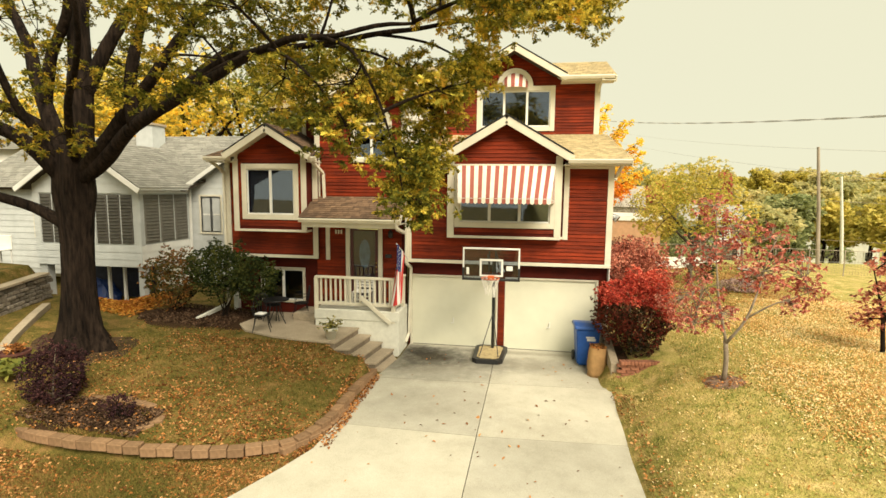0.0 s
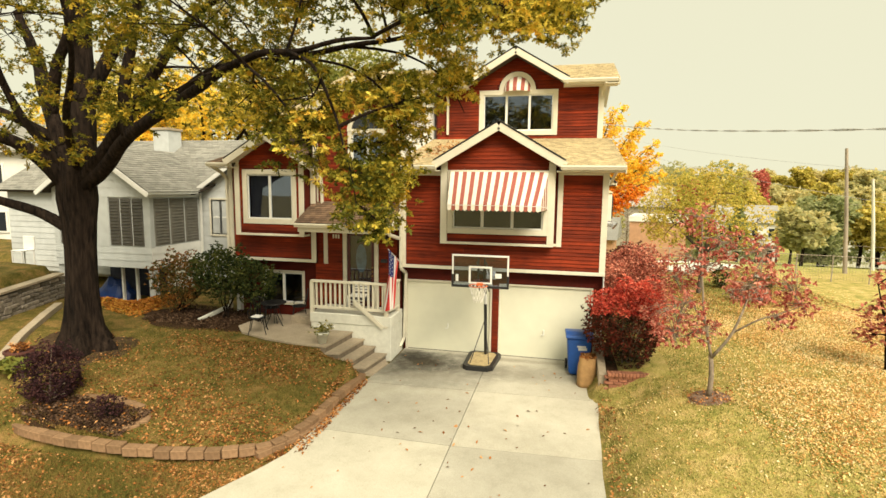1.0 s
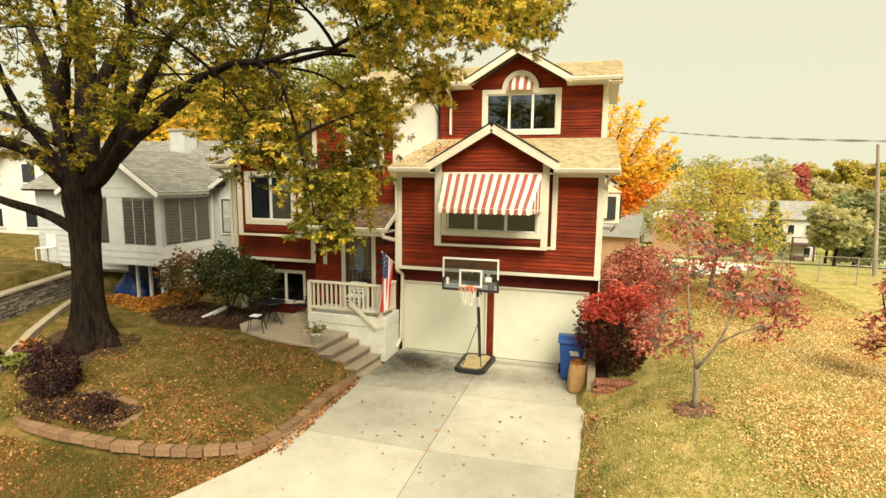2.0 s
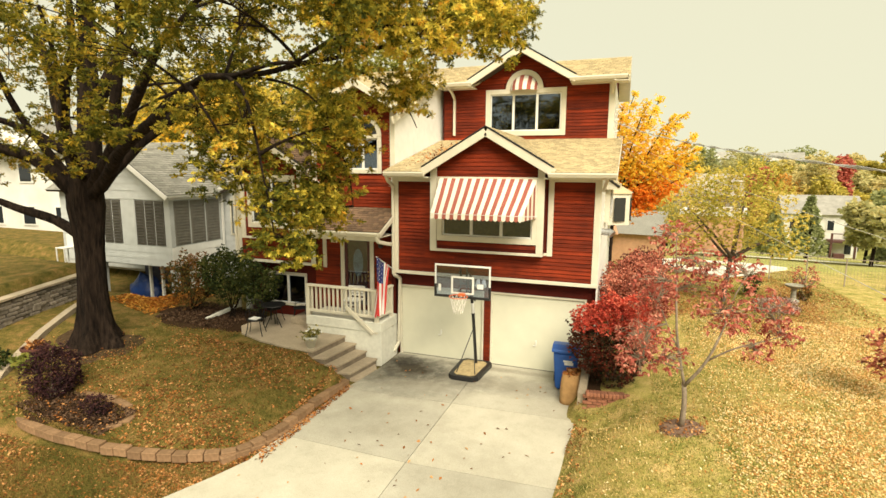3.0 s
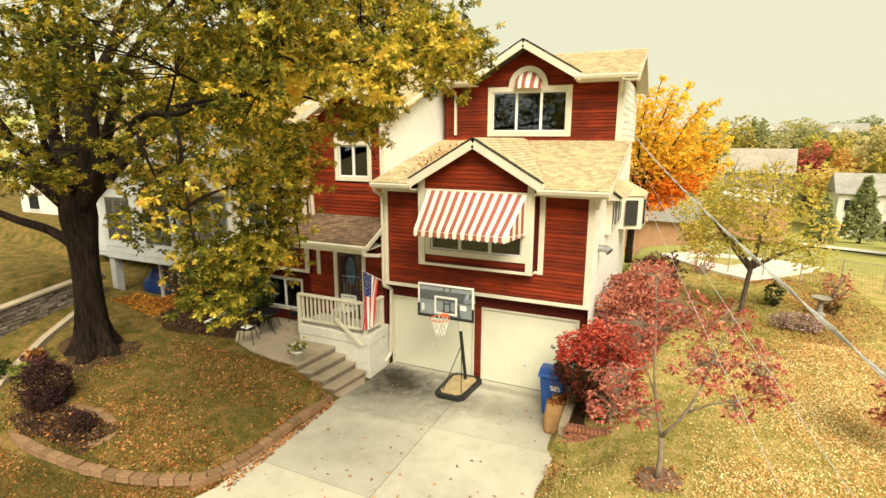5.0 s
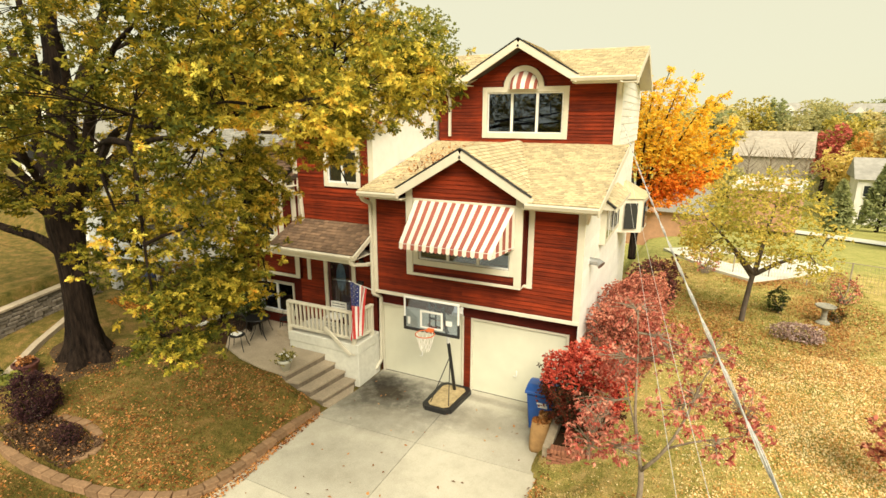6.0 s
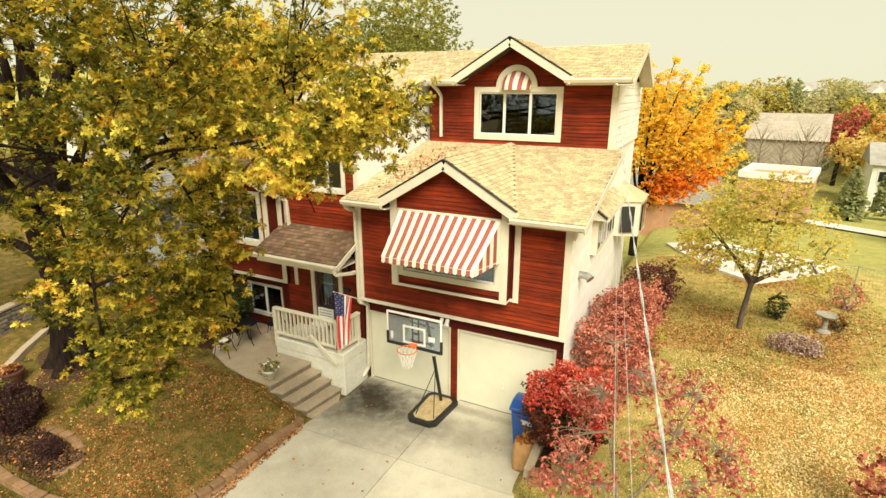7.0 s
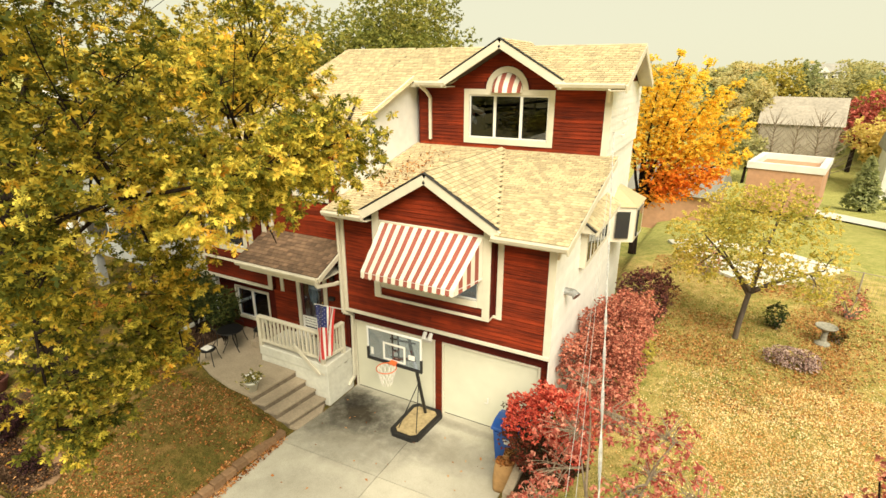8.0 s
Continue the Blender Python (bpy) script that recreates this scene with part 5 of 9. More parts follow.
for z in (6.95, 7.35, 7.70):
    tube(bm, [(5.70, 5.9, z), (5.80, 5.9, z), (5.82, 5.9, z + 0.06)], 0.025, 6)
part("insulator", bm, M_SASH, house, "service insulators")
bm = bmesh.new()
for px in (2.50, 2.66):
    tube(bm, [(px, -0.36, 2.54), (px + 0.02, -0.46, 2.48), (px + 0.04, -0.54, 2.42)], [0.05, 0.055, 0.085], 10)
part("flood_light", bm, M_SASH, house, "twin white floodlights")
bm = bmesh.new()
lathe(bm, [(0.06, 0), (0.06, 0.3), (0.10, 0.31), (0.10, 0.36), (0.02, 0.38)], 12, (1.0, 6.3, 9.1))
part("roof_vent", bm, M_SASH, house, "grey roof vent pipe")

# ---- patio and steps ----
# dirt, plus the weaker light on upright faces, darkens this concrete's colour
M_RISER = surface("shaded_dirty_riser", (0.20, 0.160, 0.115), 0.92, grain=(16, 0.25), blotch=(2.5, 0.35), bump=0.3, bump_scale=60)
patio = thing("patio", "concrete patio with four steps to the drive", "patio", at=(-2.6, -1.3, 0.7))
bm = bmesh.new()
prism(bm, [(-4.75, -1.40), (-4.25, -1.95), (-3.3, -2.32), (-2.3, -2.52), (-1.45, -2.56), (-1.30, -1.12), (-2.6, -1.12), (-2.6, 0.15), (-4.6, 0.15)], "z", 0.10, 0.70)
part("foundation", bm, M_RISER, patio)
bm = bmesh.new()
prism(bm, [(-4.77, -1.42), (-4.27, -1.98), (-3.31, -2.35), (-2.3, -2.55), (-1.42, -2.59), (-1.27, -1.135), (-2.61, -1.135), (-2.61, 0.15), (-4.6, 0.15)], "z", 0.70, 0.75)
part("slab", bm, M_CONC2, patio)
for i in range(4):
    x0 = -1.45 + i * 0.335
    bm = bmesh.new()
    top = 0.705 - (i + 1) * 0.1875
    if i < 3:
        skew = 0.17
        prism(bm, [(x0 - 0.02, -2.54 + i * 0.06), (x0 + 0.335, -2.49 + i * 0.06), (x0 + 0.335 + skew, -1.14), (x0 - 0.02 + skew, -1.14)], "z", -0.1, top)
        st_ = part("step", bm, M_RISER, patio)
        bm = bmesh.new()
        prism(bm, [(x0 - 0.02, -2.57 + i * 0.06), (x0 + 0.37, -2.52 + i * 0.06), (x0 + 0.37 + skew, -1.135), (x0 - 0.02 + skew, -1.135)], "z", top, top + 0.045)
        part("tread", bm, M_CONC2, st_)
    else:
        prism(bm, [(x0 - 0.02, -2.36), (x0 + 0.24, -2.32), (x0 + 0.36, -1.5), (x0 + 0.15, -1.14), (x0 - 0.02 + 0.17, -1.14)], "z", -0.1, 0.035)
        part("step", bm, M_CONC2, patio)

# ---- lawn edging blocks ----
edging = thing("lawn_edging", "curved row of tan concrete edging blocks round the lawn", "edging", at=(-2.5, -6.9, 0))


def chain(points, step):
    """Evenly spaced places along a smooth line through the points."""
    P = [Vector(p) for p in points]
    dense = []
    for i in range(len(P) - 1):
        p0, p1, p2, p3 = P[max(i - 1, 0)], P[i], P[i + 1], P[min(i + 2, len(P) - 1)]
        for k in range(24):
            t = k / 24
            dense.append(0.5 * ((2 * p1) + (p2 - p0) * t + (2 * p0 - 5 * p1 + 4 * p2 - p3) * t * t + (3 * p1 - p0 - 3 * p2 + p3) * t ** 3))
    dense.append(P[-1])
    out, acc = [], 0.0
    for a, b in zip(dense, dense[1:]):
        d = (b - a).length
        while acc <= d:
            out.append((a + (b - a) * (acc / d), (b - a).normalized()))
            acc += step
        acc -= d
    return out


def block_mesh(name, w, d, h, bevel, mat):
    bm = bmesh.new()
    box(bm, -w / 2, w / 2, -d / 2, d / 2, 0, h, bevel)
    me = bpy.data.meshes.new(name)
    bm.to_mesh(me)
    bm.free()
    me.materials.append(mat)
    return me


BLOCK = block_mesh("block", 0.285, 0.20, 0.17, 0.012, M_EDGE)
EDGE_PATH = [(-6.62, -6.15, 0), (-6.42, -6.62, 0), (-5.75, -7.02, 0), (-4.5, -7.14, 0), (-3.3, -7.06, 0), (-2.1, -6.78, 0), (-1.05, -6.26, 0), (-0.62, -5.45, 0), (-0.50, -4.4, 0), (-0.44, -3.4, 0), (-0.40, -2.62, 0)]
for p, d in chain(EDGE_PATH, 0.297):
    z = max(min(ground_z(p.x - 0.32 * d.y, p.y + 0.32 * d.x), 0.13), drive_z(p.y) + 0.03) - 0.155
    ob = attach(new("block", BLOCK), edging)
    m = Matrix.Rotation(math.atan2(d.y, d.x) + RNG.uniform(-0.04, 0.04), 4, "Z") @ Matrix.Rotation(RNG.uniform(-0.03, 0.03), 4, "X")
    m.translation = (p.x, p.y, z + RNG.uniform(-0.012, 0.012))
    ob.matrix_basis = m
for p, d in chain(EDGE_PATH[6:9], 0.297):
    ob = attach(new("block", BLOCK), edging)
    m = Matrix.Rotation(math.atan2(d.y, d.x) + RNG.uniform(-0.05, 0.05), 4, "Z")
    m.translation = (p.x + 0.07 * d.y, p.y - 0.07 * d.x, drive_z(p.y) - 0.15 + RNG.uniform(-0.01, 0.01))
    ob.matrix_basis = m
bed_ring = thing("bed_edging", "half-buried tan blocks round a small planting bed", "edging", at=(-4.4, -6.4, 0.1))
for p, d in chain([(-5.3, -5.95, 0), (-4.6, -5.85, 0), (-3.95, -6.0, 0), (-3.62, -6.3, 0), (-3.8, -6.6, 0), (-4.2, -6.82, 0)], 0.30):
    ob = attach(new("block", BLOCK), bed_ring)
    m = Matrix.Rotation(math.atan2(d.y, d.x) + RNG.uniform(-0.1, 0.1), 4, "Z")
    m.translation = (p.x, p.y, ground_z(p.x, p.y) - 0.135 + RNG.uniform(-0.015, 0.015))
    ob.matrix_basis = m


def patch(name, cx, cy, rx, ry, material, label, lift=0.012, n=26, wob=0.12, turn=0.0):
    """A bed of mulch or litter that follows the ground."""
    bm = bmesh.new()
    rings = []
    for k in range(6):
        f = (k + 0.001) / 5
        ring = []
        for i in range(n):
            a = i * math.tau / n
            r = f * (1 + wob * math.sin(3 * a + cx) + wob * 0.6 * math.sin(5 * a + cy))
            u, v_ = rx * r * math.cos(a), ry * r * math.sin(a)
            x, y = cx + u * math.cos(turn) - v_ * math.sin(turn), cy + u * math.sin(turn) + v_ * math.cos(turn)
            ring.append(bm.verts.new((x, y, ground_z(x, y) + lift * (1 - f ** 4) + 0.004 - (0.03 if k == 5 else 0))))
        rings.append(ring)
    for a, b in zip(rings, rings[1:]):
        for i in range(n):
            bm.faces.new((a[i], a[(i + 1) % n], b[(i + 1) % n], b[i]))
    bmesh.ops.recalc_face_normals(bm, faces=bm.faces)
    return tagged(part(name, bm, material, None, smooth=True), label, "planting bed", kind="structure")


patch("mulch_bed", -4.95, -6.48, 1.35, 0.52, M_MULCH, "dark mulch in the small planting bed", 0.03)
patch("mulch_bed", -6.05, -1.15, 2.2, 1.25, M_MULCH, "dark mulch bed below the house wing", 0.05, wob=0.07, turn=0.12)
patch("mulch_bed", 7.45, -3.78, 0.44, 0.43, surface("brown_mulch", (0.22, 0.145, 0.105), 0.97, spec=0.05, grain=(30, 0.4), bump=0.8), "ring of mulch round the young tree", 0.04, wob=0.03)
patch("bare_earth", -7.2, -4.25, 1.35, 0.95, surface("bare_earth", (0.070, 0.046, 0.026), 0.97, spec=0.05, grain=(14, 0.5), blotch=(1.2, 0.35), bump=0.8, bump_scale=30), "bare trodden earth round the oak trunk", 0.012, wob=0.22)

# ---- basketball hoop ----
hoop = thing("basketball_hoop", "portable basketball hoop with clear backboard on a black base", "basketball hoop", at=(2.45, -0.7, 0))
bm = bmesh.new()
prism(bm, [(1.98, -1.30), (2.10, -1.42), (2.66, -1.42), (2.80, -1.30), (2.90, -0.20), (2.78, -0.06), (2.10, -0.06), (1.98, -0.20)], "z", 0.012, 0.13)
part("base", bm, M_BLACK, hoop)
bm = bmesh.new()
prism(bm, [(2.10, -1.22), (2.20, -1.32), (2.58, -1.32), (2.70, -1.22), (2.78, -0.30), (2.68, -0.20), (2.20, -0.20), (2.10, -0.30)], "z", 0.12, 0.145)
part("base_top", bm, surface("tan_sand_tray", (0.42, 0.33, 0.17), 0.9, grain=(12, 0.25), blotch=(4, 0.3)), hoop, "tan sand-filled tray")
bm = bmesh.new()
tube(bm, [(2.47, -0.34, 0.10), (2.49, -0.62, 1.0), (2.50, -0.84, 1.75)], 0.045, 12)
tube(bm, [(2.50, -0.93, 2.02), (2.50, -1.10, 2.55), (2.50, -1.16, 2.80)], 0.042, 12)
part("pole", bm, M_BLACK, hoop)
bm = bmesh.new()
tube(bm, [(2.50, -0.84, 1.74), (2.50, -0.935, 2.04)], 0.047, 12)
part("pole_sleeve", bm, M_SASH, hoop, "white height label on the pole")
for sx in (-0.30, 0.22):
    bm = bmesh.new()
    tube(bm, [(2.46 + sx, -1.20, 0.13), (2.49, -0.72, 1.28)], 0.012, 6)
    part("strut", bm, M_BLACK, hoop)
BX0, BX1, BZ0, BZ1, BBY = 1.74, 3.20, 2.38, 3.20, -1.76
bar("backboard_pane", BX0, BX1, BBY - 0.006, BBY + 0.006, BZ0, BZ1, M_PANE, hoop, 0)
for a, b, c, d, mt in ((BX0, BX1, BZ1 - 0.045, BZ1, M_SASH), (BX0, BX0 + 0.04, BZ0 + 0.3, BZ1 - 0.045, M_SASH), (BX1 - 0.04, BX1, BZ0 + 0.3, BZ1 - 0.045, M_SASH)):
    bar("frame", a, b, BBY - 0.02, BBY + 0.02, c, d, mt, hoop, 0.004)
bar("pad", BX0 - 0.01, BX1 + 0.01, BBY - 0.03, BBY + 0.03, BZ0 - 0.03, BZ0 + 0.03, M_BLACK, hoop, 0.008)
for a in (BX0 - 0.01, BX1 - 0.04):
    bar("pad", a, a + 0.05, BBY - 0.03, BBY + 0.03, BZ0 + 0.03, BZ0 + 0.3, M_BLACK, hoop, 0.008)
for a, b, c, d in ((2.18, 2.78, 2.86, 2.91), (2.18, 2.23, 2.46, 2.86), (2.73, 2.78, 2.46, 2.86), (2.23, 2.73, 2.46, 2.50)):
    bar("target_line", a, b, BBY - 0.012, BBY - 0.0065, c, d, M_SASH, hoop, 0)
bar("mark", BX0 + 0.10, BX0 + 0.17, BBY - 0.012, BBY - 0.0065, 2.50, 2.68, M_SASH, hoop, 0)
bar("mark", BX1 - 0.34, BX1 - 0.18, BBY - 0.012, BBY - 0.0065, 2.62, 2.74, M_SASH, hoop, 0)
for px in (2.38, 2.62):
    for z in (2.55, 3.02):
        bm = bmesh.new()
        tube(bm, [(px, BBY + 0.01, z), (px, -1.06, z - 0.42)], 0.018, 6)
        part("lift_arm", bm, M_BLACK, hoop)
bm = bmesh.new()
box(bm, 2.40, 2.60, BBY + 0.012, BBY + 0.04, 2.46, 2.52, 0.006)
box(bm, 2.40, 2.60, BBY + 0.012, BBY + 0.04, 2.70, 2.75, 0.006)
box(bm, 2.40, 2.44, BBY + 0.012, BBY + 0.035, 2.52, 3.12, 0.006)
box(bm, 2.56, 2.60, BBY + 0.012, BBY + 0.035, 2.52, 3.12, 0.006)
part("mount_plate", bm, M_BLACK, hoop)
M_ORANGE = surface("orange_rim_paint", (0.62, 0.13, 0.03), 0.45, grain=(8, 0.1))
bm = bmesh.new()
RC = (2.48, BBY - 0.34, 2.47)
tube(bm, [(RC[0] + 0.225 * math.cos(i * math.tau / 24), RC[1] + 0.225 * math.sin(i * math.tau / 24), RC[2]) for i in range(25)], 0.011, 8)
box(bm, 2.40, 2.56, BBY - 0.13, BBY - 0.01, 2.42, 2.49, 0.006)
part("rim", bm, M_ORANGE, hoop, "orange steel rim")
bm = bmesh.new()
for i in range(12):
    for s in (-1, 1):
        pts = []
        for k in range(6):
            f = k / 5
            a = (i + s * f * 1.6) * math.tau / 12
            r = 0.22 * (1 - f) + 0.11 * f
            pts.append((RC[0] + r * math.cos(a), RC[1] + r * math.sin(a), RC[2] - 0.012 - 0.40 * f))
        tube(bm, pts, 0.006, 4)
part("net", bm, surface("white_net_cord", (0.78, 0.76, 0.70), 0.9), hoop, "white cord net")

# ---- bins and sacks ----
def wheeled_bin(at, turn):
    b = thing("wheeled_bin", "blue plastic wheeled recycling bin with closed lid", "bin")
    bm = bmesh.new()
    lo = [(-0.24, -0.27), (0.24, -0.27), (0.24, 0.27), (-0.24, 0.27)]
    hi = [(-0.31, -0.36), (0.31, -0.36), (0.31, 0.36), (-0.31, 0.36)]
    v0 = [bm.verts.new((x, y, 0.03)) for x, y in lo]
    v1 = [bm.verts.new((x, y, 1.02)) for x, y in hi]
    bm.faces.new(v0[::-1])
    bm.faces.new(v1)
    for i in range(4):
        bm.faces.new((v0[i], v0[(i + 1) % 4], v1[(i + 1) % 4], v1[i]))
    bmesh.ops.bevel(bm, geom=list(bm.edges), offset=0.035, segments=2, affect="EDGES")
    part("body", bm, M_BLUE, b, smooth=False)
    bm = bmesh.new()
    prism(bm, [(-0.38, 1.03), (0.40, 1.03), (0.40, 1.07), (0.20, 1.14), (-0.10, 1.16), (-0.36, 1.10)], "y", -0.35, 0.35)
    bmesh.ops.transform(bm, matrix=Matrix.Rotation(radians(90), 4, "Z"), verts=bm.verts)
    bmesh.ops.bevel(bm, geom=list(bm.edges), offset=0.012, segments=1, affect="EDGES")
    part("lid", bm, M_BLUE, b)
    bm = bmesh.new()
    tube(bm, [(-0.26, 0.42, 1.0), (0.26, 0.42, 1.0)], 0.018, 8)
    box(bm, -0.28, -0.24, 0.34, 0.43, 0.96, 1.02)
    box(bm, 0.24, 0.28, 0.34, 0.43, 0.96, 1.02)
    part("handle", bm, M_BLUE, b)
    for s in (-1, 1):
        bm = bmesh.new()
        lathe(bm, [(0.04, -0.03), (0.13, -0.03), (0.14, 0), (0.13, 0.03), (0.04, 0.03)], 16)
        bmesh.ops.transform(bm, matrix=Matrix.Translation((s * 0.29, 0.30, 0.14)) @ Matrix.Rotation(radians(90), 4, "Y"), verts=bm.verts)
        part("wheel", bm, M_BLACK, b, "black wheel")
    bm = bmesh.new()
    box(bm, -0.06, 0.16, -0.355, -0.335, 0.80, 0.84)
    box(bm, -0.03, 0.19, -0.352, -0.332, 0.72, 0.79)
    part("mark", bm, M_SASH, b, "white printed mark")
    b.matrix_basis = pose(*at, 0, 0, turn)
    return b


wheeled_bin((5.02, -0.86, 0.012), 2)


def paper_sack(at, h, lean, turn, label):
    s = thing("paper_sack", label, "sack")
    bm = bmesh.new()
    rows = []
    for k in range(9):
        f = k / 8
        ring = []
        for i in range(20):
            a = i * math.tau / 20
            r = 0.22 * (1 + 0.08 * math.sin(f * 3.1)) * (1 - 0.12 * f)
            sq = 1 / max(abs(math.cos(a)), abs(math.sin(a))) ** 0.45
            wob = 1 + 0.06 * noise.noise((math.cos(a) * 2 + at[0], math.sin(a) * 2, f * 5 + turn))
            ring.append(bm.verts.new((r * sq * wob * math.cos(a) + lean * f * f, r * sq * wob * math.sin(a) * 0.8, h * f)))
        rows.append(ring)
    for a, b in zip(rows, rows[1:]):
        for i in range(20):
            bm.faces.new((a[i], a[(i + 1) % 20], b[(i + 1) % 20], b[i]))
    bm.faces.new(rows[0][::-1])
    part("bag", bm, M_PAPER, s, smooth=True)
    verts, sizes = [], []
    for i in range(260):
        a, r = RNG.random() * math.tau, 0.19 * math.sqrt(RNG.random())
        c = Vector((r * math.cos(a) + lean, r * math.sin(a) * 0.8, h - 0.03 + RNG.uniform(-0.03, 0.05)))
        d = Vector((RNG.uniform(-1, 1), RNG.uniform(-1, 1), RNG.uniform(-0.3, 0.6))).normalized() * 0.045
        e = d.cross(Vector((RNG.uniform(-1, 1), RNG.uniform(-1, 1), 1))).normalized() * 0.03
        verts += [tuple(c - d), tuple(c + e), tuple(c + d), tuple(c - e)]
        sizes.append(4)
    raw("leaf_fill", verts, sizes, L_LITTER, s, "heap of dry leaves")
    s.matrix_basis = pose(*at, 0, 0, turn)
    return s


L_LITTER = leaf_material("dry_leaf_litter", [(0.2, (0.12, 0.045, 0.014)), (0.45, (0.29, 0.115, 0.028)), (0.62, (0.43, 0.165, 0.045)), (0.85, (0.55, 0.30, 0.12))], 1.2, 0.2, 0.9)
paper_sack((5.20, -1.72, 0.0), 0.74, 0.02, 10, "brown paper yard sack stuffed with dry leaves")
paper_sack((5.24, -1.28, 0.0), 0.66, 0.03, -20, "slumped brown paper yard sack beside the bin")

# ---- retaining wall and brick planter by the garage ----
rwall = thing("retaining_wall", "low weathered concrete retaining wall beside the garage", "wall", at=(5.5, -1.2, 0))
bm = bmesh.new()
n = 10
for k in range(n):
    y0, y1 = 0.05 - 2.45 * k / n, 0.05 - 2.45 * (k + 1) / n
    z0, z1 = 1.02 - 0.46 * (k / n), 1.02 - 0.46 * ((k + 1) / n)
    v = [bm.verts.new(p) for p in ((5.44, y0, -0.1), (5.62, y0, -0.1), (5.62, y0, z0), (5.44, y0, z0), (5.44, y1, -0.1), (5.62, y1, -0.1), (5.62, y1, z1), (5.44, y1, z1))]
    for f in ((0, 1, 2, 3), (7, 6, 5, 4), (3, 2, 6, 7), (0, 3, 7, 4), (1, 5, 6, 2)):
        bm.faces.new([v[i] for i in f])
bmesh.ops.remove_doubles(bm, verts=bm.verts, dist=1e-4)
bmesh.ops.recalc_face_normals(bm, faces=bm.faces)
part("wall_body", bm, M_CONC2, rwall)
planter = thing("brick_planter", "low curved red brick planter edge with rowlock cap", "planter", at=(6.0, -2.3, 0.4))
BRICK = block_mesh("brick", 0.20, 0.095, 0.062, 0.006, M_BRICK)
CAPB = block_mesh("cap_brick", 0.07, 0.20, 0.08, 0.006, M_BRICK)
PATH_P = [(5.66, -2.46, 0), (6.05, -2.42, 0), (6.5, -2.28, 0), (6.85, -2.02, 0), (7.0, -1.6, 0)]
for row in range(5):
    for k, (p, d) in enumerate(chain(PATH_P, 0.212)):
        if row * 0.072 < 0.5 - (ground_z(p.x, p.y - 0.3) - 0.16):
            off = 0.1 if row % 2 else 0
            ob = attach(new("brick", BRICK), planter)
            m = Matrix.Rotation(math.atan2(d.y, d.x) + RNG.uniform(-0.02, 0.02), 4, "Z")
            m.translation = (p.x + d.x * off, p.y + d.y * off, 0.52 - row * 0.072 + RNG.uniform(-0.003, 0.003))
            ob.matrix_basis = m
for p, d in chain(PATH_P, 0.078):
    ob = attach(new("cap_brick", CAPB), planter)
    m = Matrix.Rotation(math.atan2(d.y, d.x) + RNG.uniform(-0.03, 0.03), 4, "Z")
    m.translation = (p.x, p.y, 0.585 + RNG.uniform(-0.004, 0.004))
    ob.matrix_basis = m
bm = bmesh.new()
prism(bm, [(5.62, -2.42), (6.5, -2.22), (6.92, -1.6), (7.0, 0.3), (5.66, 0.3)], "z", 0.1, 0.57)
part("planter_soil", bm, M_MULCH, planter, "dark mulch fill")

# ---- flag ----
flag = thing("flag", "striped cloth flag hanging from a short pole on the porch", "flag", at=(-0.05, -0.6, 2.8))
bm = bmesh.new()
P0, P1 = Vector((0.0, -0.45, 2.66)), Vector((-0.10, -1.42, 3.20))
tube(bm, [P0, P1], 0.014, 8)
part("pole", bm, M_SASH, flag, "white flag pole")
M_FRED = surface("red_flag_cloth", (0.60, 0.045, 0.04), 0.85, grain=(20, 0.1))
M_FWHITE = surface("white_flag_cloth", (0.80, 0.79, 0.76), 0.85, grain=(20, 0.06))
M_FBLUE = surface("navy_flag_cloth", (0.02, 0.03, 0.15), 0.85, grain=(20, 0.1))


def flag_at(u, v):
    """u along the pole (hoist, 0 to 1), v down the fly."""
    top = P1 + (P0 - P1) * (0.02 + 0.72 * u)
    fold = math.sin(u * 12 + v * 2.5) * 0.06 * (0.4 + v)
    squeeze = 1 - 0.50 * v ** 0.8
    base = P1 + (P0 - P1) * (0.02 + 0.72 * (0.5 + (u - 0.5) * squeeze))
    return Vector((base.x + fold - 0.14 * v, base.y + (top.y - base.y) * 0.2 - 0.06 * v, top.z * (1 - v) + (P1.z + (P0.z - P1.z) * 0.37) * v - 1.55 * v))


def flag_piece(name, u0, u1, v0, v1, mat, lift=0.0):
    bm = bmesh.new()
    nu, nv = 4, 16
    g = [[bm.verts.new(flag_at(u0 + (u1 - u0) * i / nu, v0 + (v1 - v0) * j / nv) + Vector((lift, -lift, 0))) for j in range(nv + 1)] for i in range(nu + 1)]
    for i in range(nu):
        for j in range(nv):
            bm.faces.new((g[i][j], g[i + 1][j], g[i + 1][j + 1], g[i][j + 1]))
    bm.normal_update()
    bmesh.ops.solidify(bm, geom=bm.faces, thickness=0.003)
    return part(name, bm, mat, flag)


for i in range(13):
    flag_piece("stripe", i / 13, (i + 1) / 13, 0.40 if i < 7 else 0.0, 1.0, M_FWHITE if i % 2 else M_FRED)
for i in range(7):
    flag_piece("canton", i / 13, (i + 1) / 13, 0.0, 0.40, M_FBLUE)
bm = bmesh.new()
for r_ in range(6):
    for c in range(5):
        for side in (-1, 1):
            p = flag_at((0.04 + 0.085 * r_), 0.035 + 0.075 * c + (0.035 if r_ % 2 else 0)) + Vector((side * 0.006, -0.006 * side, 0))
            bmesh.ops.create_icosphere(bm, subdivisions=1, radius=0.011, matrix=Matrix.Translation(p))
tagged(part("star_dots", bm, M_FWHITE, flag, "small white stars"), kind="stuff")

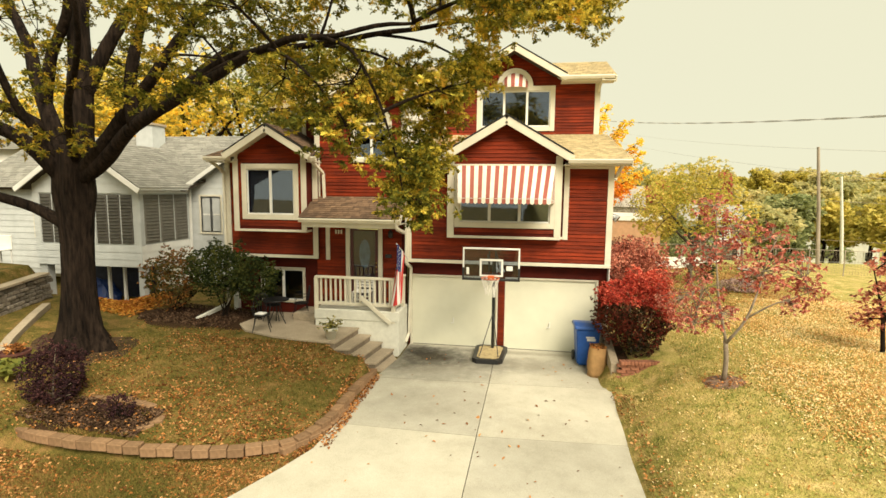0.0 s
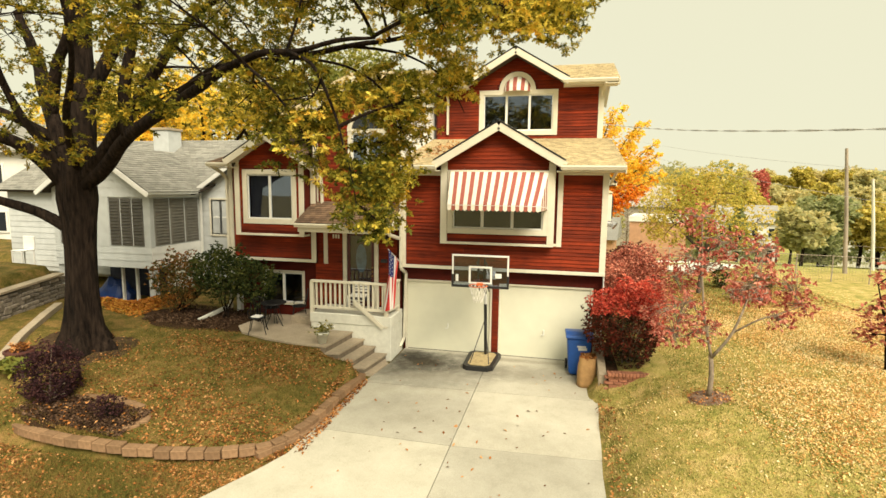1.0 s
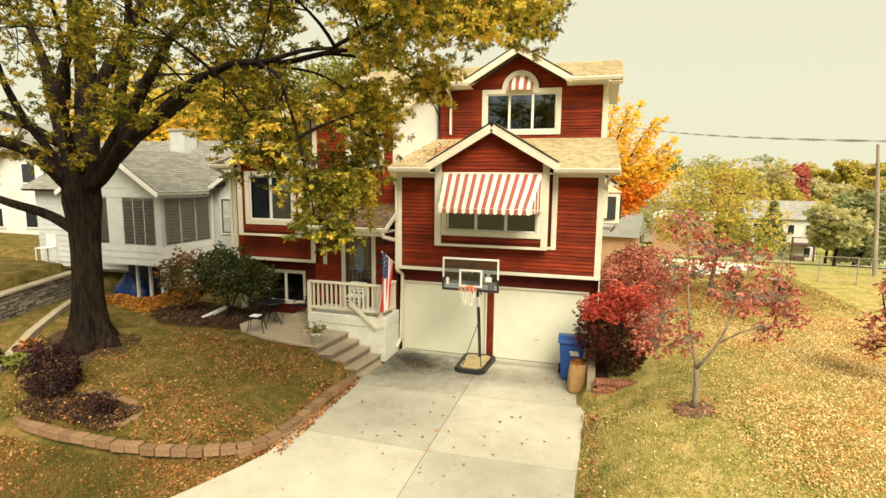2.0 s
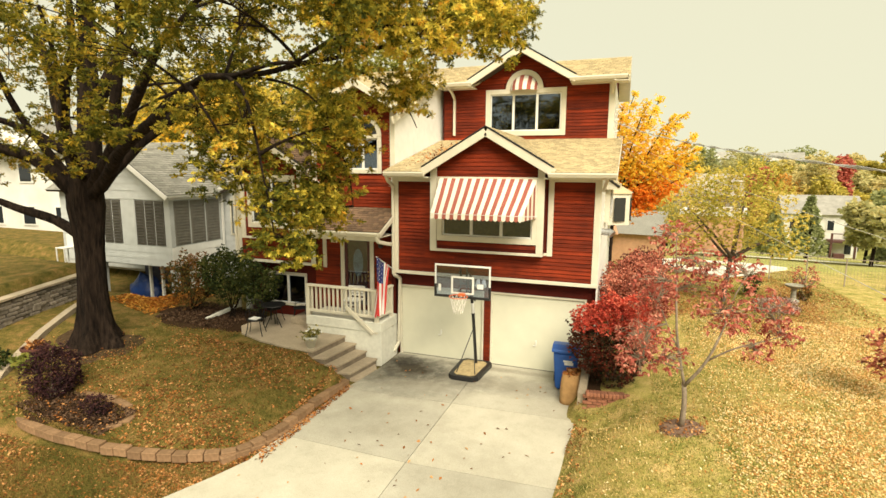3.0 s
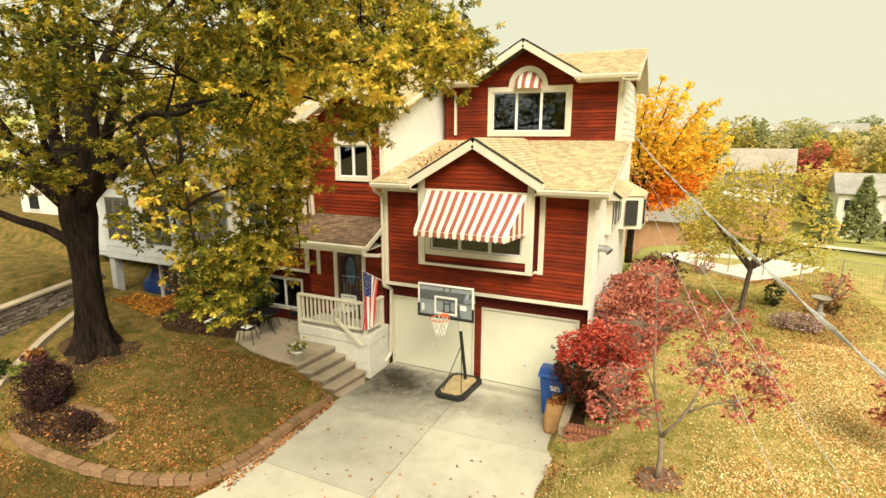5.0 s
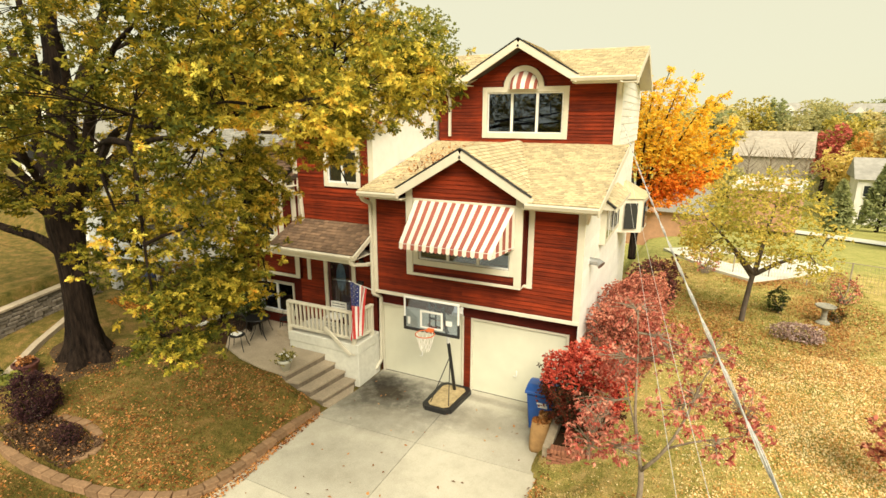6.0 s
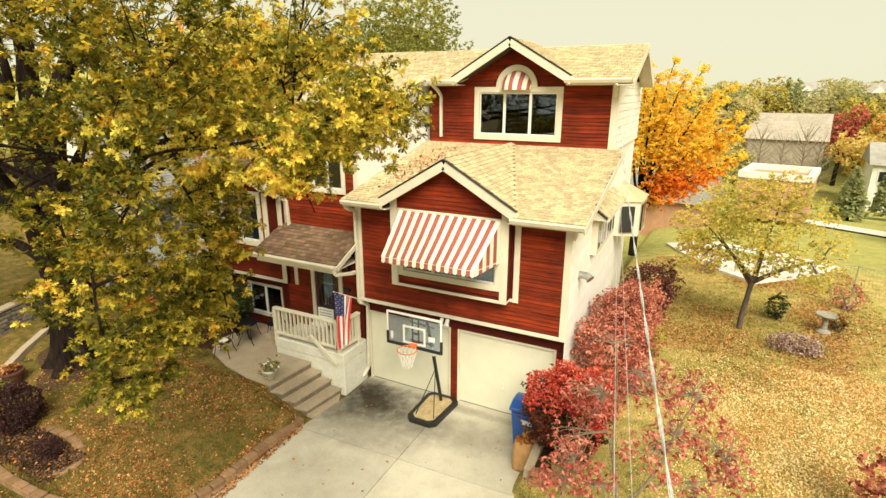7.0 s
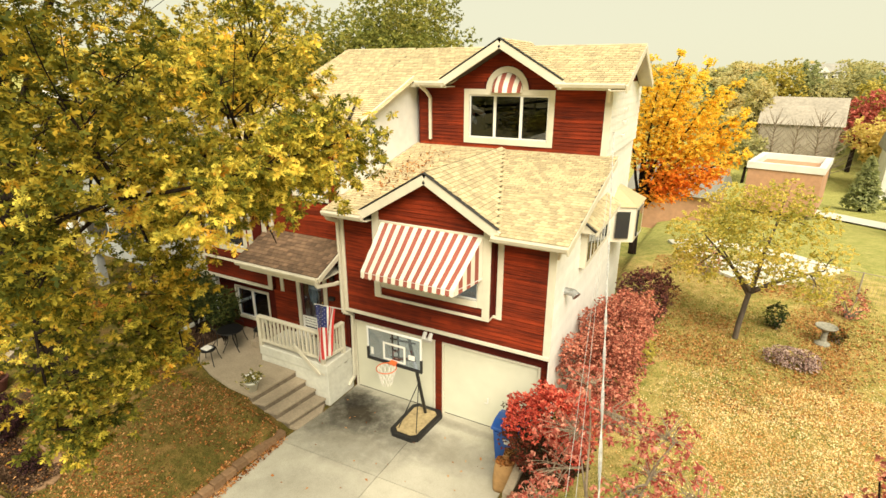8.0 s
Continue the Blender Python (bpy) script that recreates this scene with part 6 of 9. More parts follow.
# ---- patio furniture and pots ----
def iron_chair():
    c = thing("patio_chair", "black wrought-iron patio chair", "chair", "chairs on the patio")
    bm = bmesh.new()
    lathe(bm, [(0.20, 0.43), (0.22, 0.435), (0.22, 0.455), (0.20, 0.46)], 18)
    part("seat", bm, M_IRON, c)
    for sx, sy in ((-1, -1), (1, -1), (1, 1), (-1, 1)):
        bm = bmesh.new()
        tube(bm, [(sx * 0.16, sy * 0.15, 0.44), (sx * 0.19, sy * 0.19, 0.2), (sx * 0.24, sy * 0.24, 0.0)], 0.012, 6)
        part("leg", bm, M_IRON, c)
    bm = bmesh.new()
    tube(bm, [(-0.20, 0.16, 0.45), (-0.22, 0.23, 0.75), (-0.14, 0.26, 0.93), (0.0, 0.27, 0.98), (0.14, 0.26, 0.93), (0.22, 0.23, 0.75), (0.20, 0.16, 0.45)], 0.012, 6)
    for k in range(5):
        px = -0.12 + 0.06 * k
        tube(bm, [(px, 0.19, 0.47), (px, 0.25, 0.93)], 0.006, 5)
    part("backrest", bm, M_IRON, c)
    for s in (-1, 1):
        bm = bmesh.new()
        tube(bm, [(s * 0.21, 0.20, 0.66), (s * 0.25, 0.0, 0.67), (s * 0.24, -0.16, 0.64), (s * 0.20, -0.16, 0.45)], 0.011, 6)
        part("armrest", bm, M_IRON, c)
    return c


chair = iron_chair()
chair.matrix_basis = pose(-3.78, -1.95, 0.75, 0, 0, 25)
copy_thing(chair, pose(-3.35, -0.35, 0.75, 0, 0, -60))
copy_thing(chair, pose(-4.05, -0.75, 0.75, 0, 0, 100))
table = thing("patio_table", "small round black iron patio table", "table", at=(-3.75, -1.15, 0.75))
bm = bmesh.new()
lathe(bm, [(0.05, 0.68), (0.36, 0.685), (0.37, 0.70), (0.36, 0.715), (0.02, 0.72)], 24, (-3.75, -1.15, 0.75))
part("tabletop", bm, M_IRON, table)
for k in range(3):
    a = k * math.tau / 3
    bm = bmesh.new()
    tube(bm, [(-3.75 + 0.08 * math.cos(a), -1.15 + 0.08 * math.sin(a), 1.43), (-3.75 + 0.10 * math.cos(a), -1.15 + 0.1 * math.sin(a), 1.1), (-3.75 + 0.28 * math.cos(a), -1.15 + 0.28 * math.sin(a), 0.75)], 0.014, 6)
    part("leg", bm, M_IRON, table)
cushion = thing("cushion", "pale folded cloth on a chair seat", "cushion", at=(-3.78, -1.95, 1.2))
bm = bmesh.new()
box(bm, -3.92, -3.66, -2.08, -1.84, 1.212, 1.25, 0.012)
part("cloth", bm, M_FWHITE, cushion)

# white slatted chair behind the porch railing
pchair = thing("porch_chair", "white slatted wooden chair on the porch", "chair", at=(-1.35, -0.45, 1.24))
for sx in (-1.62, -1.12):
    for sy in (-0.72, -0.30):
        bar("leg", sx, sx + 0.045, sy, sy + 0.045, 1.242, 1.66 if sy < -0.5 else 2.05, M_SASH, pchair)
for k in range(5):
    bar("seat_slat", -1.62, -1.075, -0.72 + k * 0.095, -0.64 + k * 0.095, 1.66, 1.685, M_SASH, pchair)
for k in range(4):
    bar("back_slat", -1.57, -1.12, -0.285, -0.265, 1.74 + k * 0.085, 1.80 + k * 0.085, M_SASH, pchair)
for k in range(3):
    bar("front_slat", -1.57, -1.12, -0.715, -0.695, 1.34 + k * 0.10, 1.38 + k * 0.10, M_SASH, pchair)

L_POT = leaf_material("potted_flower_leaves", [(0.25, (0.10, 0.10, 0.02)), (0.5, (0.24, 0.22, 0.04)), (0.75, (0.55, 0.48, 0.2))], 3.0, 0.3, 0.8)


def flower_pot(at, label):
    p = thing("flower_pot", label, "plant pot", at=at)
    bm = bmesh.new()
    lathe(bm, [(0.10, 0.0), (0.165, 0.24), (0.185, 0.245), (0.19, 0.31), (0.165, 0.315), (0.155, 0.27), (0.02, 0.265)], 22, at)
    part("pot", bm, M_STUCCO, p, "cream clay pot", True)
    cs = np.array([[at[0] + RNG.gauss(0, 0.13), at[1] + RNG.gauss(0, 0.13), at[2] + 0.33 + abs(RNG.gauss(0, 0.08))] for _ in range(70)])
    leaf_cloud("foliage", cs, 7, 0.07, OAK_LEAF_SIMPLE, L_POT, p, up=0.6)
    bm = bmesh.new()
    for _ in range(9):
        bmesh.ops.create_icosphere(bm, subdivisions=1, radius=0.028, matrix=Matrix.Translation((at[0] + RNG.gauss(0.05, 0.15), at[1] + RNG.gauss(0, 0.12), at[2] + 0.42 + abs(RNG.gauss(0, 0.06)))))
    part("blossom", bm, M_FWHITE, p, "white blossoms")
    return p


# splash pipe in the bed and pale stones
pipe = thing("drain_pipe", "white plastic downspout extension lying on the bed", "pipe", at=(-6.2, -0.8, 0.85))
bm = bmesh.new()
beam(bm, (-6.05, -1.50, 0.84), (-5.84, -0.30, 1.02), 0.09, 0.11, bevel=0.01)
part("pipe", bm, M_STUCCO, pipe)

# ---- foliage tools ----
def mirror_outline(half):
    return np.array(half + [(-x, y) for x, y in reversed(half) if abs(x) > 1e-6], dtype=np.float64)


OAK_LEAF = mirror_outline([(0.0, 0.0), (0.03, 0.24), (0.38, 0.33), (0.05, 0.38), (0.06, 0.50), (0.47, 0.76), (0.07, 0.66), (0.20, 0.96), (0.0, 1.12)])
OAK_LEAF_MID = mirror_outline([(0.0, 0.0), (0.05, 0.30), (0.42, 0.52), (0.07, 0.58), (0.17, 0.88), (0.0, 1.10)])
LEAFLET = np.array([(0.0, 0.0), (0.34, 0.45), (0.0, 1.0), (-0.34, 0.45)])
OAK_LEAF_SIMPLE = mirror_outline([(0.0, 0.0), (0.24, 0.40), (0.14, 0.75), (0.0, 1.0)])
LONG_LEAF = mirror_outline([(0.0, 0.0), (0.2, 0.3), (0.2, 0.6), (0.0, 1.0)])


def leaf_cloud(name, centers, per, size, outline, mat, parent, up=0.3, droop=0.0, label="", rng=None, fold=0.18, tilt=0.8):
    """Tufts of leaves: at each centre, several leaves spread outwards."""
    rng = rng or NRG
    C = np.repeat(np.asarray(centers, dtype=np.float64), per, axis=0)
    n = len(C)
    d = rng.normal(size=(n, 3))
    d[:, 2] = d[:, 2] * 0.6 + up - droop
    d /= np.linalg.norm(d, axis=1)[:, None]
    up_v = rng.normal(size=(n, 3)) * tilt
    up_v[:, 2] += 1.0
    side = np.cross(d, up_v)
    side /= np.linalg.norm(side, axis=1)[:, None] + 1e-9
    nor = np.cross(side, d)
    s = size * rng.uniform(0.65, 1.25, n)
    k = len(outline)
    lx, ly = outline[:, 0], outline[:, 1]
    lz = -0.22 * ly ** 2 + fold * np.abs(lx)
    V = C[:, None, :] + s[:, None, None] * (lx[None, :, None] * side[:, None, :] + ly[None, :, None] * d[:, None, :] + lz[None, :, None] * nor[:, None, :])
    ob = raw(name, V.reshape(-1, 3), np.full(n, k), mat, parent, label)
    return tagged(ob, kind="stuff")


def in_blob(center, radii, n, rng=None, shell=0.45):
    """Random places in an ellipsoid, more of them near its skin."""
    rng = rng or NRG
    d = rng.normal(size=(n, 3))
    d /= np.linalg.norm(d, axis=1)[:, None]
    r = rng.uniform(shell ** 3, 1.0, n) ** (1 / 3)
    return np.asarray(center) + d * r[:, None] * np.asarray(radii)


def limb(bm, points, r0, r1, sides=8):
    """A tapering limb along a smooth line through the points, slightly gnarled."""
    P = [p for p, _ in chain(points, 0.22)] + [Vector(points[-1])]
    n = len(P)
    pts, rad = [], []
    for i, p in enumerate(P):
        f = i / max(1, n - 1)
        w = 0.05 * (0.3 + f)
        pts.append(p + Vector((noise.noise(p * 1.3), noise.noise(p * 1.3 + Vector((9, 0, 0))), noise.noise(p * 1.3 + Vector((0, 9, 0))))) * w)
        rad.append((r0 + (r1 - r0) * f) * (1 + 0.10 * noise.noise(p * 2.1)))
    tube(bm, pts, rad, sides)
    return pts


def bough(bm, start, end, r0, r1, sag=0.0, sides=6, rng=RNG):
    a, b = Vector(start), Vector(end)
    mid = (a + b) / 2 + Vector((rng.uniform(-.15, .15), rng.uniform(-.15, .15), 0.18 - sag)) * (b - a).length * 0.8
    pts = []
    for i in range(7):
        t = i / 6
        pts.append(a * (1 - t) ** 2 + mid * 2 * t * (1 - t) + b * t * t)
    tube(bm, pts, [r0 + (r1 - r0) * i / 6 for i in range(7)], sides)
    return pts


flower_pot((-1.63, -2.36, 0.75), "cream pot of pale chrysanthemums beside the steps")

# ---- the oak ----
oak = thing("oak_tree", "large pin oak turning from green to yellow", "tree", at=(-7.3, -4.15, 0.9))
bm = bmesh.new()
base = Vector((-7.28, -4.15, 0))
rings = []
for z, r, fl in ((0.70, 0.68, 0.24), (0.95, 0.54, 0.20), (1.2, 0.45, 0.13), (1.6, 0.385, 0.07), (2.1, 0.355, 0.05), (2.7, 0.335, 0.04), (3.3, 0.33, 0.04), (3.9, 0.36, 0.05), (4.5, 0.42, 0.07), (5.0, 0.40, 0.10), (5.6, 0.32, 0.08)):
    ring = []
    for k in range(44):
        a = k * math.tau / 44
        rr = r * (1 + fl * math.sin(5 * a + 0.7) + 0.05 * noise.noise((math.cos(a) * 2, math.sin(a) * 2, z * 1.5)) + 0.035 * math.sin(19 * a + 2.0 * noise.noise((a, z, 0))))
        ring.append(bm.verts.new((base.x + 0.10 * smooth01(1, 5, z) + rr * math.cos(a), base.y + rr * math.sin(a), z)))
    rings.append(ring)
for a, b in zip(rings, rings[1:]):
    for k in range(44):
        bm.faces.new((a[k], a[(k + 1) % 44], b[(k + 1) % 44], b[k]))
bm.faces.new(rings[-1])
part("trunk", bm, M_BARK, oak, smooth=True)
LIMB_PTS = []


def oak_limb(r0, r1, *pts):
    bm = bmesh.new()
    LIMB_PTS.extend(limb(bm, list(pts), r0, r1, 10))
    part("limb", bm, M_BARK, oak, smooth=True)


oak_limb(0.15, 0.06, (-7.35, -4.2, 3.7), (-8.1, -4.4, 4.15), (-8.9, -4.8, 4.5), (-10.2, -5.4, 5.0))
oak_limb(0.20, 0.08, (-7.3, -4.2, 4.7), (-7.7, -4.8, 5.6), (-8.3, -5.4, 6.0), (-9.6, -6.2, 6.3))
oak_limb(0.22, 0.09, (-7.3, -4.1, 4.8), (-8.0, -4.0, 6.6), (-8.5, -3.8, 7.9), (-9.3, -3.6, 9.2))
oak_limb(0.15, 0.06, (-8.0, -4.0, 6.5), (-7.5, -4.2, 7.6), (-6.8, -4.4, 8.6), (-6.6, -4.6, 10))
oak_limb(0.33, 0.15, (-7.1, -4.1, 5.0), (-7.0, -4.0, 7.0), (-7.1, -3.8, 9.0), (-7.0, -3.7, 11.0))
oak_limb(0.18, 0.08, (-6.95, -4.0, 6.7), (-6.4, -3.8, 7.9), (-5.8, -3.5, 9.1), (-5.2, -3.2, 10.6))
oak_limb(0.19, 0.03, (-7.0, -4.2, 4.9), (-6.3, -4.3, 5.5), (-5.3, -4.5, 6.4), (-4.5, -4.8, 6.95), (-3.5, -5.2, 7.7), (-2.4, -5.6, 8.2), (-0.8, -5.9, 8.9))
oak_limb(0.18, 0.022, (-7.0, -4.2, 4.8), (-6.2, -4.3, 5.25), (-5.0, -4.8, 5.95), (-3.3, -5.4, 6.5), (-2.1, -6.0, 6.8), (-1.0, -6.6, 6.97), (0.1, -7.0, 7.0), (1.6, -7.2, 7.1))
oak_limb(0.085, 0.03, (-3.9, -5.1, 6.4), (-2.5, -5.4, 7.1), (-1.4, -5.7, 7.15), (0.6, -5.6, 7.4), (2.6, -5.4, 7.7))
oak_limb(0.15, 0.06, (-5.0, -4.8, 5.95), (-4.95, -4.9, 6.9), (-4.6, -5.0, 7.8), (-4.0, -5.4, 9.0))
oak_limb(0.034, 0.008, (0.1, -7.0, 7.0), (0.7, -7.3, 6.7), (1.2, -7.7, 5.9), (1.5, -7.85, 5.2), (1.65, -7.95, 4.6))
oak_limb(0.030, 0.008, (-0.6, -5.8, 7.2), (0.6, -6.0, 7.0), (1.5, -6.3, 6.4), (1.9, -6.4, 5.5), (2.0, -6.4, 4.9))
oak_limb(0.030, 0.008, (0.6, -5.6, 7.4), (1.5, -5.3, 7.3), (2.2, -5.1, 6.9), (2.6, -5.0, 6.3))
oak_limb(0.032, 0.008, (1.6, -7.2, 7.1), (2.4, -7.2, 7.4), (3.4, -6.8, 7.6), (4.4, -5.5, 8.0))
oak_limb(0.032, 0.008, (-1.0, -6.6, 6.97), (-0.3, -7.2, 6.6), (0.5, -7.5, 5.9), (0.8, -7.5, 5.2))
oak_limb(0.10, 0.03, (-6.9, -4.4, 5.3), (-6.2, -5.2, 6.2), (-5.2, -5.9, 7.4), (-4.6, -6.6, 8.6))
oak_limb(0.11, 0.03, (-7.4, -4.3, 5.2), (-7.6, -5.2, 6.6), (-7.2, -6.0, 7.9), (-7.0, -6.6, 9.2))
oak_limb(0.14, 0.05, (-7.9, -4.1, 6.0), (-8.8, -4.6, 6.6), (-9.6, -5.2, 6.9))
oak_limb(0.22, 0.08, (-7.2, -3.9, 5.0), (-6.9, -2.6, 6.3), (-6.2, -1.2, 7.6), (-5.4, 0.0, 9.0))

# leaf masses: x, y, z, radius, tufts
LOW_SPRAY = [(1.75, -7.85, 4.58, 0.32, 50), (1.52, -7.70, 5.10, 0.52, 90), (0.85, -7.5, 5.6, 0.62, 110), (0.7, -7.4, 6.2, 0.72, 120), (1.60, -7.25, 4.95, 0.45, 80),
             (1.50, -6.60, 5.25, 0.48, 90), (1.55, -6.45, 4.85, 0.38, 60), (1.8, -6.4, 5.85, 0.52, 110), (1.95, -6.4, 6.35, 0.40, 70),
             (2.5, -7.8, 6.10, 0.34, 50), (-0.5, -7.0, 6.4, 0.66, 90), (1.65, -7.4, 4.4, 0.28, 40)]
MIDDLE_SPRAY = [(2.4, -5.0, 6.85, 0.36, 60), (1.3, -5.8, 6.7, 0.48, 90), (1.0, -5.4, 6.6, 0.52, 90), (2.1, -5.2, 6.95, 0.45, 80), (2.3, -4.2, 7.3, 0.40, 60), (2.9, -8.2, 6.9, 0.38, 50)]
RIGHT_SPRAY = [(2.5, -6.0, 7.75, 0.55, 90), (3.1, -6.1, 7.6, 0.50, 80), (4.35, -5.35, 7.85, 0.36, 60), (3.9, -6.3, 7.75, 0.50, 90), (3.5, -6.9, 7.45, 0.58, 110), (4.2, -5.8, 7.62, 0.46, 90),
               (2.6, -6.9, 7.7, 0.60, 100), (1.9, -6.6, 7.6, 0.48, 80), (3.3, -8.2, 7.5, 0.50, 80), (4.15, -5.9, 8.0, 0.48, 90), (3.8, -5.2, 8.3, 0.42, 70)]
TOP_SPRAY = [(2.4, -7.4, 8.0, 0.8, 110), (3.1, -5.2, 8.5, 0.75, 120), (3.0, -6.0, 8.6, 0.85, 120), (2.2, -5.4, 8.6, 0.85, 110), (1.2, -6.0, 8.7, 0.9, 130), (3.1, -5.5, 9.3, 0.6, 80),
             (1.4, -8.6, 7.6, 0.9, 120), (2.6, -7.6, 8.5, 1.1, 150), (0.3, -6.8, 8.1, 1.0, 100)]
HANGING = LOW_SPRAY + MIDDLE_SPRAY + RIGHT_SPRAY + TOP_SPRAY
INNER = [(-1.6, -5.4, 7.9, 1.1, 190), (-2.6, -6.6, 7.6, 0.9, 110), (-1.2, -8.4, 7.6, 1.2, 150), (-3.6, -5.0, 8.9, 1.3, 130), (-5.8, -5.2, 6.7, 0.9, 90), (-6.6, -5.3, 5.6, 0.55, 40),
         (-3.5, -3.0, 7.6, 1.1, 130), (-5.2, -7.2, 7.8, 1.3, 170), (0.0, -7.6, 9.4, 1.6, 250), (-0.4, -5.9, 6.6, 0.8, 110), (-1.6, -3.6, 9.4, 1.6, 220), (-1.9, -7.6, 6.1, 0.6, 70)]
FAR_SIDE = [(-8.8, -6.0, 6.4, 1.2, 160), (-10.2, -5.4, 5.6, 1.2, 130), (-9.4, -3.8, 8.6, 1.5, 130), (-7.0, -4.5, 9.8, 1.8, 150), (-4.6, -2.8, 9.7, 1.5, 110),
            (-6.0, -1.4, 8.2, 1.3, 90), (-10.6, -6.4, 7.6, 1.6, 190), (-8.6, -4.8, 5.9, 0.7, 50), (-6.2, -3.2, 7.4, 0.9, 90)]
green, gold, inner = [], [], []
for k_, (mx_, my_, mz_, mr_, n) in enumerate(HANGING + INNER + FAR_SIDE):
    c, r = (mx_, my_, mz_), (mr_ * 1.12, mr_, mr_ * 0.80)
    cv = Vector(c)
    anchor = min(LIMB_PTS, key=lambda q: (q - cv).length)
    twigs = bmesh.new()
    spine = bough(twigs, anchor, cv, 0.018 + 0.008 * (cv - anchor).length, 0.010, 0.1)
    k = max(4, n // 9)
    for i, cl in enumerate(in_blob(c, r, k, shell=0.3)):
        if i < 12:
            bough(twigs, spine[RNG.randint(3, 6)], Vector(cl), 0.010, 0.004, 0.15, 5)
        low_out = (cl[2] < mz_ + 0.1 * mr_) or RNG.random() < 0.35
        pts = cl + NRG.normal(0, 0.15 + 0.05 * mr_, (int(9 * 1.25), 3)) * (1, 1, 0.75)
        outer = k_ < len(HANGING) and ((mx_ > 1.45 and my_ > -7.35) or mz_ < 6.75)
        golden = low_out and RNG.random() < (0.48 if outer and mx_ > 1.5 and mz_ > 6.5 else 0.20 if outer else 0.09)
        # clusters sorted to inner take the leaf colour that holds crown shade
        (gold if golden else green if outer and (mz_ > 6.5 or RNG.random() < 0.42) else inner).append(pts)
    part("branch", twigs, M_BARK, oak)
leaf_cloud("crown", np.concatenate(green), 15, 0.083, OAK_LEAF, L_OAK, oak, up=0.1, droop=0.25)
leaf_cloud("inner_leaves", np.concatenate(inner), 14, 0.096, OAK_LEAF_MID, L_OAKSHADE, oak, up=0.15, droop=0.1, label="slightly greener inner leaves with crown shade in their colour")
leaf_cloud("golden_leaves", np.concatenate(gold), 14, 0.086, OAK_LEAF, L_OAKGOLD, oak, up=0.1, droop=0.3, label="golden outer leaves")

# ---- shrubs and small trees ----
L_RUST = leaf_material("rusty_shrub_leaves", [(0.26, (0.17, 0.055, 0.038)), (0.5, (0.50, 0.150, 0.100)), (0.75, (0.72, 0.33, 0.22))], 1.6, 0.3, 0.6)
L_PURPLE = leaf_material("purple_barberry_leaves", [(0.3, (0.020, 0.010, 0.012)), (0.55, (0.055, 0.022, 0.026)), (0.8, (0.11, 0.045, 0.04))], 2.0, 0.2, 0.5)
L_DARKGREEN = leaf_material("dark_green_leaves", [(0.3, (0.016, 0.026, 0.009)), (0.55, (0.052, 0.074, 0.018)), (0.8, (0.14, 0.135, 0.034))], 1.5, 0.2, 0.5)
L_BRONZE = leaf_material("bronze_green_leaves", [(0.28, (0.05, 0.06, 0.018)), (0.5, (0.13, 0.10, 0.03)), (0.72, (0.34, 0.13, 0.04))], 1.2, 0.3, 0.5)
L_YELLOW = leaf_material("yellow_tree_leaves", [(0.28, (0.30, 0.27, 0.05)), (0.5, (0.56, 0.46, 0.09)), (0.75, (0.70, 0.58, 0.16))], 0.7, 0.45, 0.5)
L_ORANGE = leaf_material("orange_maple_leaves", [(0.20, (0.88, 0.42, 0.035)), (0.40, (0.91, 0.62, 0.06)), (0.56, (0.92, 0.72, 0.11)), (0.8, (0.92, 0.80, 0.22))], 0.28, 0.6, 0.25)
L_DOGWOOD = leaf_material("dogwood_leaves", [(0.25, (0.26, 0.060, 0.045)), (0.5, (0.50, 0.130, 0.095)), (0.75, (0.68, 0.32, 0.23))], 1.4, 0.35, 0.6)
# far wood leaves, paled in colour to carry the haze of distance
L_HILL = leaf_material("hazy_far_woods_leaves", [(0.22, (0.34, 0.36, 0.18)), (0.42, (0.54, 0.51, 0.24)), (0.58, (0.70, 0.60, 0.28)), (0.74, (0.76, 0.62, 0.30)), (0.92, (0.74, 0.44, 0.20))], 0.06, 0.55, 0.22)
L_FARRED = leaf_material("far_red_leaves", [(0.3, (0.40, 0.09, 0.07)), (0.7, (0.60, 0.18, 0.13))], 0.3, 0.3, 0.4)
# far green, paled for the same haze
L_FARGREEN = leaf_material("hazy_far_green_leaves", [(0.3, (0.24, 0.28, 0.12)), (0.7, (0.46, 0.47, 0.22))], 0.3, 0.5, 0.4)
L_MIDGREEN = leaf_material("big_tree_leaves", [(0.25, (0.12, 0.15, 0.035)), (0.5, (0.27, 0.27, 0.055)), (0.75, (0.47, 0.41, 0.10))], 0.35, 0.4, 0.35)


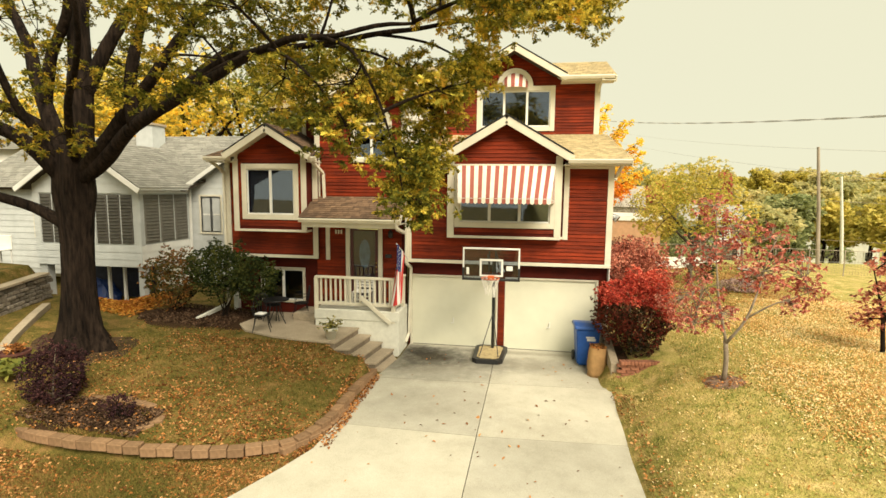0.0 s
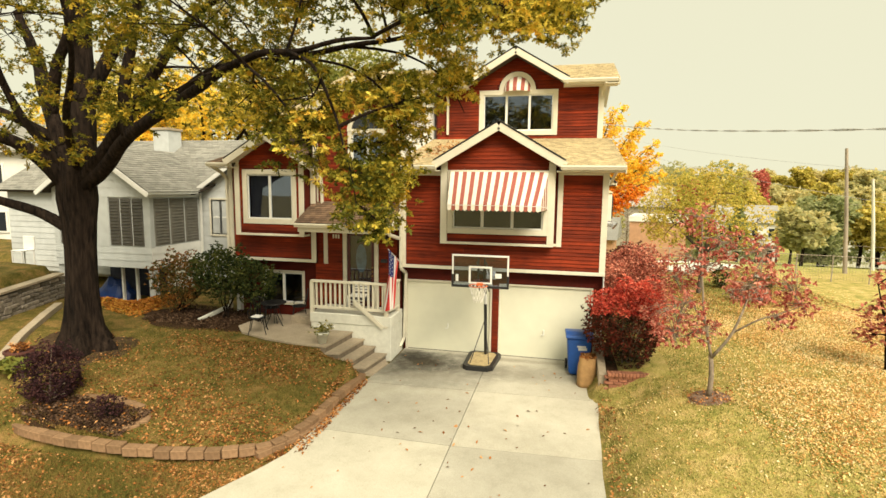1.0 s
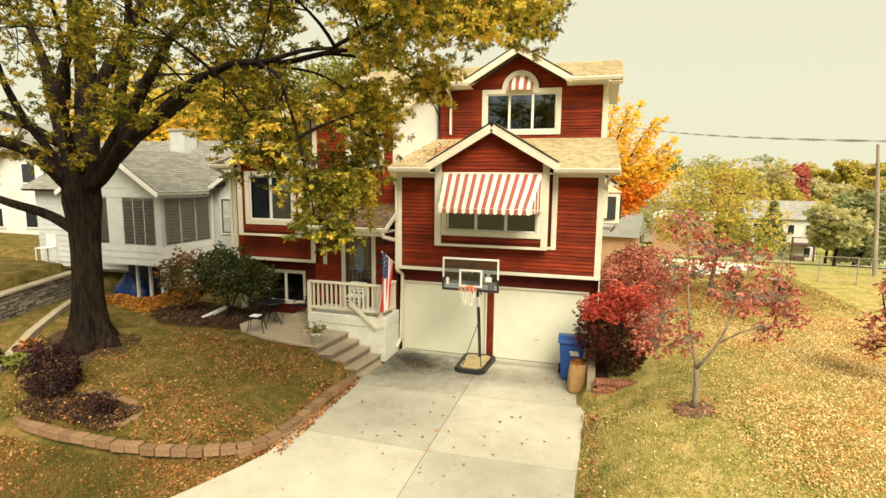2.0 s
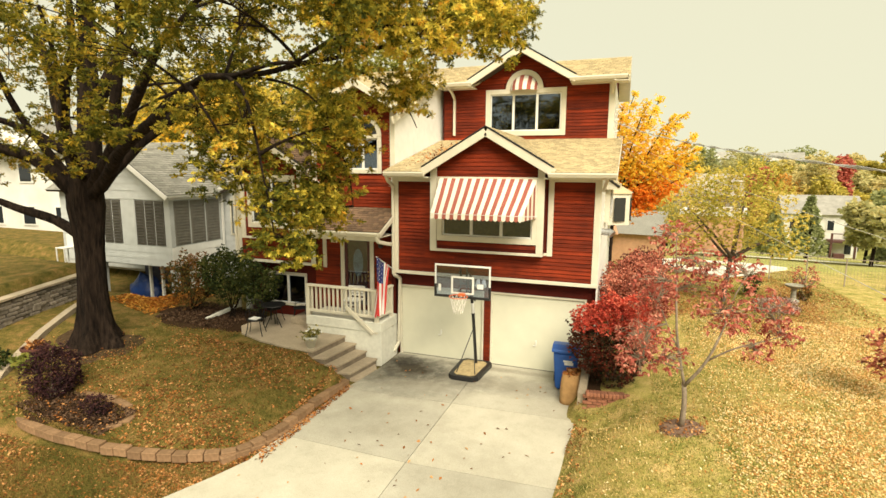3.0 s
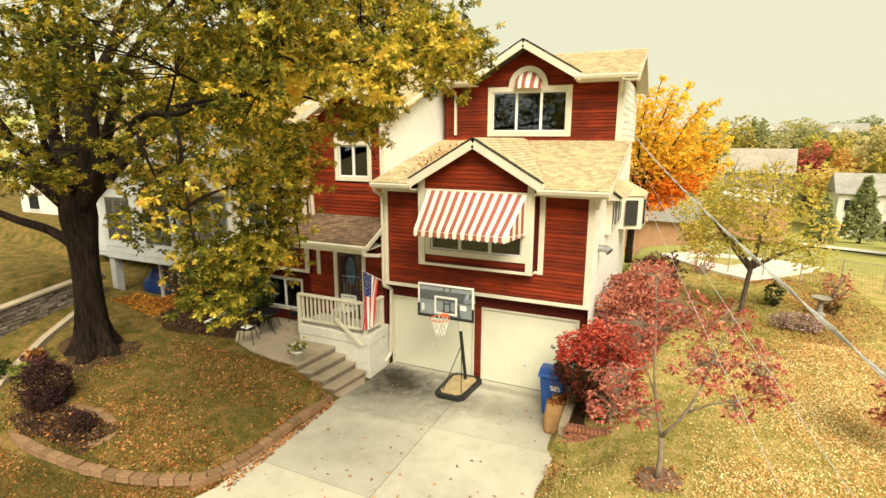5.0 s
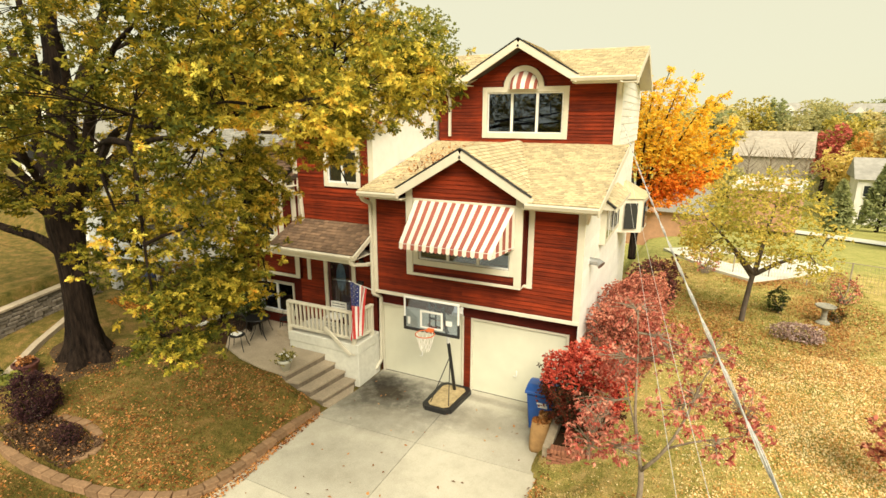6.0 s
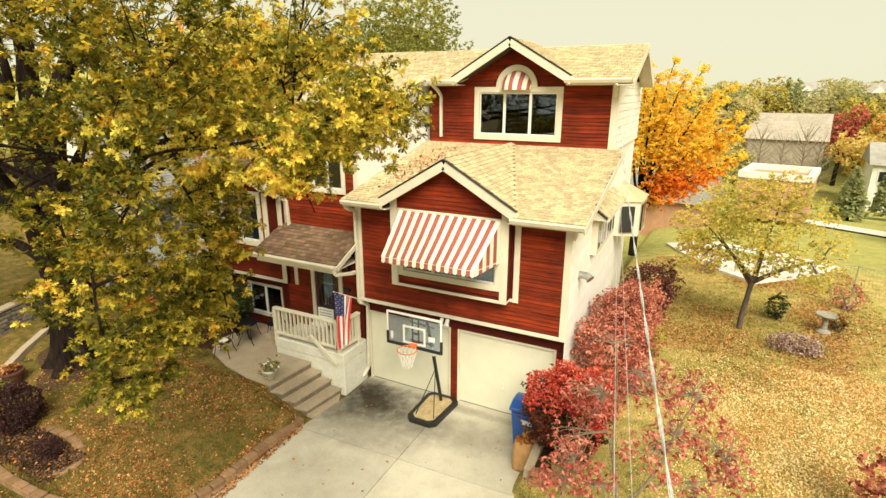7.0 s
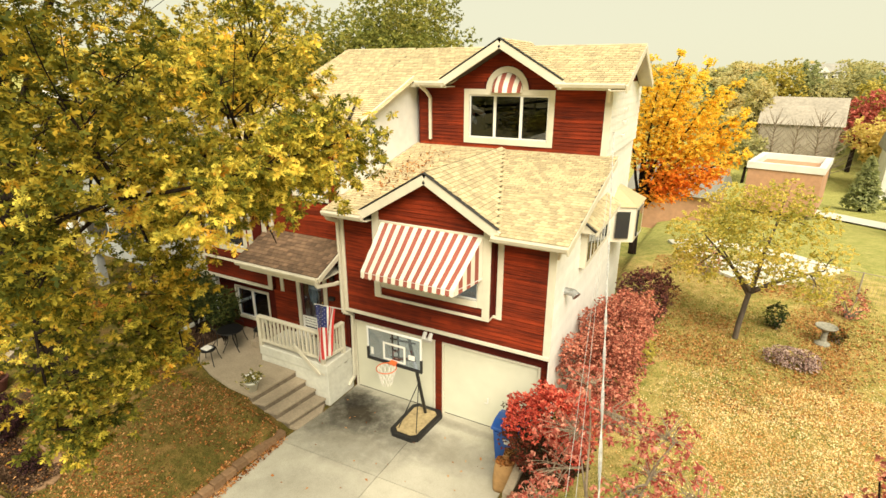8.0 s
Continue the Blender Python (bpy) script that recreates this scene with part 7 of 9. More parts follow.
def shrub(name, label, center, radii, tufts, leaf, mat, base_z=None, per=6, outline=None, low=None, stems=7, shell=0.55, up=0.35, wood=None):
    cx, cy, cz = center
    bz = ground_z(cx, cy) if base_z is None else base_z
    s = thing(name, label, "shrub", at=(cx, cy, bz))
    bm = bmesh.new()
    for _ in range(stems):
        tip = Vector(in_blob(center, [r * 0.8 for r in radii], 1)[0])
        bough(bm, (cx + RNG.uniform(-.12, .12), cy + RNG.uniform(-.12, .12), bz - 0.05), tip, 0.022, 0.006, 0.05, 5)
    tagged(part("woody_stem", bm, wood or M_TWIG, s), kind="stuff")
    pts = in_blob(center, radii, tufts, shell=shell)
    lump = np.array([0.82 + 0.35 * noise.noise(Vector(p) * 1.9) for p in (pts - np.array(center)) / np.array(radii)])
    pts = np.array(center) + (pts - np.array(center)) * lump[:, None]
    pts = pts[pts[:, 2] > bz + 0.05]
    if low is not None:
        cut = cz + 0.05 * radii[2] + np.array([0.35 * radii[2] * noise.noise(Vector(p) * 1.1) for p in pts])
        cut = cut - (pts[:, 0] - cx) * 0.1
        lo, hi = pts[pts[:, 2] < cut], pts[pts[:, 2] >= cut]
        leaf_cloud("lower_leaves", lo, per, leaf, outline if outline is not None else LEAFLET, low, s, up=up, label="dark green inner leaves")
        leaf_cloud("leaves", hi, per, leaf, outline if outline is not None else LEAFLET, mat, s, up=up)
    else:
        leaf_cloud("leaves", pts, per, leaf, outline if outline is not None else LEAFLET, mat, s, up=up)
    return s


L_MIXRED = leaf_material("red_green_leaves", [(0.30, (0.020, 0.028, 0.012)), (0.5, (0.07, 0.035, 0.018)), (0.75, (0.22, 0.04, 0.025))], 1.2, 0.25, 0.5)
shrub("burning_bush", "dense burning bush, scarlet above and dark green below", (6.16, -1.50, 1.72), (1.20, 1.15, 1.24), 3900, 0.056, L_RED, 0.55, 7, low=L_MIXRED)
shrub("burning_bush", "rusty red shrub against the white side wall", (6.68, 0.75, 2.15), (1.22, 1.0, 1.25), 2500, 0.058, L_RUST, 0.7, 7)
shrub("burning_bush", "salmon red shrub against the white side wall", (6.68, 2.35, 2.20), (1.12, 1.05, 1.25), 2400, 0.058, L_RUST, 0.8, 7)
shrub("burning_bush", "pinkish red shrub against the white side wall", (6.75, 4.10, 1.95), (1.10, 1.05, 1.10), 1800, 0.06, L_RUST, 0.8, 7)
shrub("barberry_shrub", "dark maroon shrub below the bay window", (7.0, 6.3, 1.90), (1.10, 1.1, 1.10), 1100, 0.07, leaf_material("maroon_leaves", [(0.3, (0.05, 0.02, 0.02)), (0.55, (0.13, 0.045, 0.04)), (0.8, (0.24, 0.09, 0.06))], 1.2, 0.2, 0.5), 0.8, 7)
shrub("yellow_shrub", "small yellow-green shrub at the foot of the hedge", (7.35, 3.3, 1.35), (0.4, 0.5, 0.45), 120, 0.08, L_YELLOW, 1.0, 6)
shrub("barberry_shrub", "round purple barberry on the lawn bed", (-5.95, -6.20, 0.82), (0.70, 0.64, 0.95), 3000, 0.036, L_PURPLE, None, 7)
shrub("barberry_shrub", "small purple barberry in the mulch bed", (-4.35, -6.40, 0.42), (0.42, 0.34, 0.36), 320, 0.034, L_PURPLE, None, 6, stems=10, wood=M_BARK)
shrub("yew_shrub", "spreading green and bronze shrub by the neighbour", (-7.2, -0.85, 1.95), (1.15, 0.85, 1.05), 1500, 0.062, L_BRONZE, None, 6, shell=0.4, wood=M_BARK)
shrub("yew_shrub", "dark green spreading evergreen below the wing", (-5.55, -0.95, 2.25), (1.2, 0.75, 1.0), 2000, 0.062, L_DARKGREEN, None, 7, shell=0.4, wood=M_BARK)
shrub("yew_shrub", "low dark evergreen in the mulch bed", (-4.50, -0.80, 1.95), (0.90, 0.6, 0.85), 1200, 0.062, L_DARKGREEN, None, 7, shell=0.4, wood=M_BARK)
shrub("evergreen_shrub", "small rounded evergreen in the side yard", (10.75, 7.5, 1.45), (0.42, 0.42, 0.55), 200, 0.07, L_DARKGREEN, None, 6)
shrub("perennial_clump", "faded purple-grey perennial clump", (11.05, 5.1, 1.28), (0.90, 0.55, 0.36), 700, 0.05, leaf_material("mauve_perennial_leaves", [(0.28, (0.13, 0.070, 0.065)), (0.5, (0.38, 0.25, 0.22)), (0.75, (0.62, 0.48, 0.42))], 2.0, 0.2, 0.7), None, 6)
shrub("garden_plant", "clump of grey-green leaves behind the birdbath", (12.35, 7.2, 1.35), (0.30, 0.25, 0.34), 90, 0.07, L_BRONZE, None, 6)
shrub("twiggy_shrub", "half-bare twiggy shrub in the back yard", (8.7, 12.0, 1.5), (0.8, 0.8, 0.8), 120, 0.08, L_RUST, None, 5, stems=16)
shrub("twiggy_shrub", "half-bare rusty shrub beside the yard fence", (13.0, 9.4, 1.5), (0.7, 0.6, 0.8), 110, 0.08, L_RUST, None, 5, stems=16)
shrub("hosta_clump", "yellowing hosta clump beside the oak", (-7.25, -5.9, 0.88), (0.40, 0.3, 0.20), 40, 0.18, L_MIDGREEN, None, 5, outline=LONG_LEAF, stems=2, up=0.5)
shrub("green_shrub", "dark green foundation shrub by the curb", (-8.0, -6.2, 0.85), (0.45, 0.45, 0.4), 120, 0.09, L_DARKGREEN, None, 6)


def small_tree(label, at, forks, masses, leaf, mat, trunk_r, per=6, outline=None, droop=0.0, up=0.2, name="tree", bark=None, twig_n=5, density=1.0, shell=0.3, low_mat=None, low_z=0.0, soft=False):
    """forks: limbs as point lists; masses: x, y, z, radius, tufts."""
    t = thing(name, label, "tree", at=at)
    bark = bark or M_TWIG
    pts_all = []
    for pts, r0, r1 in forks:
        bm = bmesh.new()
        pts_all += limb(bm, pts, r0, r1, 8)
        part("limb" if pts_all and len(pts) < 9 and r0 < trunk_r else "trunk", bm, bark, t, smooth=True)
    tufts = []
    for x, y, z, r, n in masses:
        cv = Vector((x, y, z))
        bm = bmesh.new()
        anchor = min(pts_all, key=lambda q: (q - cv).length)
        spine = bough(bm, anchor, cv, 0.022, 0.010, 0.05, 5)
        for _ in range(twig_n):
            bough(bm, spine[RNG.randint(2, 6)], Vector(in_blob((x, y, z), (r, r, r * 0.8), 1)[0]), 0.008, 0.003, 0.05, 4)
        part("branch", bm, bark, t)
        k = max(3, int(n * density))
        tufts.append(np.array((x, y, z)) + NRG.normal(0, 0.55 * r, (k, 3)) * (1, 1, 0.8) if soft else in_blob((x, y, z), (r, r, r * 0.75), k, shell=shell))
    tufts = np.concatenate(tufts)
    if low_mat is not None:
        under = tufts[:, 2] + NRG.normal(0, 0.35, len(tufts)) < low_z
        leaf_cloud("lower_leaves", tufts[under], per, leaf, outline if outline is not None else LEAFLET, low_mat, t, up=up, droop=droop, label="deep orange lower leaves")
        tufts = tufts[~under]
    leaf_cloud("crown", tufts, per, leaf, outline if outline is not None else LEAFLET, mat, t, up=up, droop=droop)
    return t


M_PALEBARK = surface("pale_grey_bark", (0.25, 0.20, 0.145), 0.9, grain=(12, 0.25), blotch=(3, 0.2), bump=0.5, bump_scale=30)
DX, DY = 7.45, -3.78
small_tree("young dogwood with sparse drooping crimson leaves", (DX, DY, 0.85),
           [([(DX, DY, 0.80), (DX + 0.02, DY, 1.2), (DX, DY, 1.66)], 0.055, 0.042),
            ([(DX, DY, 1.6), (DX - 0.15, DY + 0.05, 2.4), (DX - 0.25, DY + 0.2, 3.4), (DX - 0.3, DY + 0.2, 4.4)], 0.032, 0.008),
            ([(DX, DY, 1.6), (DX + 0.30, DY - 0.05, 2.1), (DX + 0.55, DY + 0.1, 2.7), (DX + 0.9, DY + 0.3, 3.7)], 0.034, 0.008),
            ([(DX + 0.32, DY, 2.12), (DX + 0.8, DY - 0.1, 2.5), (DX + 1.5, DY, 2.75)], 0.020, 0.005),
            ([(DX - 0.05, DY, 1.9), (DX - 0.5, DY - 0.3, 2.1), (DX - 0.95, DY - 0.5, 2.05)], 0.018, 0.005),
            ([(DX - 0.1, DY, 2.2), (DX - 0.4, DY + 0.6, 2.8), (DX - 0.6, DY + 1.0, 3.2)], 0.018, 0.005)],
           [(DX - 0.35, DY + 0.2, 4.35, 0.45, 26), (DX + 0.1, DY + 0.3, 3.9, 0.5, 30), (DX + 0.75, DY + 0.3, 3.75, 0.5, 30), (DX - 0.6, DY + 0.1, 3.5, 0.5, 30),
            (DX + 1.2, DY, 3.2, 0.5, 28), (DX + 1.45, DY, 2.8, 0.35, 20), (DX - 0.85, DY - 0.4, 2.2, 0.45, 34), (DX - 0.6, DY + 0.8, 3.0, 0.5, 30),
            (DX + 0.4, DY - 0.6, 3.2, 0.5, 26), (DX + 0.2, DY + 0.9, 3.4, 0.5, 26), (DX + 1.0, DY - 0.3, 2.5, 0.3, 12), (DX - 0.7, DY - 0.6, 2.8, 0.4, 22), (DX - 0.9, DY + 0.5, 2.3, 0.45, 26), (DX - 0.3, DY - 0.5, 2.3, 0.4, 20), (DX + 0.7, DY + 0.5, 2.9, 0.45, 22)],
           0.075, L_DOGWOOD, 0.07, 6, LONG_LEAF, droop=0.75, up=0.0, name="dogwood_tree", bark=M_PALEBARK, twig_n=26, density=2.7)
YX, YY = 9.66, 6.2
L_PALEGOLD = leaf_material("pale_gold_leaves", [(0.28, (0.34, 0.34, 0.07)), (0.5, (0.64, 0.54, 0.11)), (0.75, (0.80, 0.64, 0.19))], 0.8, 0.55, 0.5)
small_tree("small yellow-leaved ornamental tree in the side yard", (YX, YY, 0.95),
           [([(YX, YY, 0.9), (YX + 0.05, YY, 1.8), (YX + 0.16, YY, 2.7)], 0.085, 0.07),
            ([(YX + 0.16, YY, 2.6), (YX + 0.9, YY + 0.1, 3.1), (YX + 1.8, YY + 0.2, 3.5)], 0.08, 0.02),
            ([(YX + 0.16, YY, 2.6), (YX + 0.3, YY + 0.1, 3.8), (YX + 0.5, YY + 0.2, 5.0)], 0.08, 0.02),
            ([(YX + 0.16, YY, 2.6), (YX - 0.5, YY - 0.2, 3.4), (YX - 1.2, YY - 0.3, 4.2)], 0.07, 0.02),
            ([(YX + 0.1, YY, 2.5), (YX - 0.4, YY + 0.6, 3.1), (YX - 0.9, YY + 1.2, 3.7)], 0.06, 0.02)],
           [(YX - 1.4, YY - 0.3, 4.3, 1.0, 190), (YX - 0.6, YY + 0.2, 5.0, 1.0, 220), (YX + 0.2, YY - 0.5, 3.6, 0.9, 120), (YX + 1.6, YY - 0.4, 3.2, 0.7, 70), (YX - 1.3, YY - 0.2, 3.3, 0.8, 110), (YX + 0.5, YY, 5.4, 0.8, 130), (YX + 1.2, YY + 0.3, 4.7, 0.8, 100),
            (YX - 1.6, YY + 0.4, 3.5, 0.6, 70), (YX + 0.1, YY - 0.8, 4.4, 0.9, 130), (YX + 1.9, YY + 0.1, 3.9, 0.6, 40), (YX - 0.6, YY + 1.3, 4.2, 0.9, 120), (YX + 0.9, YY - 0.7, 3.7, 0.6, 40)],
           0.085, L_PALEGOLD, 0.092, 6, name="yellow_tree", bark=surface("grey_brown_bark", (0.10, 0.078, 0.058), 0.95, grain=(12, 0.4), stretch=(1, 1, 0.3), bump=0.6), density=1.9)
OX, OY = 5.5, 14.2
L_DEEPORANGE = leaf_material("deep_orange_leaves", [(0.22, (0.82, 0.22, 0.03)), (0.45, (0.88, 0.36, 0.04)), (0.7, (0.90, 0.52, 0.07))], 0.4, 0.55, 0.35)
FAN = ((-1.6, 7.6), (-0.9, 8.8), (-0.3, 8.3), (0.2, 9.0), (0.8, 8.4), (1.4, 8.7), (2.0, 7.7), (2.5, 7.9), (2.9, 6.9), (3.2, 6.4), (3.2, 5.5), (2.4, 4.8), (0.6, 6.4), (0.9, 4.5), (1.8, 6.0))
fan_forks = [([(OX, OY, 0.6), (OX + 0.02, OY, 1.8), (OX + 0.05, OY, 3.0)], 0.20, 0.16)]
fan_masses = []
for k, (fx, tz) in enumerate(FAN):
    dx = 0.92 * fx + 0.50
    dy = (-0.7, 0.5, -0.3, 0.8, -0.6, 0.3, -0.9, 0.6, -0.5, 0.2, -0.8, -0.9, -1.0, -0.9, -1.1)[k]
    fan_forks.append(([(OX + 0.05, OY, 2.7), (OX + dx * 0.35, OY + dy * 0.4, 2.7 + (tz - 2.7) * 0.45), (OX + dx * 0.75, OY + dy * 0.8, 2.7 + (tz - 2.7) * 0.8), (OX + dx, OY + dy, tz)], 0.085, 0.015))
    for f, r_, n_ in ((0.45, 0.60, 40), (0.6, 0.58, 56), (0.75, 0.50, 60), (0.88, 0.42, 52), (1.0, 0.32, 36), (1.10, 0.22, 16)):
        fan_masses.append((OX + dx * f + 0.12 * (f - 0.5), OY + dy * f, 2.7 + (tz - 2.7) * (0.45 + 0.55 * (f - 0.4) / 0.6) - 0.1, r_, n_))
small_tree("vivid orange maple behind the house", (OX, OY, 0.8), fan_forks, fan_masses, 0.115, L_ORANGE, 0.19, 7, name="maple_tree", bark=M_BARK, density=1.25, twig_n=4, low_mat=L_DEEPORANGE, low_z=5.1, soft=True)
small_tree("small russet tree at the edge of the lawn", (11.5, -1.9, 1.0),
           [([(11.5, -1.9, 0.95), (11.48, -1.9, 1.5), (11.5, -1.9, 2.0)], 0.05, 0.04), ([(11.5, -1.9, 1.8), (11.3, -1.9, 2.4), (11.2, -1.8, 2.9)], 0.03, 0.01), ([(11.5, -1.9, 1.8), (11.8, -1.8, 2.4), (12.0, -1.8, 3.0)], 0.03, 0.01)],
           [(11.35, -1.9, 2.3, 0.5, 80), (11.7, -1.8, 2.7, 0.55, 90), (11.2, -1.8, 1.8, 0.35, 40), (11.9, -1.8, 2.0, 0.5, 60), (11.5, -1.7, 3.1, 0.4, 40)],
           0.09, L_RUST, 0.045, 6, name="russet_tree", bark=M_BARK)


def big_tree(name, label, at, h, r, mat, leaf, tufts, seed, per=6):
    rng = random.Random(seed)
    x, y, z = at
    forks = [([(x, y, z - 0.2), (x + 0.05 * r, y, z + h * 0.2), (x, y, z + h * 0.36)], h * 0.028, h * 0.022)]
    masses = []
    for k in range(7):
        a = k * math.tau / 7 + rng.uniform(-0.3, 0.3)
        rr, zz = r * rng.uniform(0.45, 0.75), z + h * rng.uniform(0.45, 0.75)
        tip = (x + rr * math.cos(a), y + rr * math.sin(a), zz)
        forks.append(([(x, y, z + h * 0.33), (x + 0.4 * rr * math.cos(a), y + 0.4 * rr * math.sin(a), z + h * 0.5), tip], h * 0.014, h * 0.004))
        masses.append((*tip, r * 0.45, tufts // 9))
    masses.append((x, y, z + h * 0.86, r * 0.5, tufts // 8))
    masses.append((x + 0.2 * r, y, z + h * 0.68, r * 0.55, tufts // 8))
    return small_tree(label, (x, y, z), forks, masses, leaf, mat, h * 0.026, per, name=name, bark=M_BARK, twig_n=3)


big_tree("shade_tree", "tall green shade tree rising behind the house", (-7.6, 15.0, 0.6), 12.8, 5.0, L_MIDGREEN, 0.19, 4200, 3)
big_tree("shade_tree", "yellow-green shade tree behind the house", (-10.0, 22.0, 0.2), 14.5, 5.2, L_MIDGREEN, 0.20, 3200, 4)
big_tree("shade_tree", "golden maple behind the neighbour's roof", (-15.5, 12.0, 1.4), 11.0, 4.8, L_ORANGE, 0.20, 1400, 5)
big_tree("shade_tree", "broad golden tree beyond the neighbour's yard", (-19.5, 11.0, 1.4), 10.0, 4.6, L_YELLOW, 0.22, 1700, 15)
big_tree("shade_tree", "yellow-green tree beyond the neighbour's roof", (-12.0, 12.5, 1.2), 11.5, 3.6, L_MIDGREEN, 0.18, 1000, 16)
big_tree("shade_tree", "yellow maple behind the neighbour's house", (-22.0, 16.0, 1.2), 12.0, 5.5, L_YELLOW, 0.26, 1500, 6)
big_tree("shade_tree", "golden tree over the neighbour's side yard", (-17.6, 7.6, 1.4), 8.8, 3.4, L_ORANGE, 0.16, 900, 18)
big_tree("shade_tree", "mixed green tree beside the neighbour's lot", (-12.0, 19.0, 1.0), 13.0, 5.0, L_MIDGREEN, 0.19, 1900, 7)
big_tree("shade_tree", "bright red maple behind the neighbour's chimney", (-10.2, 13.5, 0.8), 7.2, 2.2, L_FARRED, 0.16, 500, 8)
big_tree("shade_tree", "yellow tree far behind the neighbouring yards", (-31.0, 20.0, 1.2), 12.0, 6.0, L_YELLOW, 0.30, 900, 9)

# ---- the neighbour's white house ----
# white clapboard greyed in its colour to carry the oak's shade
M_NBWHITE = surface("oak_shaded_white_clapboard", (0.50, 0.525, 0.52), 0.6, grain=(4, 0.06), blotch=(0.5, 0.15), bump=0.06, pieces=0.05)
nb = thing("neighbour_house", "single-storey white clapboard house with grey shingle roof", "house", at=(-11, 2, 1))


def front_lap(parent, x0, x1, z0, z1, y, course=0.24, width=None):
    n = max(1, round((z1 - z0) / course))
    h = (z1 - z0) / n
    for i in range(n):
        z = z0 + i * h
        a, b = (x0, x1) if not width else width(z + h * 0.9)
        if b - a < 0.05:
            continue
        bm = bmesh.new()
        board_mesh(bm, a, b, z, h, y, 0.014)
        part("siding_board", bm, M_NBWHITE, parent)


NX0, NX1, NY0, NY1 = -13.1, -9.1, 0.2, 2.8
bar("sunroom", NX0, NX1, NY0 + 0.02, NY1 + 4.0, 1.98, 4.72, M_NBWHITE, nb, 0)
front_lap(nb, NX0, NX1, 2.0, 2.72, NY0)
front_lap(nb, NX0, NX1, 4.42, 4.74, NY0)
side_lap(nb, NY0, NY1, 2.0, 2.72, NX1, 1, 0.24)
side_lap(nb, NY0, NY1, 4.42, 4.74, NX1, 1, 0.24)
bm = bmesh.new()
prism(bm, [(NX0, 4.72), (NX1, 4.72), ((NX0 + NX1) / 2, 6.05)], "y", NY0 + 0.02, NY1)
part("gable_wall", bm, M_NBWHITE, nb)
n_half = lambda z: max(0.0, (6.05 - z) / 0.665)
front_lap(nb, 0, 0, 4.74, 6.0, NY0, width=lambda z: (-11.1 - n_half(z), -11.1 + n_half(z)))
M_LOUVER = surface("grey_louvre", (0.20, 0.19, 0.16), 0.7, grain=(5, 0.15))


def louvre_bank(x0, x1, y, z0, z1, n, axis, mat=M_LOUVER, look_="grey louvred porch window"):
    w = (x1 - x0) / n
    for i in range(n):
        a, b = x0 + i * w + 0.035, x0 + (i + 1) * w - 0.035
        if axis == "y":
            win = bar("louvre_window", a, b, y - 0.02, y + 0.03, z0, z1, mat, nb, 0.004, look_)
        else:
            win = bar("louvre_window", y - 0.03, y + 0.02, a, b, z0, z1, mat, nb, 0.004, look_)
        k = 14
        for j in range(k):
            z = z0 + 0.05 + (z1 - z0 - 0.1) * j / k
            if axis == "y":
                bm = bmesh.new()
                beam(bm, (a + 0.04, y - 0.035, z + 0.04), (b - 0.04, y - 0.035, z + 0.04), 0.05, 0.012, (0, 0.55, 0.84))
            else:
                bm = bmesh.new()
                beam(bm, (y + 0.035, a + 0.04, z + 0.04), (y + 0.035, b - 0.04, z + 0.04), 0.05, 0.012, (-0.55, 0, 0.84))
            part("slat", bm, mat, win)


M_JALOUSIE = surface("dark_jalousie_glass", (0.085, 0.080, 0.070), 0.3, grain=(5, 0.3))
louvre_bank(-10.75, -9.35, NY0, 2.76, 4.38, 3, "y", M_JALOUSIE, "dark jalousie porch window")
louvre_bank(-12.85, -11.45, NY0, 2.76, 4.38, 3, "y", M_JALOUSIE, "dark jalousie porch window")
louvre_bank(0.35, 2.60, NX1, 2.76, 4.38, 3, "x")
for x0, x1 in ((NX0, -12.86), (-11.44, -10.76), (-9.34, NX1)):
    bar("pier", x0, x1, NY0 - 0.01, NY0 + 0.02, 2.7, 4.44, M_NBWHITE, nb, 0)
for y0, y1 in ((NY0, 0.34), (2.61, NY1)):
    bar("pier", NX1 - 0.02, NX1 + 0.012, y0, y1, 2.7, 4.44, M_NBWHITE, nb, 0)
# the dark room colour stands in for shade under the sunroom
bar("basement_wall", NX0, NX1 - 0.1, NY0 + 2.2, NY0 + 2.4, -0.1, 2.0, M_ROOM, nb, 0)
bar("pier", NX0, NX0 + 0.3, NY0 + 0.05, NY0 + 0.35, -0.1, 2.0, M_NBWHITE, nb)
bar("pier", NX1 - 0.22, NX1 - 0.02, NY0 + 0.05, NY0 + 0.3, 0.1, 2.0, M_NBWHITE, nb)
for x in (-10.9, -10.3):
    bar("shade_post", x, x + 0.08, NY0 + 0.5, NY0 + 0.6, 0.1, 2.0, M_SASH, nb)
bar("basement_side", NX1 - 0.3, NX1 - 0.06, 1.2, NY1, 0.0, 2.0, M_STUCCO, nb, 0)
M_SLOPE = 0.603
n_main = lambda y: 4.57 + (y - 2.2) * M_SLOPE
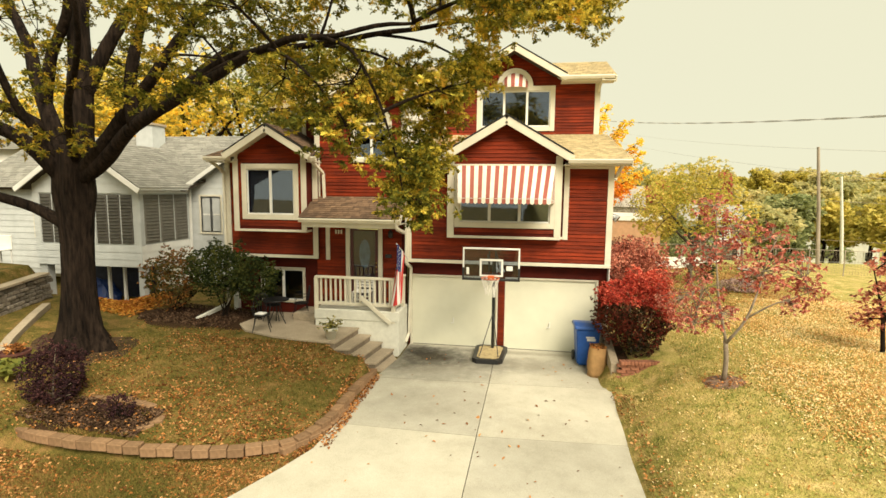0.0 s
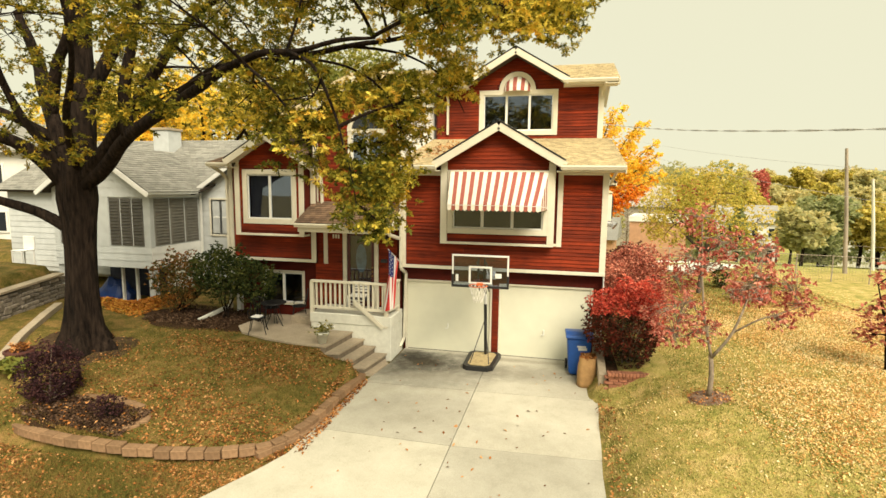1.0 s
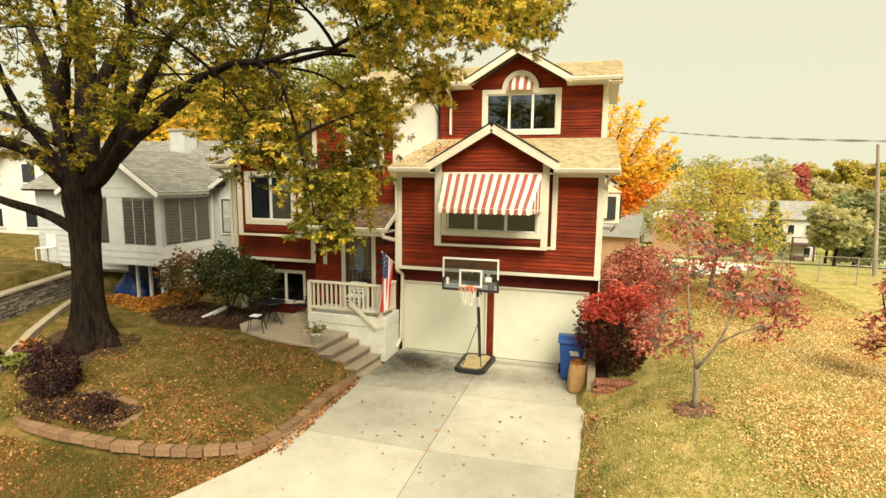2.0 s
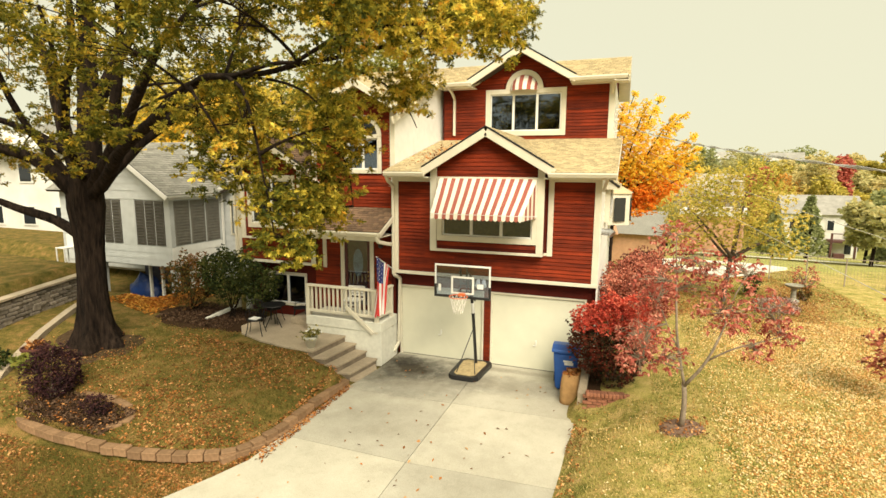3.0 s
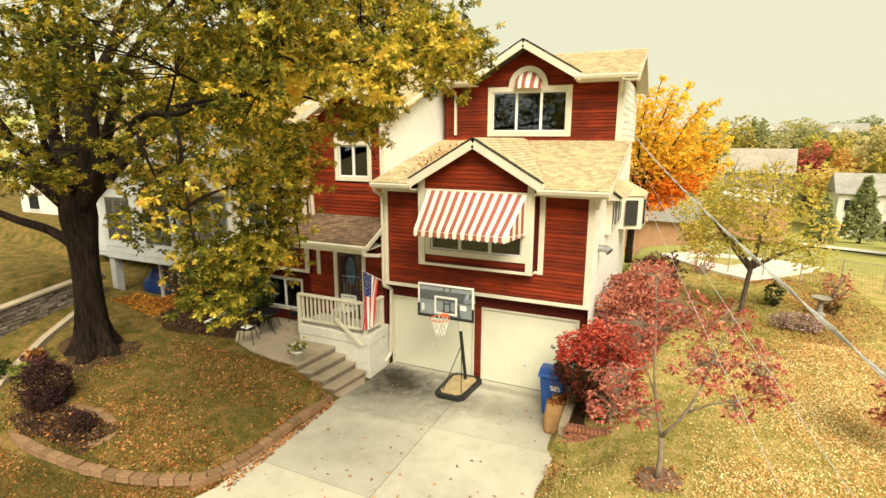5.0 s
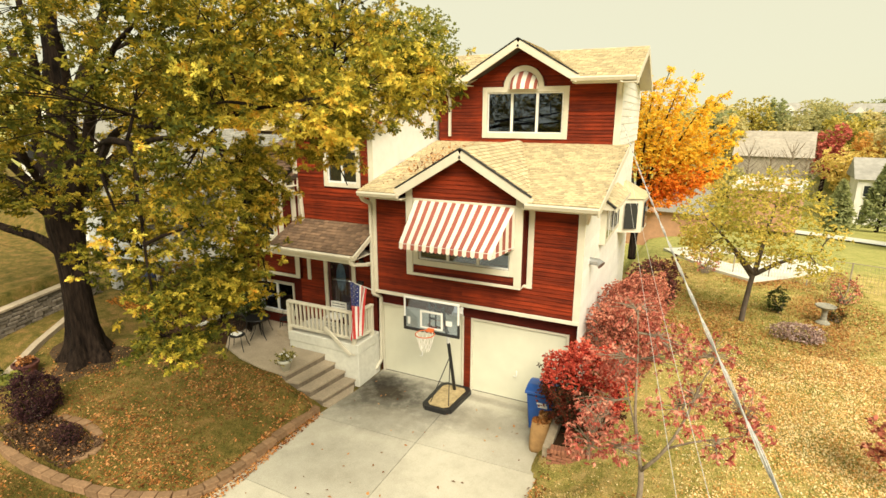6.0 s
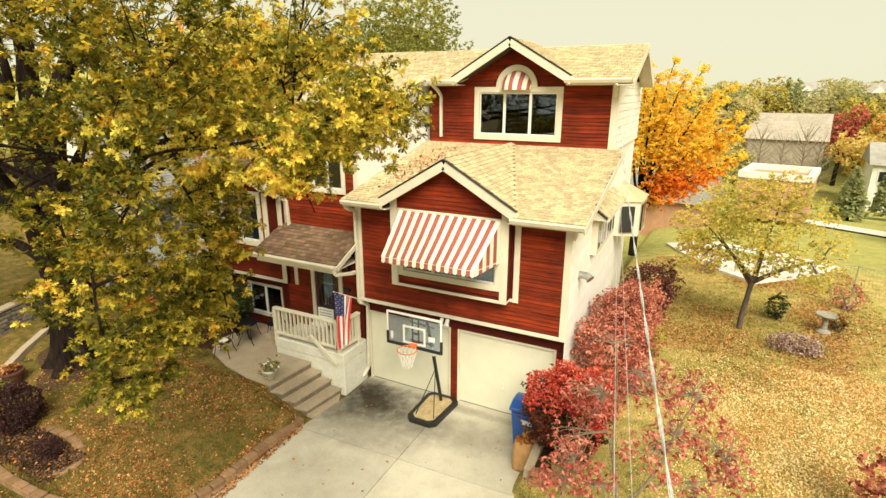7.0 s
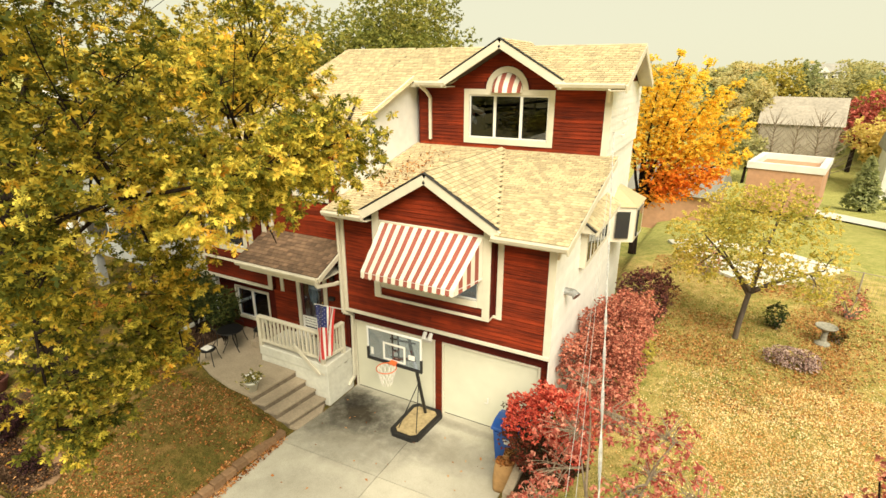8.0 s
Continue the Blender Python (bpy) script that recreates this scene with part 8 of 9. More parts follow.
for s in (-1, 1):
    e = -11.1 + s * 2.30
    sl = roof_slab("roof", [(-11.1, -0.15, 6.14), (-11.1, 4.85, 6.14), (e, 2.3, 6.14 - 2.30 * 0.665), (e, -0.15, 6.14 - 2.30 * 0.665)], 0.10, M_DECK, nb, "grey asphalt shingle roof")
    down = Vector((s, 0, -0.665)).normalized()
    L = 2.30 * math.hypot(1, 0.665)
    if s > 0:
        shingle_field(sl, (e + 0.02, -0.17, 6.14 - 2.32 * 0.665 + 0.005), (0, 1, 0), -down, [(0, 0), (2.45, 0), (5.0, L), (0, L)], M_GREYSHINGLE, 0.30, 0.14)
    stick("rake_board", (-11.1, -0.17, 6.03), (e, -0.17, 6.03 - 2.30 * 0.665), 0.04, 0.16, M_SASH, nb)
bar("gutter", NX1 + 0.18, NX1 + 0.30, -0.15, 2.3, 4.53, 4.64, M_SASH, nb, 0.01)
stick("downspout", (NX1 + 0.06, 2.70, 4.55), (NX1 + 0.06, 2.70, 1.2), 0.07, 0.09, M_SASH, nb, (0, 1, 0))
# side wing with a gable to the street
GX, GZ, GS = -7.2, 5.82, 0.638
bar("side_wing", -9.08, -6.2, 2.83, 9.0, 1.0, 4.62, M_NBWHITE, nb, 0)
NW = (-8.68, -7.88, 2.97, 4.30)
for a, b, c, d in ((-9.08, NW[0], 1.2, 4.62), (NW[1], -6.2, 1.2, 4.62), (NW[0], NW[1], 1.2, NW[2]), (NW[0], NW[1], NW[3], 4.62)):
    front_lap(nb, a, b, c, d, 2.82)
bm = bmesh.new()
prism(bm, [(-9.08, 4.6), (-6.2, 4.6), (-6.2, GZ - GS), (GX, GZ)], "y", 2.83, 5.0)
part("gable_wall", bm, M_NBWHITE, nb)
front_lap(nb, 0, 0, 4.62, 5.7, 2.82, width=lambda z: (max(-9.08, GX - (GZ - z) / GS), min(-6.2, GX + (GZ - z) / GS)))
for s, w_ in ((-1, 2.05), (1, 1.15)):
    roof_slab("roof", [(GX, 2.5, GZ + 0.10), (GX, 4.44, GZ + 0.10), (GX + s * w_, 4.44 - (1.5 if s < 0 else 0), GZ + 0.10 - w_ * GS), (GX + s * w_, 2.5, GZ + 0.10 - w_ * GS)], 0.1, M_GREYSHINGLE, nb)
    stick("rake_board", (GX, 2.48, GZ + 0.02), (GX + s * w_, 2.48, GZ + 0.02 - w_ * GS), 0.04, 0.15, M_SASH, nb)
bw2 = window_unit(nb, *NW, 2.82, 2, 0.07, 0.05, label="white double-hung window pair", back=0.02)
for x0 in (NW[0], NW[0] + 0.40):
    bar("meeting_rail", x0 + 0.05, x0 + 0.35, 2.82, 2.86, 3.60, 3.66, M_SASH, bw2)
    bar("pane_back", x0 + 0.05, x0 + 0.35, 2.862, 2.868, 3.02, 4.25, M_GLASS, bw2, 0)
on_main = lambda *xy: [(x, y, n_main(y)) for x, y in xy]
main_r = roof_slab("roof", on_main((-18.5, 2.2), (-8.9, 2.2), (GX, 4.44), (GX, 5.8), (-18.5, 5.8)), 0.1, M_DECK, nb, "grey asphalt shingle roof")
roof_slab("roof", on_main((GX, 4.44), (-6.2, 4.44), (-6.2, 5.8), (GX, 5.8)), 0.1, M_GREYSHINGLE, nb)
ma_ = math.atan(M_SLOPE)
mv = lambda y: (y - 2.17) / math.cos(ma_)
shingle_field(main_r, (-18.5, 2.17, n_main(2.17) + 0.003), (1, 0, 0), (0, math.cos(ma_), math.sin(ma_)), [(0, 0), (9.6, 0), (11.3, mv(4.44)), (11.3, mv(5.8)), (0, mv(5.8))], M_GREYSHINGLE, 0.30, 0.14)
roof_slab("roof", [(-18.5, 5.8, n_main(5.8)), (-6.2, 5.8, n_main(5.8)), (-6.2, 9.4, 4.57), (-18.5, 9.4, 4.57)], 0.1, M_GREYSHINGLE, nb)
bar("main_block", -18.2, -9.1, 3.0, 9.0, 1.0, 4.9, M_NBWHITE, nb, 0)
bar("left_block", -18.2, NX0 + 0.02, 2.6, 4.0, 1.2, 4.66, M_NBWHITE, nb, 0)
front_lap(nb, -18.2, NX0, 1.4, 4.66, 2.59)
nlw = window_unit(nb, -15.6, -14.5, 2.7, 4.0, 2.57, 2, 0.09, 0.05, label="white double-hung windows", back=0.02)
bar("pane_back", -15.55, -14.55, 2.580, 2.586, 2.75, 3.95, M_GLASS, nlw, 0)
chim = bar("chimney", -12.70, -11.95, 4.6, 5.4, 5.6, 7.15, M_NBWHITE, nb, 0.01, "white painted chimney")
bar("chimney_cap", -12.75, -11.90, 4.55, 5.45, 7.15, 7.25, M_CONC2, chim)

tarp = thing("tarpaulin", "blue tarpaulin bundled under the neighbour's house", "tarpaulin", at=(-11.8, 1.3, 0.4))
bm = bmesh.new()
bmesh.ops.create_icosphere(bm, subdivisions=3, radius=1.0)
for v in bm.verts:
    n_ = noise.noise(v.co * 2.3)
    v.co = Vector((-11.8 + v.co.x * 0.75 * (1 + 0.25 * n_), 1.3 + v.co.y * 0.45, ground_z(-11.8, 1.3) + 0.05 + max(-0.1, v.co.z * 0.80 * (1 + 0.3 * n_))))
part("sheet", bm, surface("blue_tarpaulin", (0.006, 0.035, 0.17), 0.5, grain=(5, 0.3), bump=0.6, bump_scale=6), tarp)

# stone terrace wall with rough courses
terrace = thing("stone_wall", "rough-coursed limestone terrace wall on the neighbour's drive", "wall", at=(-10.2, -4, 0.8))
A_, B_ = Vector((-9.45, -6.8, 0)), Vector((-11.0, -1.55, 0))
dirv = (B_ - A_).normalized()
nrm = Vector((-dirv.y, dirv.x, 0))
nrm = nrm if nrm.x > 0 else -nrm
wl = (B_ - A_).length
ST = [block_mesh("stone", w_, 0.22, h_, 0.02, M_STONE) for w_, h_ in ((0.22, 0.10), (0.34, 0.10), (0.46, 0.11), (0.30, 0.16), (0.20, 0.20))]
DIM = ((0.22, 0.10), (0.34, 0.10), (0.46, 0.11), (0.30, 0.16), (0.20, 0.20))
zrow = 0.0
while zrow < 1.06:
    u = -RNG.random() * 0.2
    while u < wl:
        k = RNG.choice((0, 1, 1, 2, 2, 3)) if zrow < 0.95 else RNG.choice((1, 2))
        w_, h_ = DIM[k]
        c = A_ + dirv * (u + w_ / 2) + nrm * RNG.uniform(-0.02, 0.03)
        gz = 0.62 + 0.22 * (u / wl)
        ob = attach(new("stone", ST[k]), terrace)
        m = Matrix.Rotation(math.atan2(dirv.y, dirv.x) + RNG.uniform(-0.05, 0.05), 4, "Z") @ Matrix.Rotation(RNG.uniform(-0.03, 0.03), 4, "Y")
        m.translation = (c.x, c.y, gz + zrow)
        ob.matrix_basis = m
        u += w_ + 0.012
    zrow += 0.112
stick("mortar_core", A_ + Vector((0, 0, 1.15)) - nrm * 0.05, B_ + Vector((0, 0, 1.3)) - nrm * 0.05, 0.16, 1.15, M_MORTAR, terrace)
for k in range(9):
    p0, p1 = A_ + dirv * (wl * k / 9 + 0.01), A_ + dirv * (wl * (k + 1) / 9 - 0.01)
    stick("cap_stone", p0 + Vector((0, 0, 1.80 + 0.22 * k / 9)), p1 + Vector((0, 0, 1.80 + 0.22 * (k + 1) / 9)), 0.32, 0.07, M_CONC2, terrace)
curb = thing("kerb", "pale concrete kerb along the neighbour's drive", "kerb", at=(-8.8, -4.6, 0.9), kind="structure")
ck = [(-7.1, -7.4), (-7.75, -6.2), (-8.7, -4.7), (-9.45, -3.4), (-10.0, -2.5)]
for (x0, y0), (x1, y1) in zip(ck, ck[1:]):
    stick("kerb_stone", (x0, y0, ground_z(x0, y0) + 0.04), (x1, y1, ground_z(x1, y1) + 0.04), 0.20, 0.22, M_CONC2, curb)
nb_drive = thing("neighbour_drive", "narrow concrete drive beside the stone wall", "driveway", kind="structure")
bm = bmesh.new()
dl = [(-7.2, -7.5), (-8.8, -4.75), (-10.05, -2.5), (-10.75, -2.2), (-10.2, -4.4), (-9.35, -7.2)]
top = [bm.verts.new((x, y, ground_z(-8.6, y) - 0.02)) for x, y in dl]
bot = [bm.verts.new((x, y, ground_z(-8.6, y) - 0.3)) for x, y in dl]
bm.faces.new(top)
for i in range(len(dl)):
    bm.faces.new((top[i], bot[i], bot[(i + 1) % len(dl)], top[(i + 1) % len(dl)]))
bmesh.ops.recalc_face_normals(bm, faces=bm.faces)
part("slab", bm, M_CONC2, nb_drive)
tub = thing("planter_tub", "dark terracotta tub with withered plant", "plant pot", at=(-7.75, -5.45, 0.85))
bm = bmesh.new()
lathe(bm, [(0.20, 0.0), (0.29, 0.30), (0.31, 0.31), (0.31, 0.36), (0.27, 0.36), (0.26, 0.31), (0.02, 0.30)], 22, (-7.75, -5.45, ground_z(-7.75, -5.45)))
part("tub", bm, surface("dark_clay", (0.11, 0.035, 0.025), 0.8), tub)
leaf_cloud("withered_plant", in_blob((-7.75, -5.45, ground_z(-7.75, -5.45) + 0.42), (0.22, 0.22, 0.1), 40), 6, 0.08, LONG_LEAF, L_LITTER, tub)
lawn_chair = thing("lawn_chair", "white plastic garden chair on the neighbour's terrace", "chair", at=(-14.6, 0.2, 2.1))
bm = bmesh.new()
gz = 2.02
box(bm, -14.85, -14.35, -0.05, 0.45, gz + 0.38, gz + 0.42, 0.01)
box(bm, -14.85, -14.35, 0.42, 0.47, gz + 0.42, gz + 0.9, 0.01)
part("seat", bm, M_SASH, lawn_chair)
for sx in (-14.82, -14.38):
    for sy in (-0.02, 0.42):
        bar("leg", sx - 0.02, sx + 0.02, sy - 0.02, sy + 0.02, gz - 0.3, gz + 0.38, M_SASH, lawn_chair)

# ---- birdbath and yard fence ----
bath = thing("birdbath", "weathered grey birdbath on a pedestal", "birdbath", at=(11.95, 6.9, 1.0))
bz = ground_z(11.95, 6.9)
bm = bmesh.new()
M_BATH = surface("weathered_cast_stone", (0.27, 0.26, 0.21), 0.9, grain=(14, 0.3), blotch=(4, 0.25), bump=0.5, bump_scale=40)
lathe(bm, [(0.20, 0.0), (0.20, 0.05), (0.09, 0.14), (0.075, 0.40), (0.11, 0.50)], 18, (11.95, 6.9, bz))
part("pedestal", bm, M_BATH, bath)
bm = bmesh.new()
lathe(bm, [(0.10, 0.49), (0.24, 0.55), (0.29, 0.60), (0.28, 0.62), (0.22, 0.58), (0.02, 0.56)], 22, (11.95, 6.9, bz))
part("bowl", bm, M_BATH, bath)
fence = thing("yard_fence", "rusty chain-link fence behind the side yard", "fence", at=(12, 11, 0.9))
for k in range(9):
    x, y = 8.5 + k * 1.25, 12.6 - k * 0.35
    gz = ground_z(x, y)
    bm = bmesh.new()
    tube(bm, [(x, y, gz - 0.1), (x, y, gz + 1.15)], 0.025, 6)
    part("post", bm, M_GALV, fence)
    if k < 8:
        x2, y2 = x + 1.25, y - 0.35
        bm = bmesh.new()
        tube(bm, [(x, y, gz + 1.12), (x2, y2, ground_z(x2, y2) + 1.12)], 0.014, 5)
        part("rail", bm, M_GALV, fence)
        bm = bmesh.new()
        for j in range(12):
            for sg in (0, 1):
                f0, f1 = j / 12, (j + 1) / 12
                za, zb = (0.08, 1.1) if sg else (1.1, 0.08)
                tube(bm, [(x + 1.25 * f0, y - 0.35 * f0, gz + za), (x + 1.25 * f1, y - 0.35 * f1, gz + zb)], 0.003, 3, False)
        part("mesh_panel", bm, M_GALV, fence)
back_drive = thing("back_drive", "pale concrete parking pad behind the yard", "driveway", kind="structure")
bm = bmesh.new()
bd = [(6.8, 17.6), (7.4, 15.4), (9.0, 12.4), (10.4, 11.0), (11.8, 12.4), (13.8, 15.0), (12.2, 16.6), (9.0, 19.0)]
bm.faces.new([bm.verts.new((x, y, ground_z(x, y) + 0.12)) for x, y in bd])
bm.normal_update()
bmesh.ops.solidify(bm, geom=bm.faces, thickness=0.25)
part("slab", bm, M_STUCCO, back_drive)
lane = thing("back_lane", "narrow pale concrete lane across the valley", "road", kind="structure")
bm = bmesh.new()
ln = [(13.0, 44.0), (17.5, 36.5), (24.0, 27.0), (34.0, 15.0)]
for (x0, y0), (x1, y1) in zip(ln, ln[1:]):
    d = Vector((y1 - y0, x0 - x1)).normalized() * 1.6
    q = [(x0 - d.x, y0 - d.y), (x1 - d.x, y1 - d.y), (x1 + d.x, y1 + d.y), (x0 + d.x, y0 + d.y)]
    bm.faces.new([bm.verts.new((x, y, ground_z(x, y) + 0.12)) for x, y in q])
part("paving", bm, M_STUCCO, lane)

# ---- service cable, poles and wires ----
cable = thing("service_cable", "thick twisted service cable from the house to the street", "cable", at=(5.8, 4.6, 6.8))
bm = bmesh.new()
c0, c1 = Vector((5.72, 4.52, 7.17)), Vector((10.22, -20.03, 5.0))
pts = []
for i in range(31):
    f = i / 30
    pts.append(c0 + (c1 - c0) * f + Vector((0, 0, -0.45 * 4 * f * (1 - f))))
tube(bm, pts, 0.006, 8)
part("conductor", bm, M_CABLE, cable)
for ph in (0, 180):
    bm = bmesh.new()
    tw = []
    for i in range(241):
        f = i / 240
        a = f * 110 + radians(ph)
        tw.append(c0 + (c1 - c0) * f + Vector((0.012 * math.cos(a), 0, -0.45 * 4 * f * (1 - f) + 0.012 * math.sin(a))))
    tube(bm, tw, 0.004, 5)
    part("strand", bm, M_CABLE, cable)


for k, (dx, dz) in enumerate(((-0.35, -0.20), (-0.62, -0.32))):
    sw = thing("service_wire", "thin black telephone wire beside the service cable", "wire", "service wires", at=(5.8, 4.8, 6.7))
    bm = bmesh.new()
    tube(bm, [c0 + Vector((0, 0.2 * k, -0.3 - 0.25 * k)) + (c1 + Vector((dx, 0, dz)) - c0) * (i / 24) + Vector((0, 0, -0.5 * 4 * (i / 24) * (1 - i / 24))) for i in range(25)], 0.0024, 5)
    part("strand", bm, M_CABLE, sw)


def pole(x, y, z0, z1, r, label, mat, arm=True, lean=0.0):
    p = thing("utility_pole", label, "utility pole", "utility poles", at=(x, y, z0))
    bm = bmesh.new()
    tube(bm, [(x, y, z0), (x + lean * 0.5 + 0.03, y, (z0 + z1) / 2), (x + lean, y, z1)], [r, r * 0.85, r * 0.65], 10)
    part("shaft", bm, mat, p)
    if arm:
        bm = bmesh.new()
        beam(bm, (x - 0.8, y, z1 - 0.7), (x + 0.8, y, z1 - 0.65), 0.1, 0.12)
        part("crossarm", bm, mat, p)
    return p


pole(18.2, 14.0, ground_z(18.2, 14) - 0.3, 6.95, 0.10, "weathered wooden utility pole", M_GALV, False, -0.50)
pole(20.4, 16.0, ground_z(20.4, 16) - 0.3, 5.55, 0.09, "pale slender metal pole", M_STUCCO, False, -0.45)
pole(21.6, 77.0, ground_z(21.6, 77) - 0.3, 1.5, 0.2, "distant wooden pole in the valley", M_GALV)
for k, (a, b, sag) in enumerate((((17.9, 14, 4.3), (60, 10, 5.2), 0.8), ((18.0, 14, 2.3), (70, 14, 2.0), 0.4), ((19.98, 16, 5.3), (46, -2, 9.5), 0.5), ((21.6, 77, 1.3), (70, 66, 3), 0.8), ((21.6, 77, 1.3), (-10, 84, 3), 0.8))):
    w = thing("overhead_wire", "thin overhead wire between poles", "wire", "overhead wires", at=a)
    bm = bmesh.new()
    A1, B1 = Vector(a), Vector(b)
    tube(bm, [A1 + (B1 - A1) * (i / 16) + Vector((0, 0, -sag * 4 * (i / 16) * (1 - i / 16))) for i in range(17)], 0.007 if k < 3 else 0.02, 5)
    part("strand", bm, M_GALV, w)

# ---- far houses across the valley ----
M_FARWHITE = surface("far_white_paint", (0.70, 0.69, 0.64), 0.7, grain=(1, 0.05), bump=0)
M_FARROOF = surface("grey_far_roof", (0.30, 0.29, 0.26), 0.9, grain=(2, 0.15), bump=0)
M_FARBRICK = surface("far_orange_brick", (0.46, 0.26, 0.15), 0.85, grain=(3, 0.15), blotch=(0.4, 0.15), bump=0)


def far_house(label, x, y, w, d, h, roof_h, wall, roof_mat, storeys=2, turn=0, z=None, n=4, dormer=True):
    z = ground_z(x, y) - 0.3 if z is None else z
    ho = thing("far_house", label, "house", "houses across the valley")
    bm = bmesh.new()
    box(bm, -w / 2, w / 2, 0, d, 0, h)
    part("wall", bm, wall, ho)
    if roof_h > 0:
        bm = bmesh.new()
        prism(bm, [(-0.4, h), (d + 0.4, h), (d / 2, h + roof_h)], "x", -w / 2 - 0.4, w / 2 + 0.4)
        part("roof", bm, roof_mat, ho)
    if roof_h > 0 and dormer:
        bm = bmesh.new()
        prism(bm, [(-w * 0.32, h - 0.05), (-w * 0.02, h - 0.05), (-w * 0.17, h + roof_h * 0.62)], "y", -0.9, d / 2)
        part("gable_roof", bm, wall, ho)
    if roof_h <= 0:
        bm = bmesh.new()
        for p in ((-w / 2 - .1, w / 2 + .1, -.1, .35), (-w / 2 - .1, w / 2 + .1, d - .35, d + .1), (-w / 2 - .1, -w / 2 + .35, .35, d - .35), (w / 2 - .35, w / 2 + .1, .35, d - .35)):
            box(bm, p[0], p[1], p[2], p[3], h, h + 0.45)
        part("parapet", bm, M_FARWHITE, ho)
    for s in range(storeys):
        for i in range(n):
            cx = -w / 2 + w * (i + 0.5) / n
            cz = h * (s + 0.30) / storeys
            wi = bar("window", cx - w / n * 0.22, cx + w / n * 0.22, -0.06, 0.02, cz, cz + h / storeys * 0.48, M_SASH, ho, 0)
            bar("pane", cx - w / n * 0.17, cx + w / n * 0.17, -0.075, -0.05, cz + 0.1, cz + h / storeys * 0.48 - 0.1, M_GLASS, wi, 0)
    ho.matrix_basis = pose(x, y, z, 0, 0, turn)
    return ho


deck_house = far_house("white two-storey house with grey roof across the valley", 28.6, 60, 7.6, 7.0, 5.6, 2.2, M_FARWHITE, M_FARROOF, 2, -6)
M_DECKWOOD = surface("dark_deck_stain", (0.10, 0.040, 0.032), 0.8, grain=(6, 0.3))
for name_, x0, x1, y0, y1, z0, z1 in (("deck", 0.6, 3.2, -2.4, -0.1, 2.5, 2.7), ("deck_rail", 0.6, 3.2, -2.4, -2.3, 3.5, 3.6), ("deck_post", 0.65, 0.85, -2.35, -2.15, -0.2, 3.5), ("deck_post", 2.95, 3.15, -2.35, -2.15, -0.2, 3.5), ("deck_stair", 0.9, 1.9, -3.4, -2.45, 0.0, 1.3)):
    bm = bmesh.new()
    box(bm, x0, x1, y0, y1, z0, z1)
    part(name_, bm, M_DECKWOOD, deck_house)
bm = bmesh.new()
prism(bm, [(-2.9, 2.2)] + [(-2.0 + 0.9 * math.cos(a), 4.1 + 0.9 * math.sin(a)) for a in (math.pi, 2.36, 1.571, 0.785, 0.0)] + [(-1.1, 2.2)], "y", -0.14, -0.08)
part("arched_window", bm, M_GLASS, deck_house, "tall arched window")
far_house("flat-roofed orange brick outbuilding with pale parapet", 12.9, 33.5, 4.6, 6.0, 3.0, 0, M_FARBRICK, M_FARWHITE, 1, -12, -1.0, 0)
far_house("grey-brown weathered barn-like building", 17.8, 74, 9.0, 9.0, 6.6, 3.4, surface("weathered_grey_boards", (0.34, 0.30, 0.235), 0.9, grain=(4, 0.25), stretch=(4, 1, 0.3)), surface("weathered_wood_roof", (0.35, 0.315, 0.26), 0.9, grain=(3, 0.2)), 2, -8, -4.6, 0, False)
far_house("white house on the far hillside", 25.3, 115, 5.6, 7, 5.2, 1.6, M_FARWHITE, M_FARROOF, 2, 5, 3.4)
far_house("white hillside house with dark roof", 19.6, 112, 5.5, 7, 4.6, 1.6, M_FARWHITE, M_FARROOF, 2, -10, 2.4)
far_house("pale hillside house among trees", 37.0, 115, 7, 7, 5.0, 1.8, M_FARWHITE, M_FARROOF, 2, -14, 3.2)
far_house("white house beyond the lower yards", 42.0, 56, 8, 7, 5.2, 2.2, M_FARWHITE, M_GREYSHINGLE, 2, -24)
far_house("white house down the side street", -26.0, 7.0, 9, 8, 5.0, 2.0, M_FARWHITE, M_GREYSHINGLE, 2, 10, 1.4)
far_house("brick house behind the orange maple", 6.0, 27.0, 5, 5, 3.0, 1.6, M_FARBRICK, M_GREYSHINGLE, 1, -10, -2.0, 0)


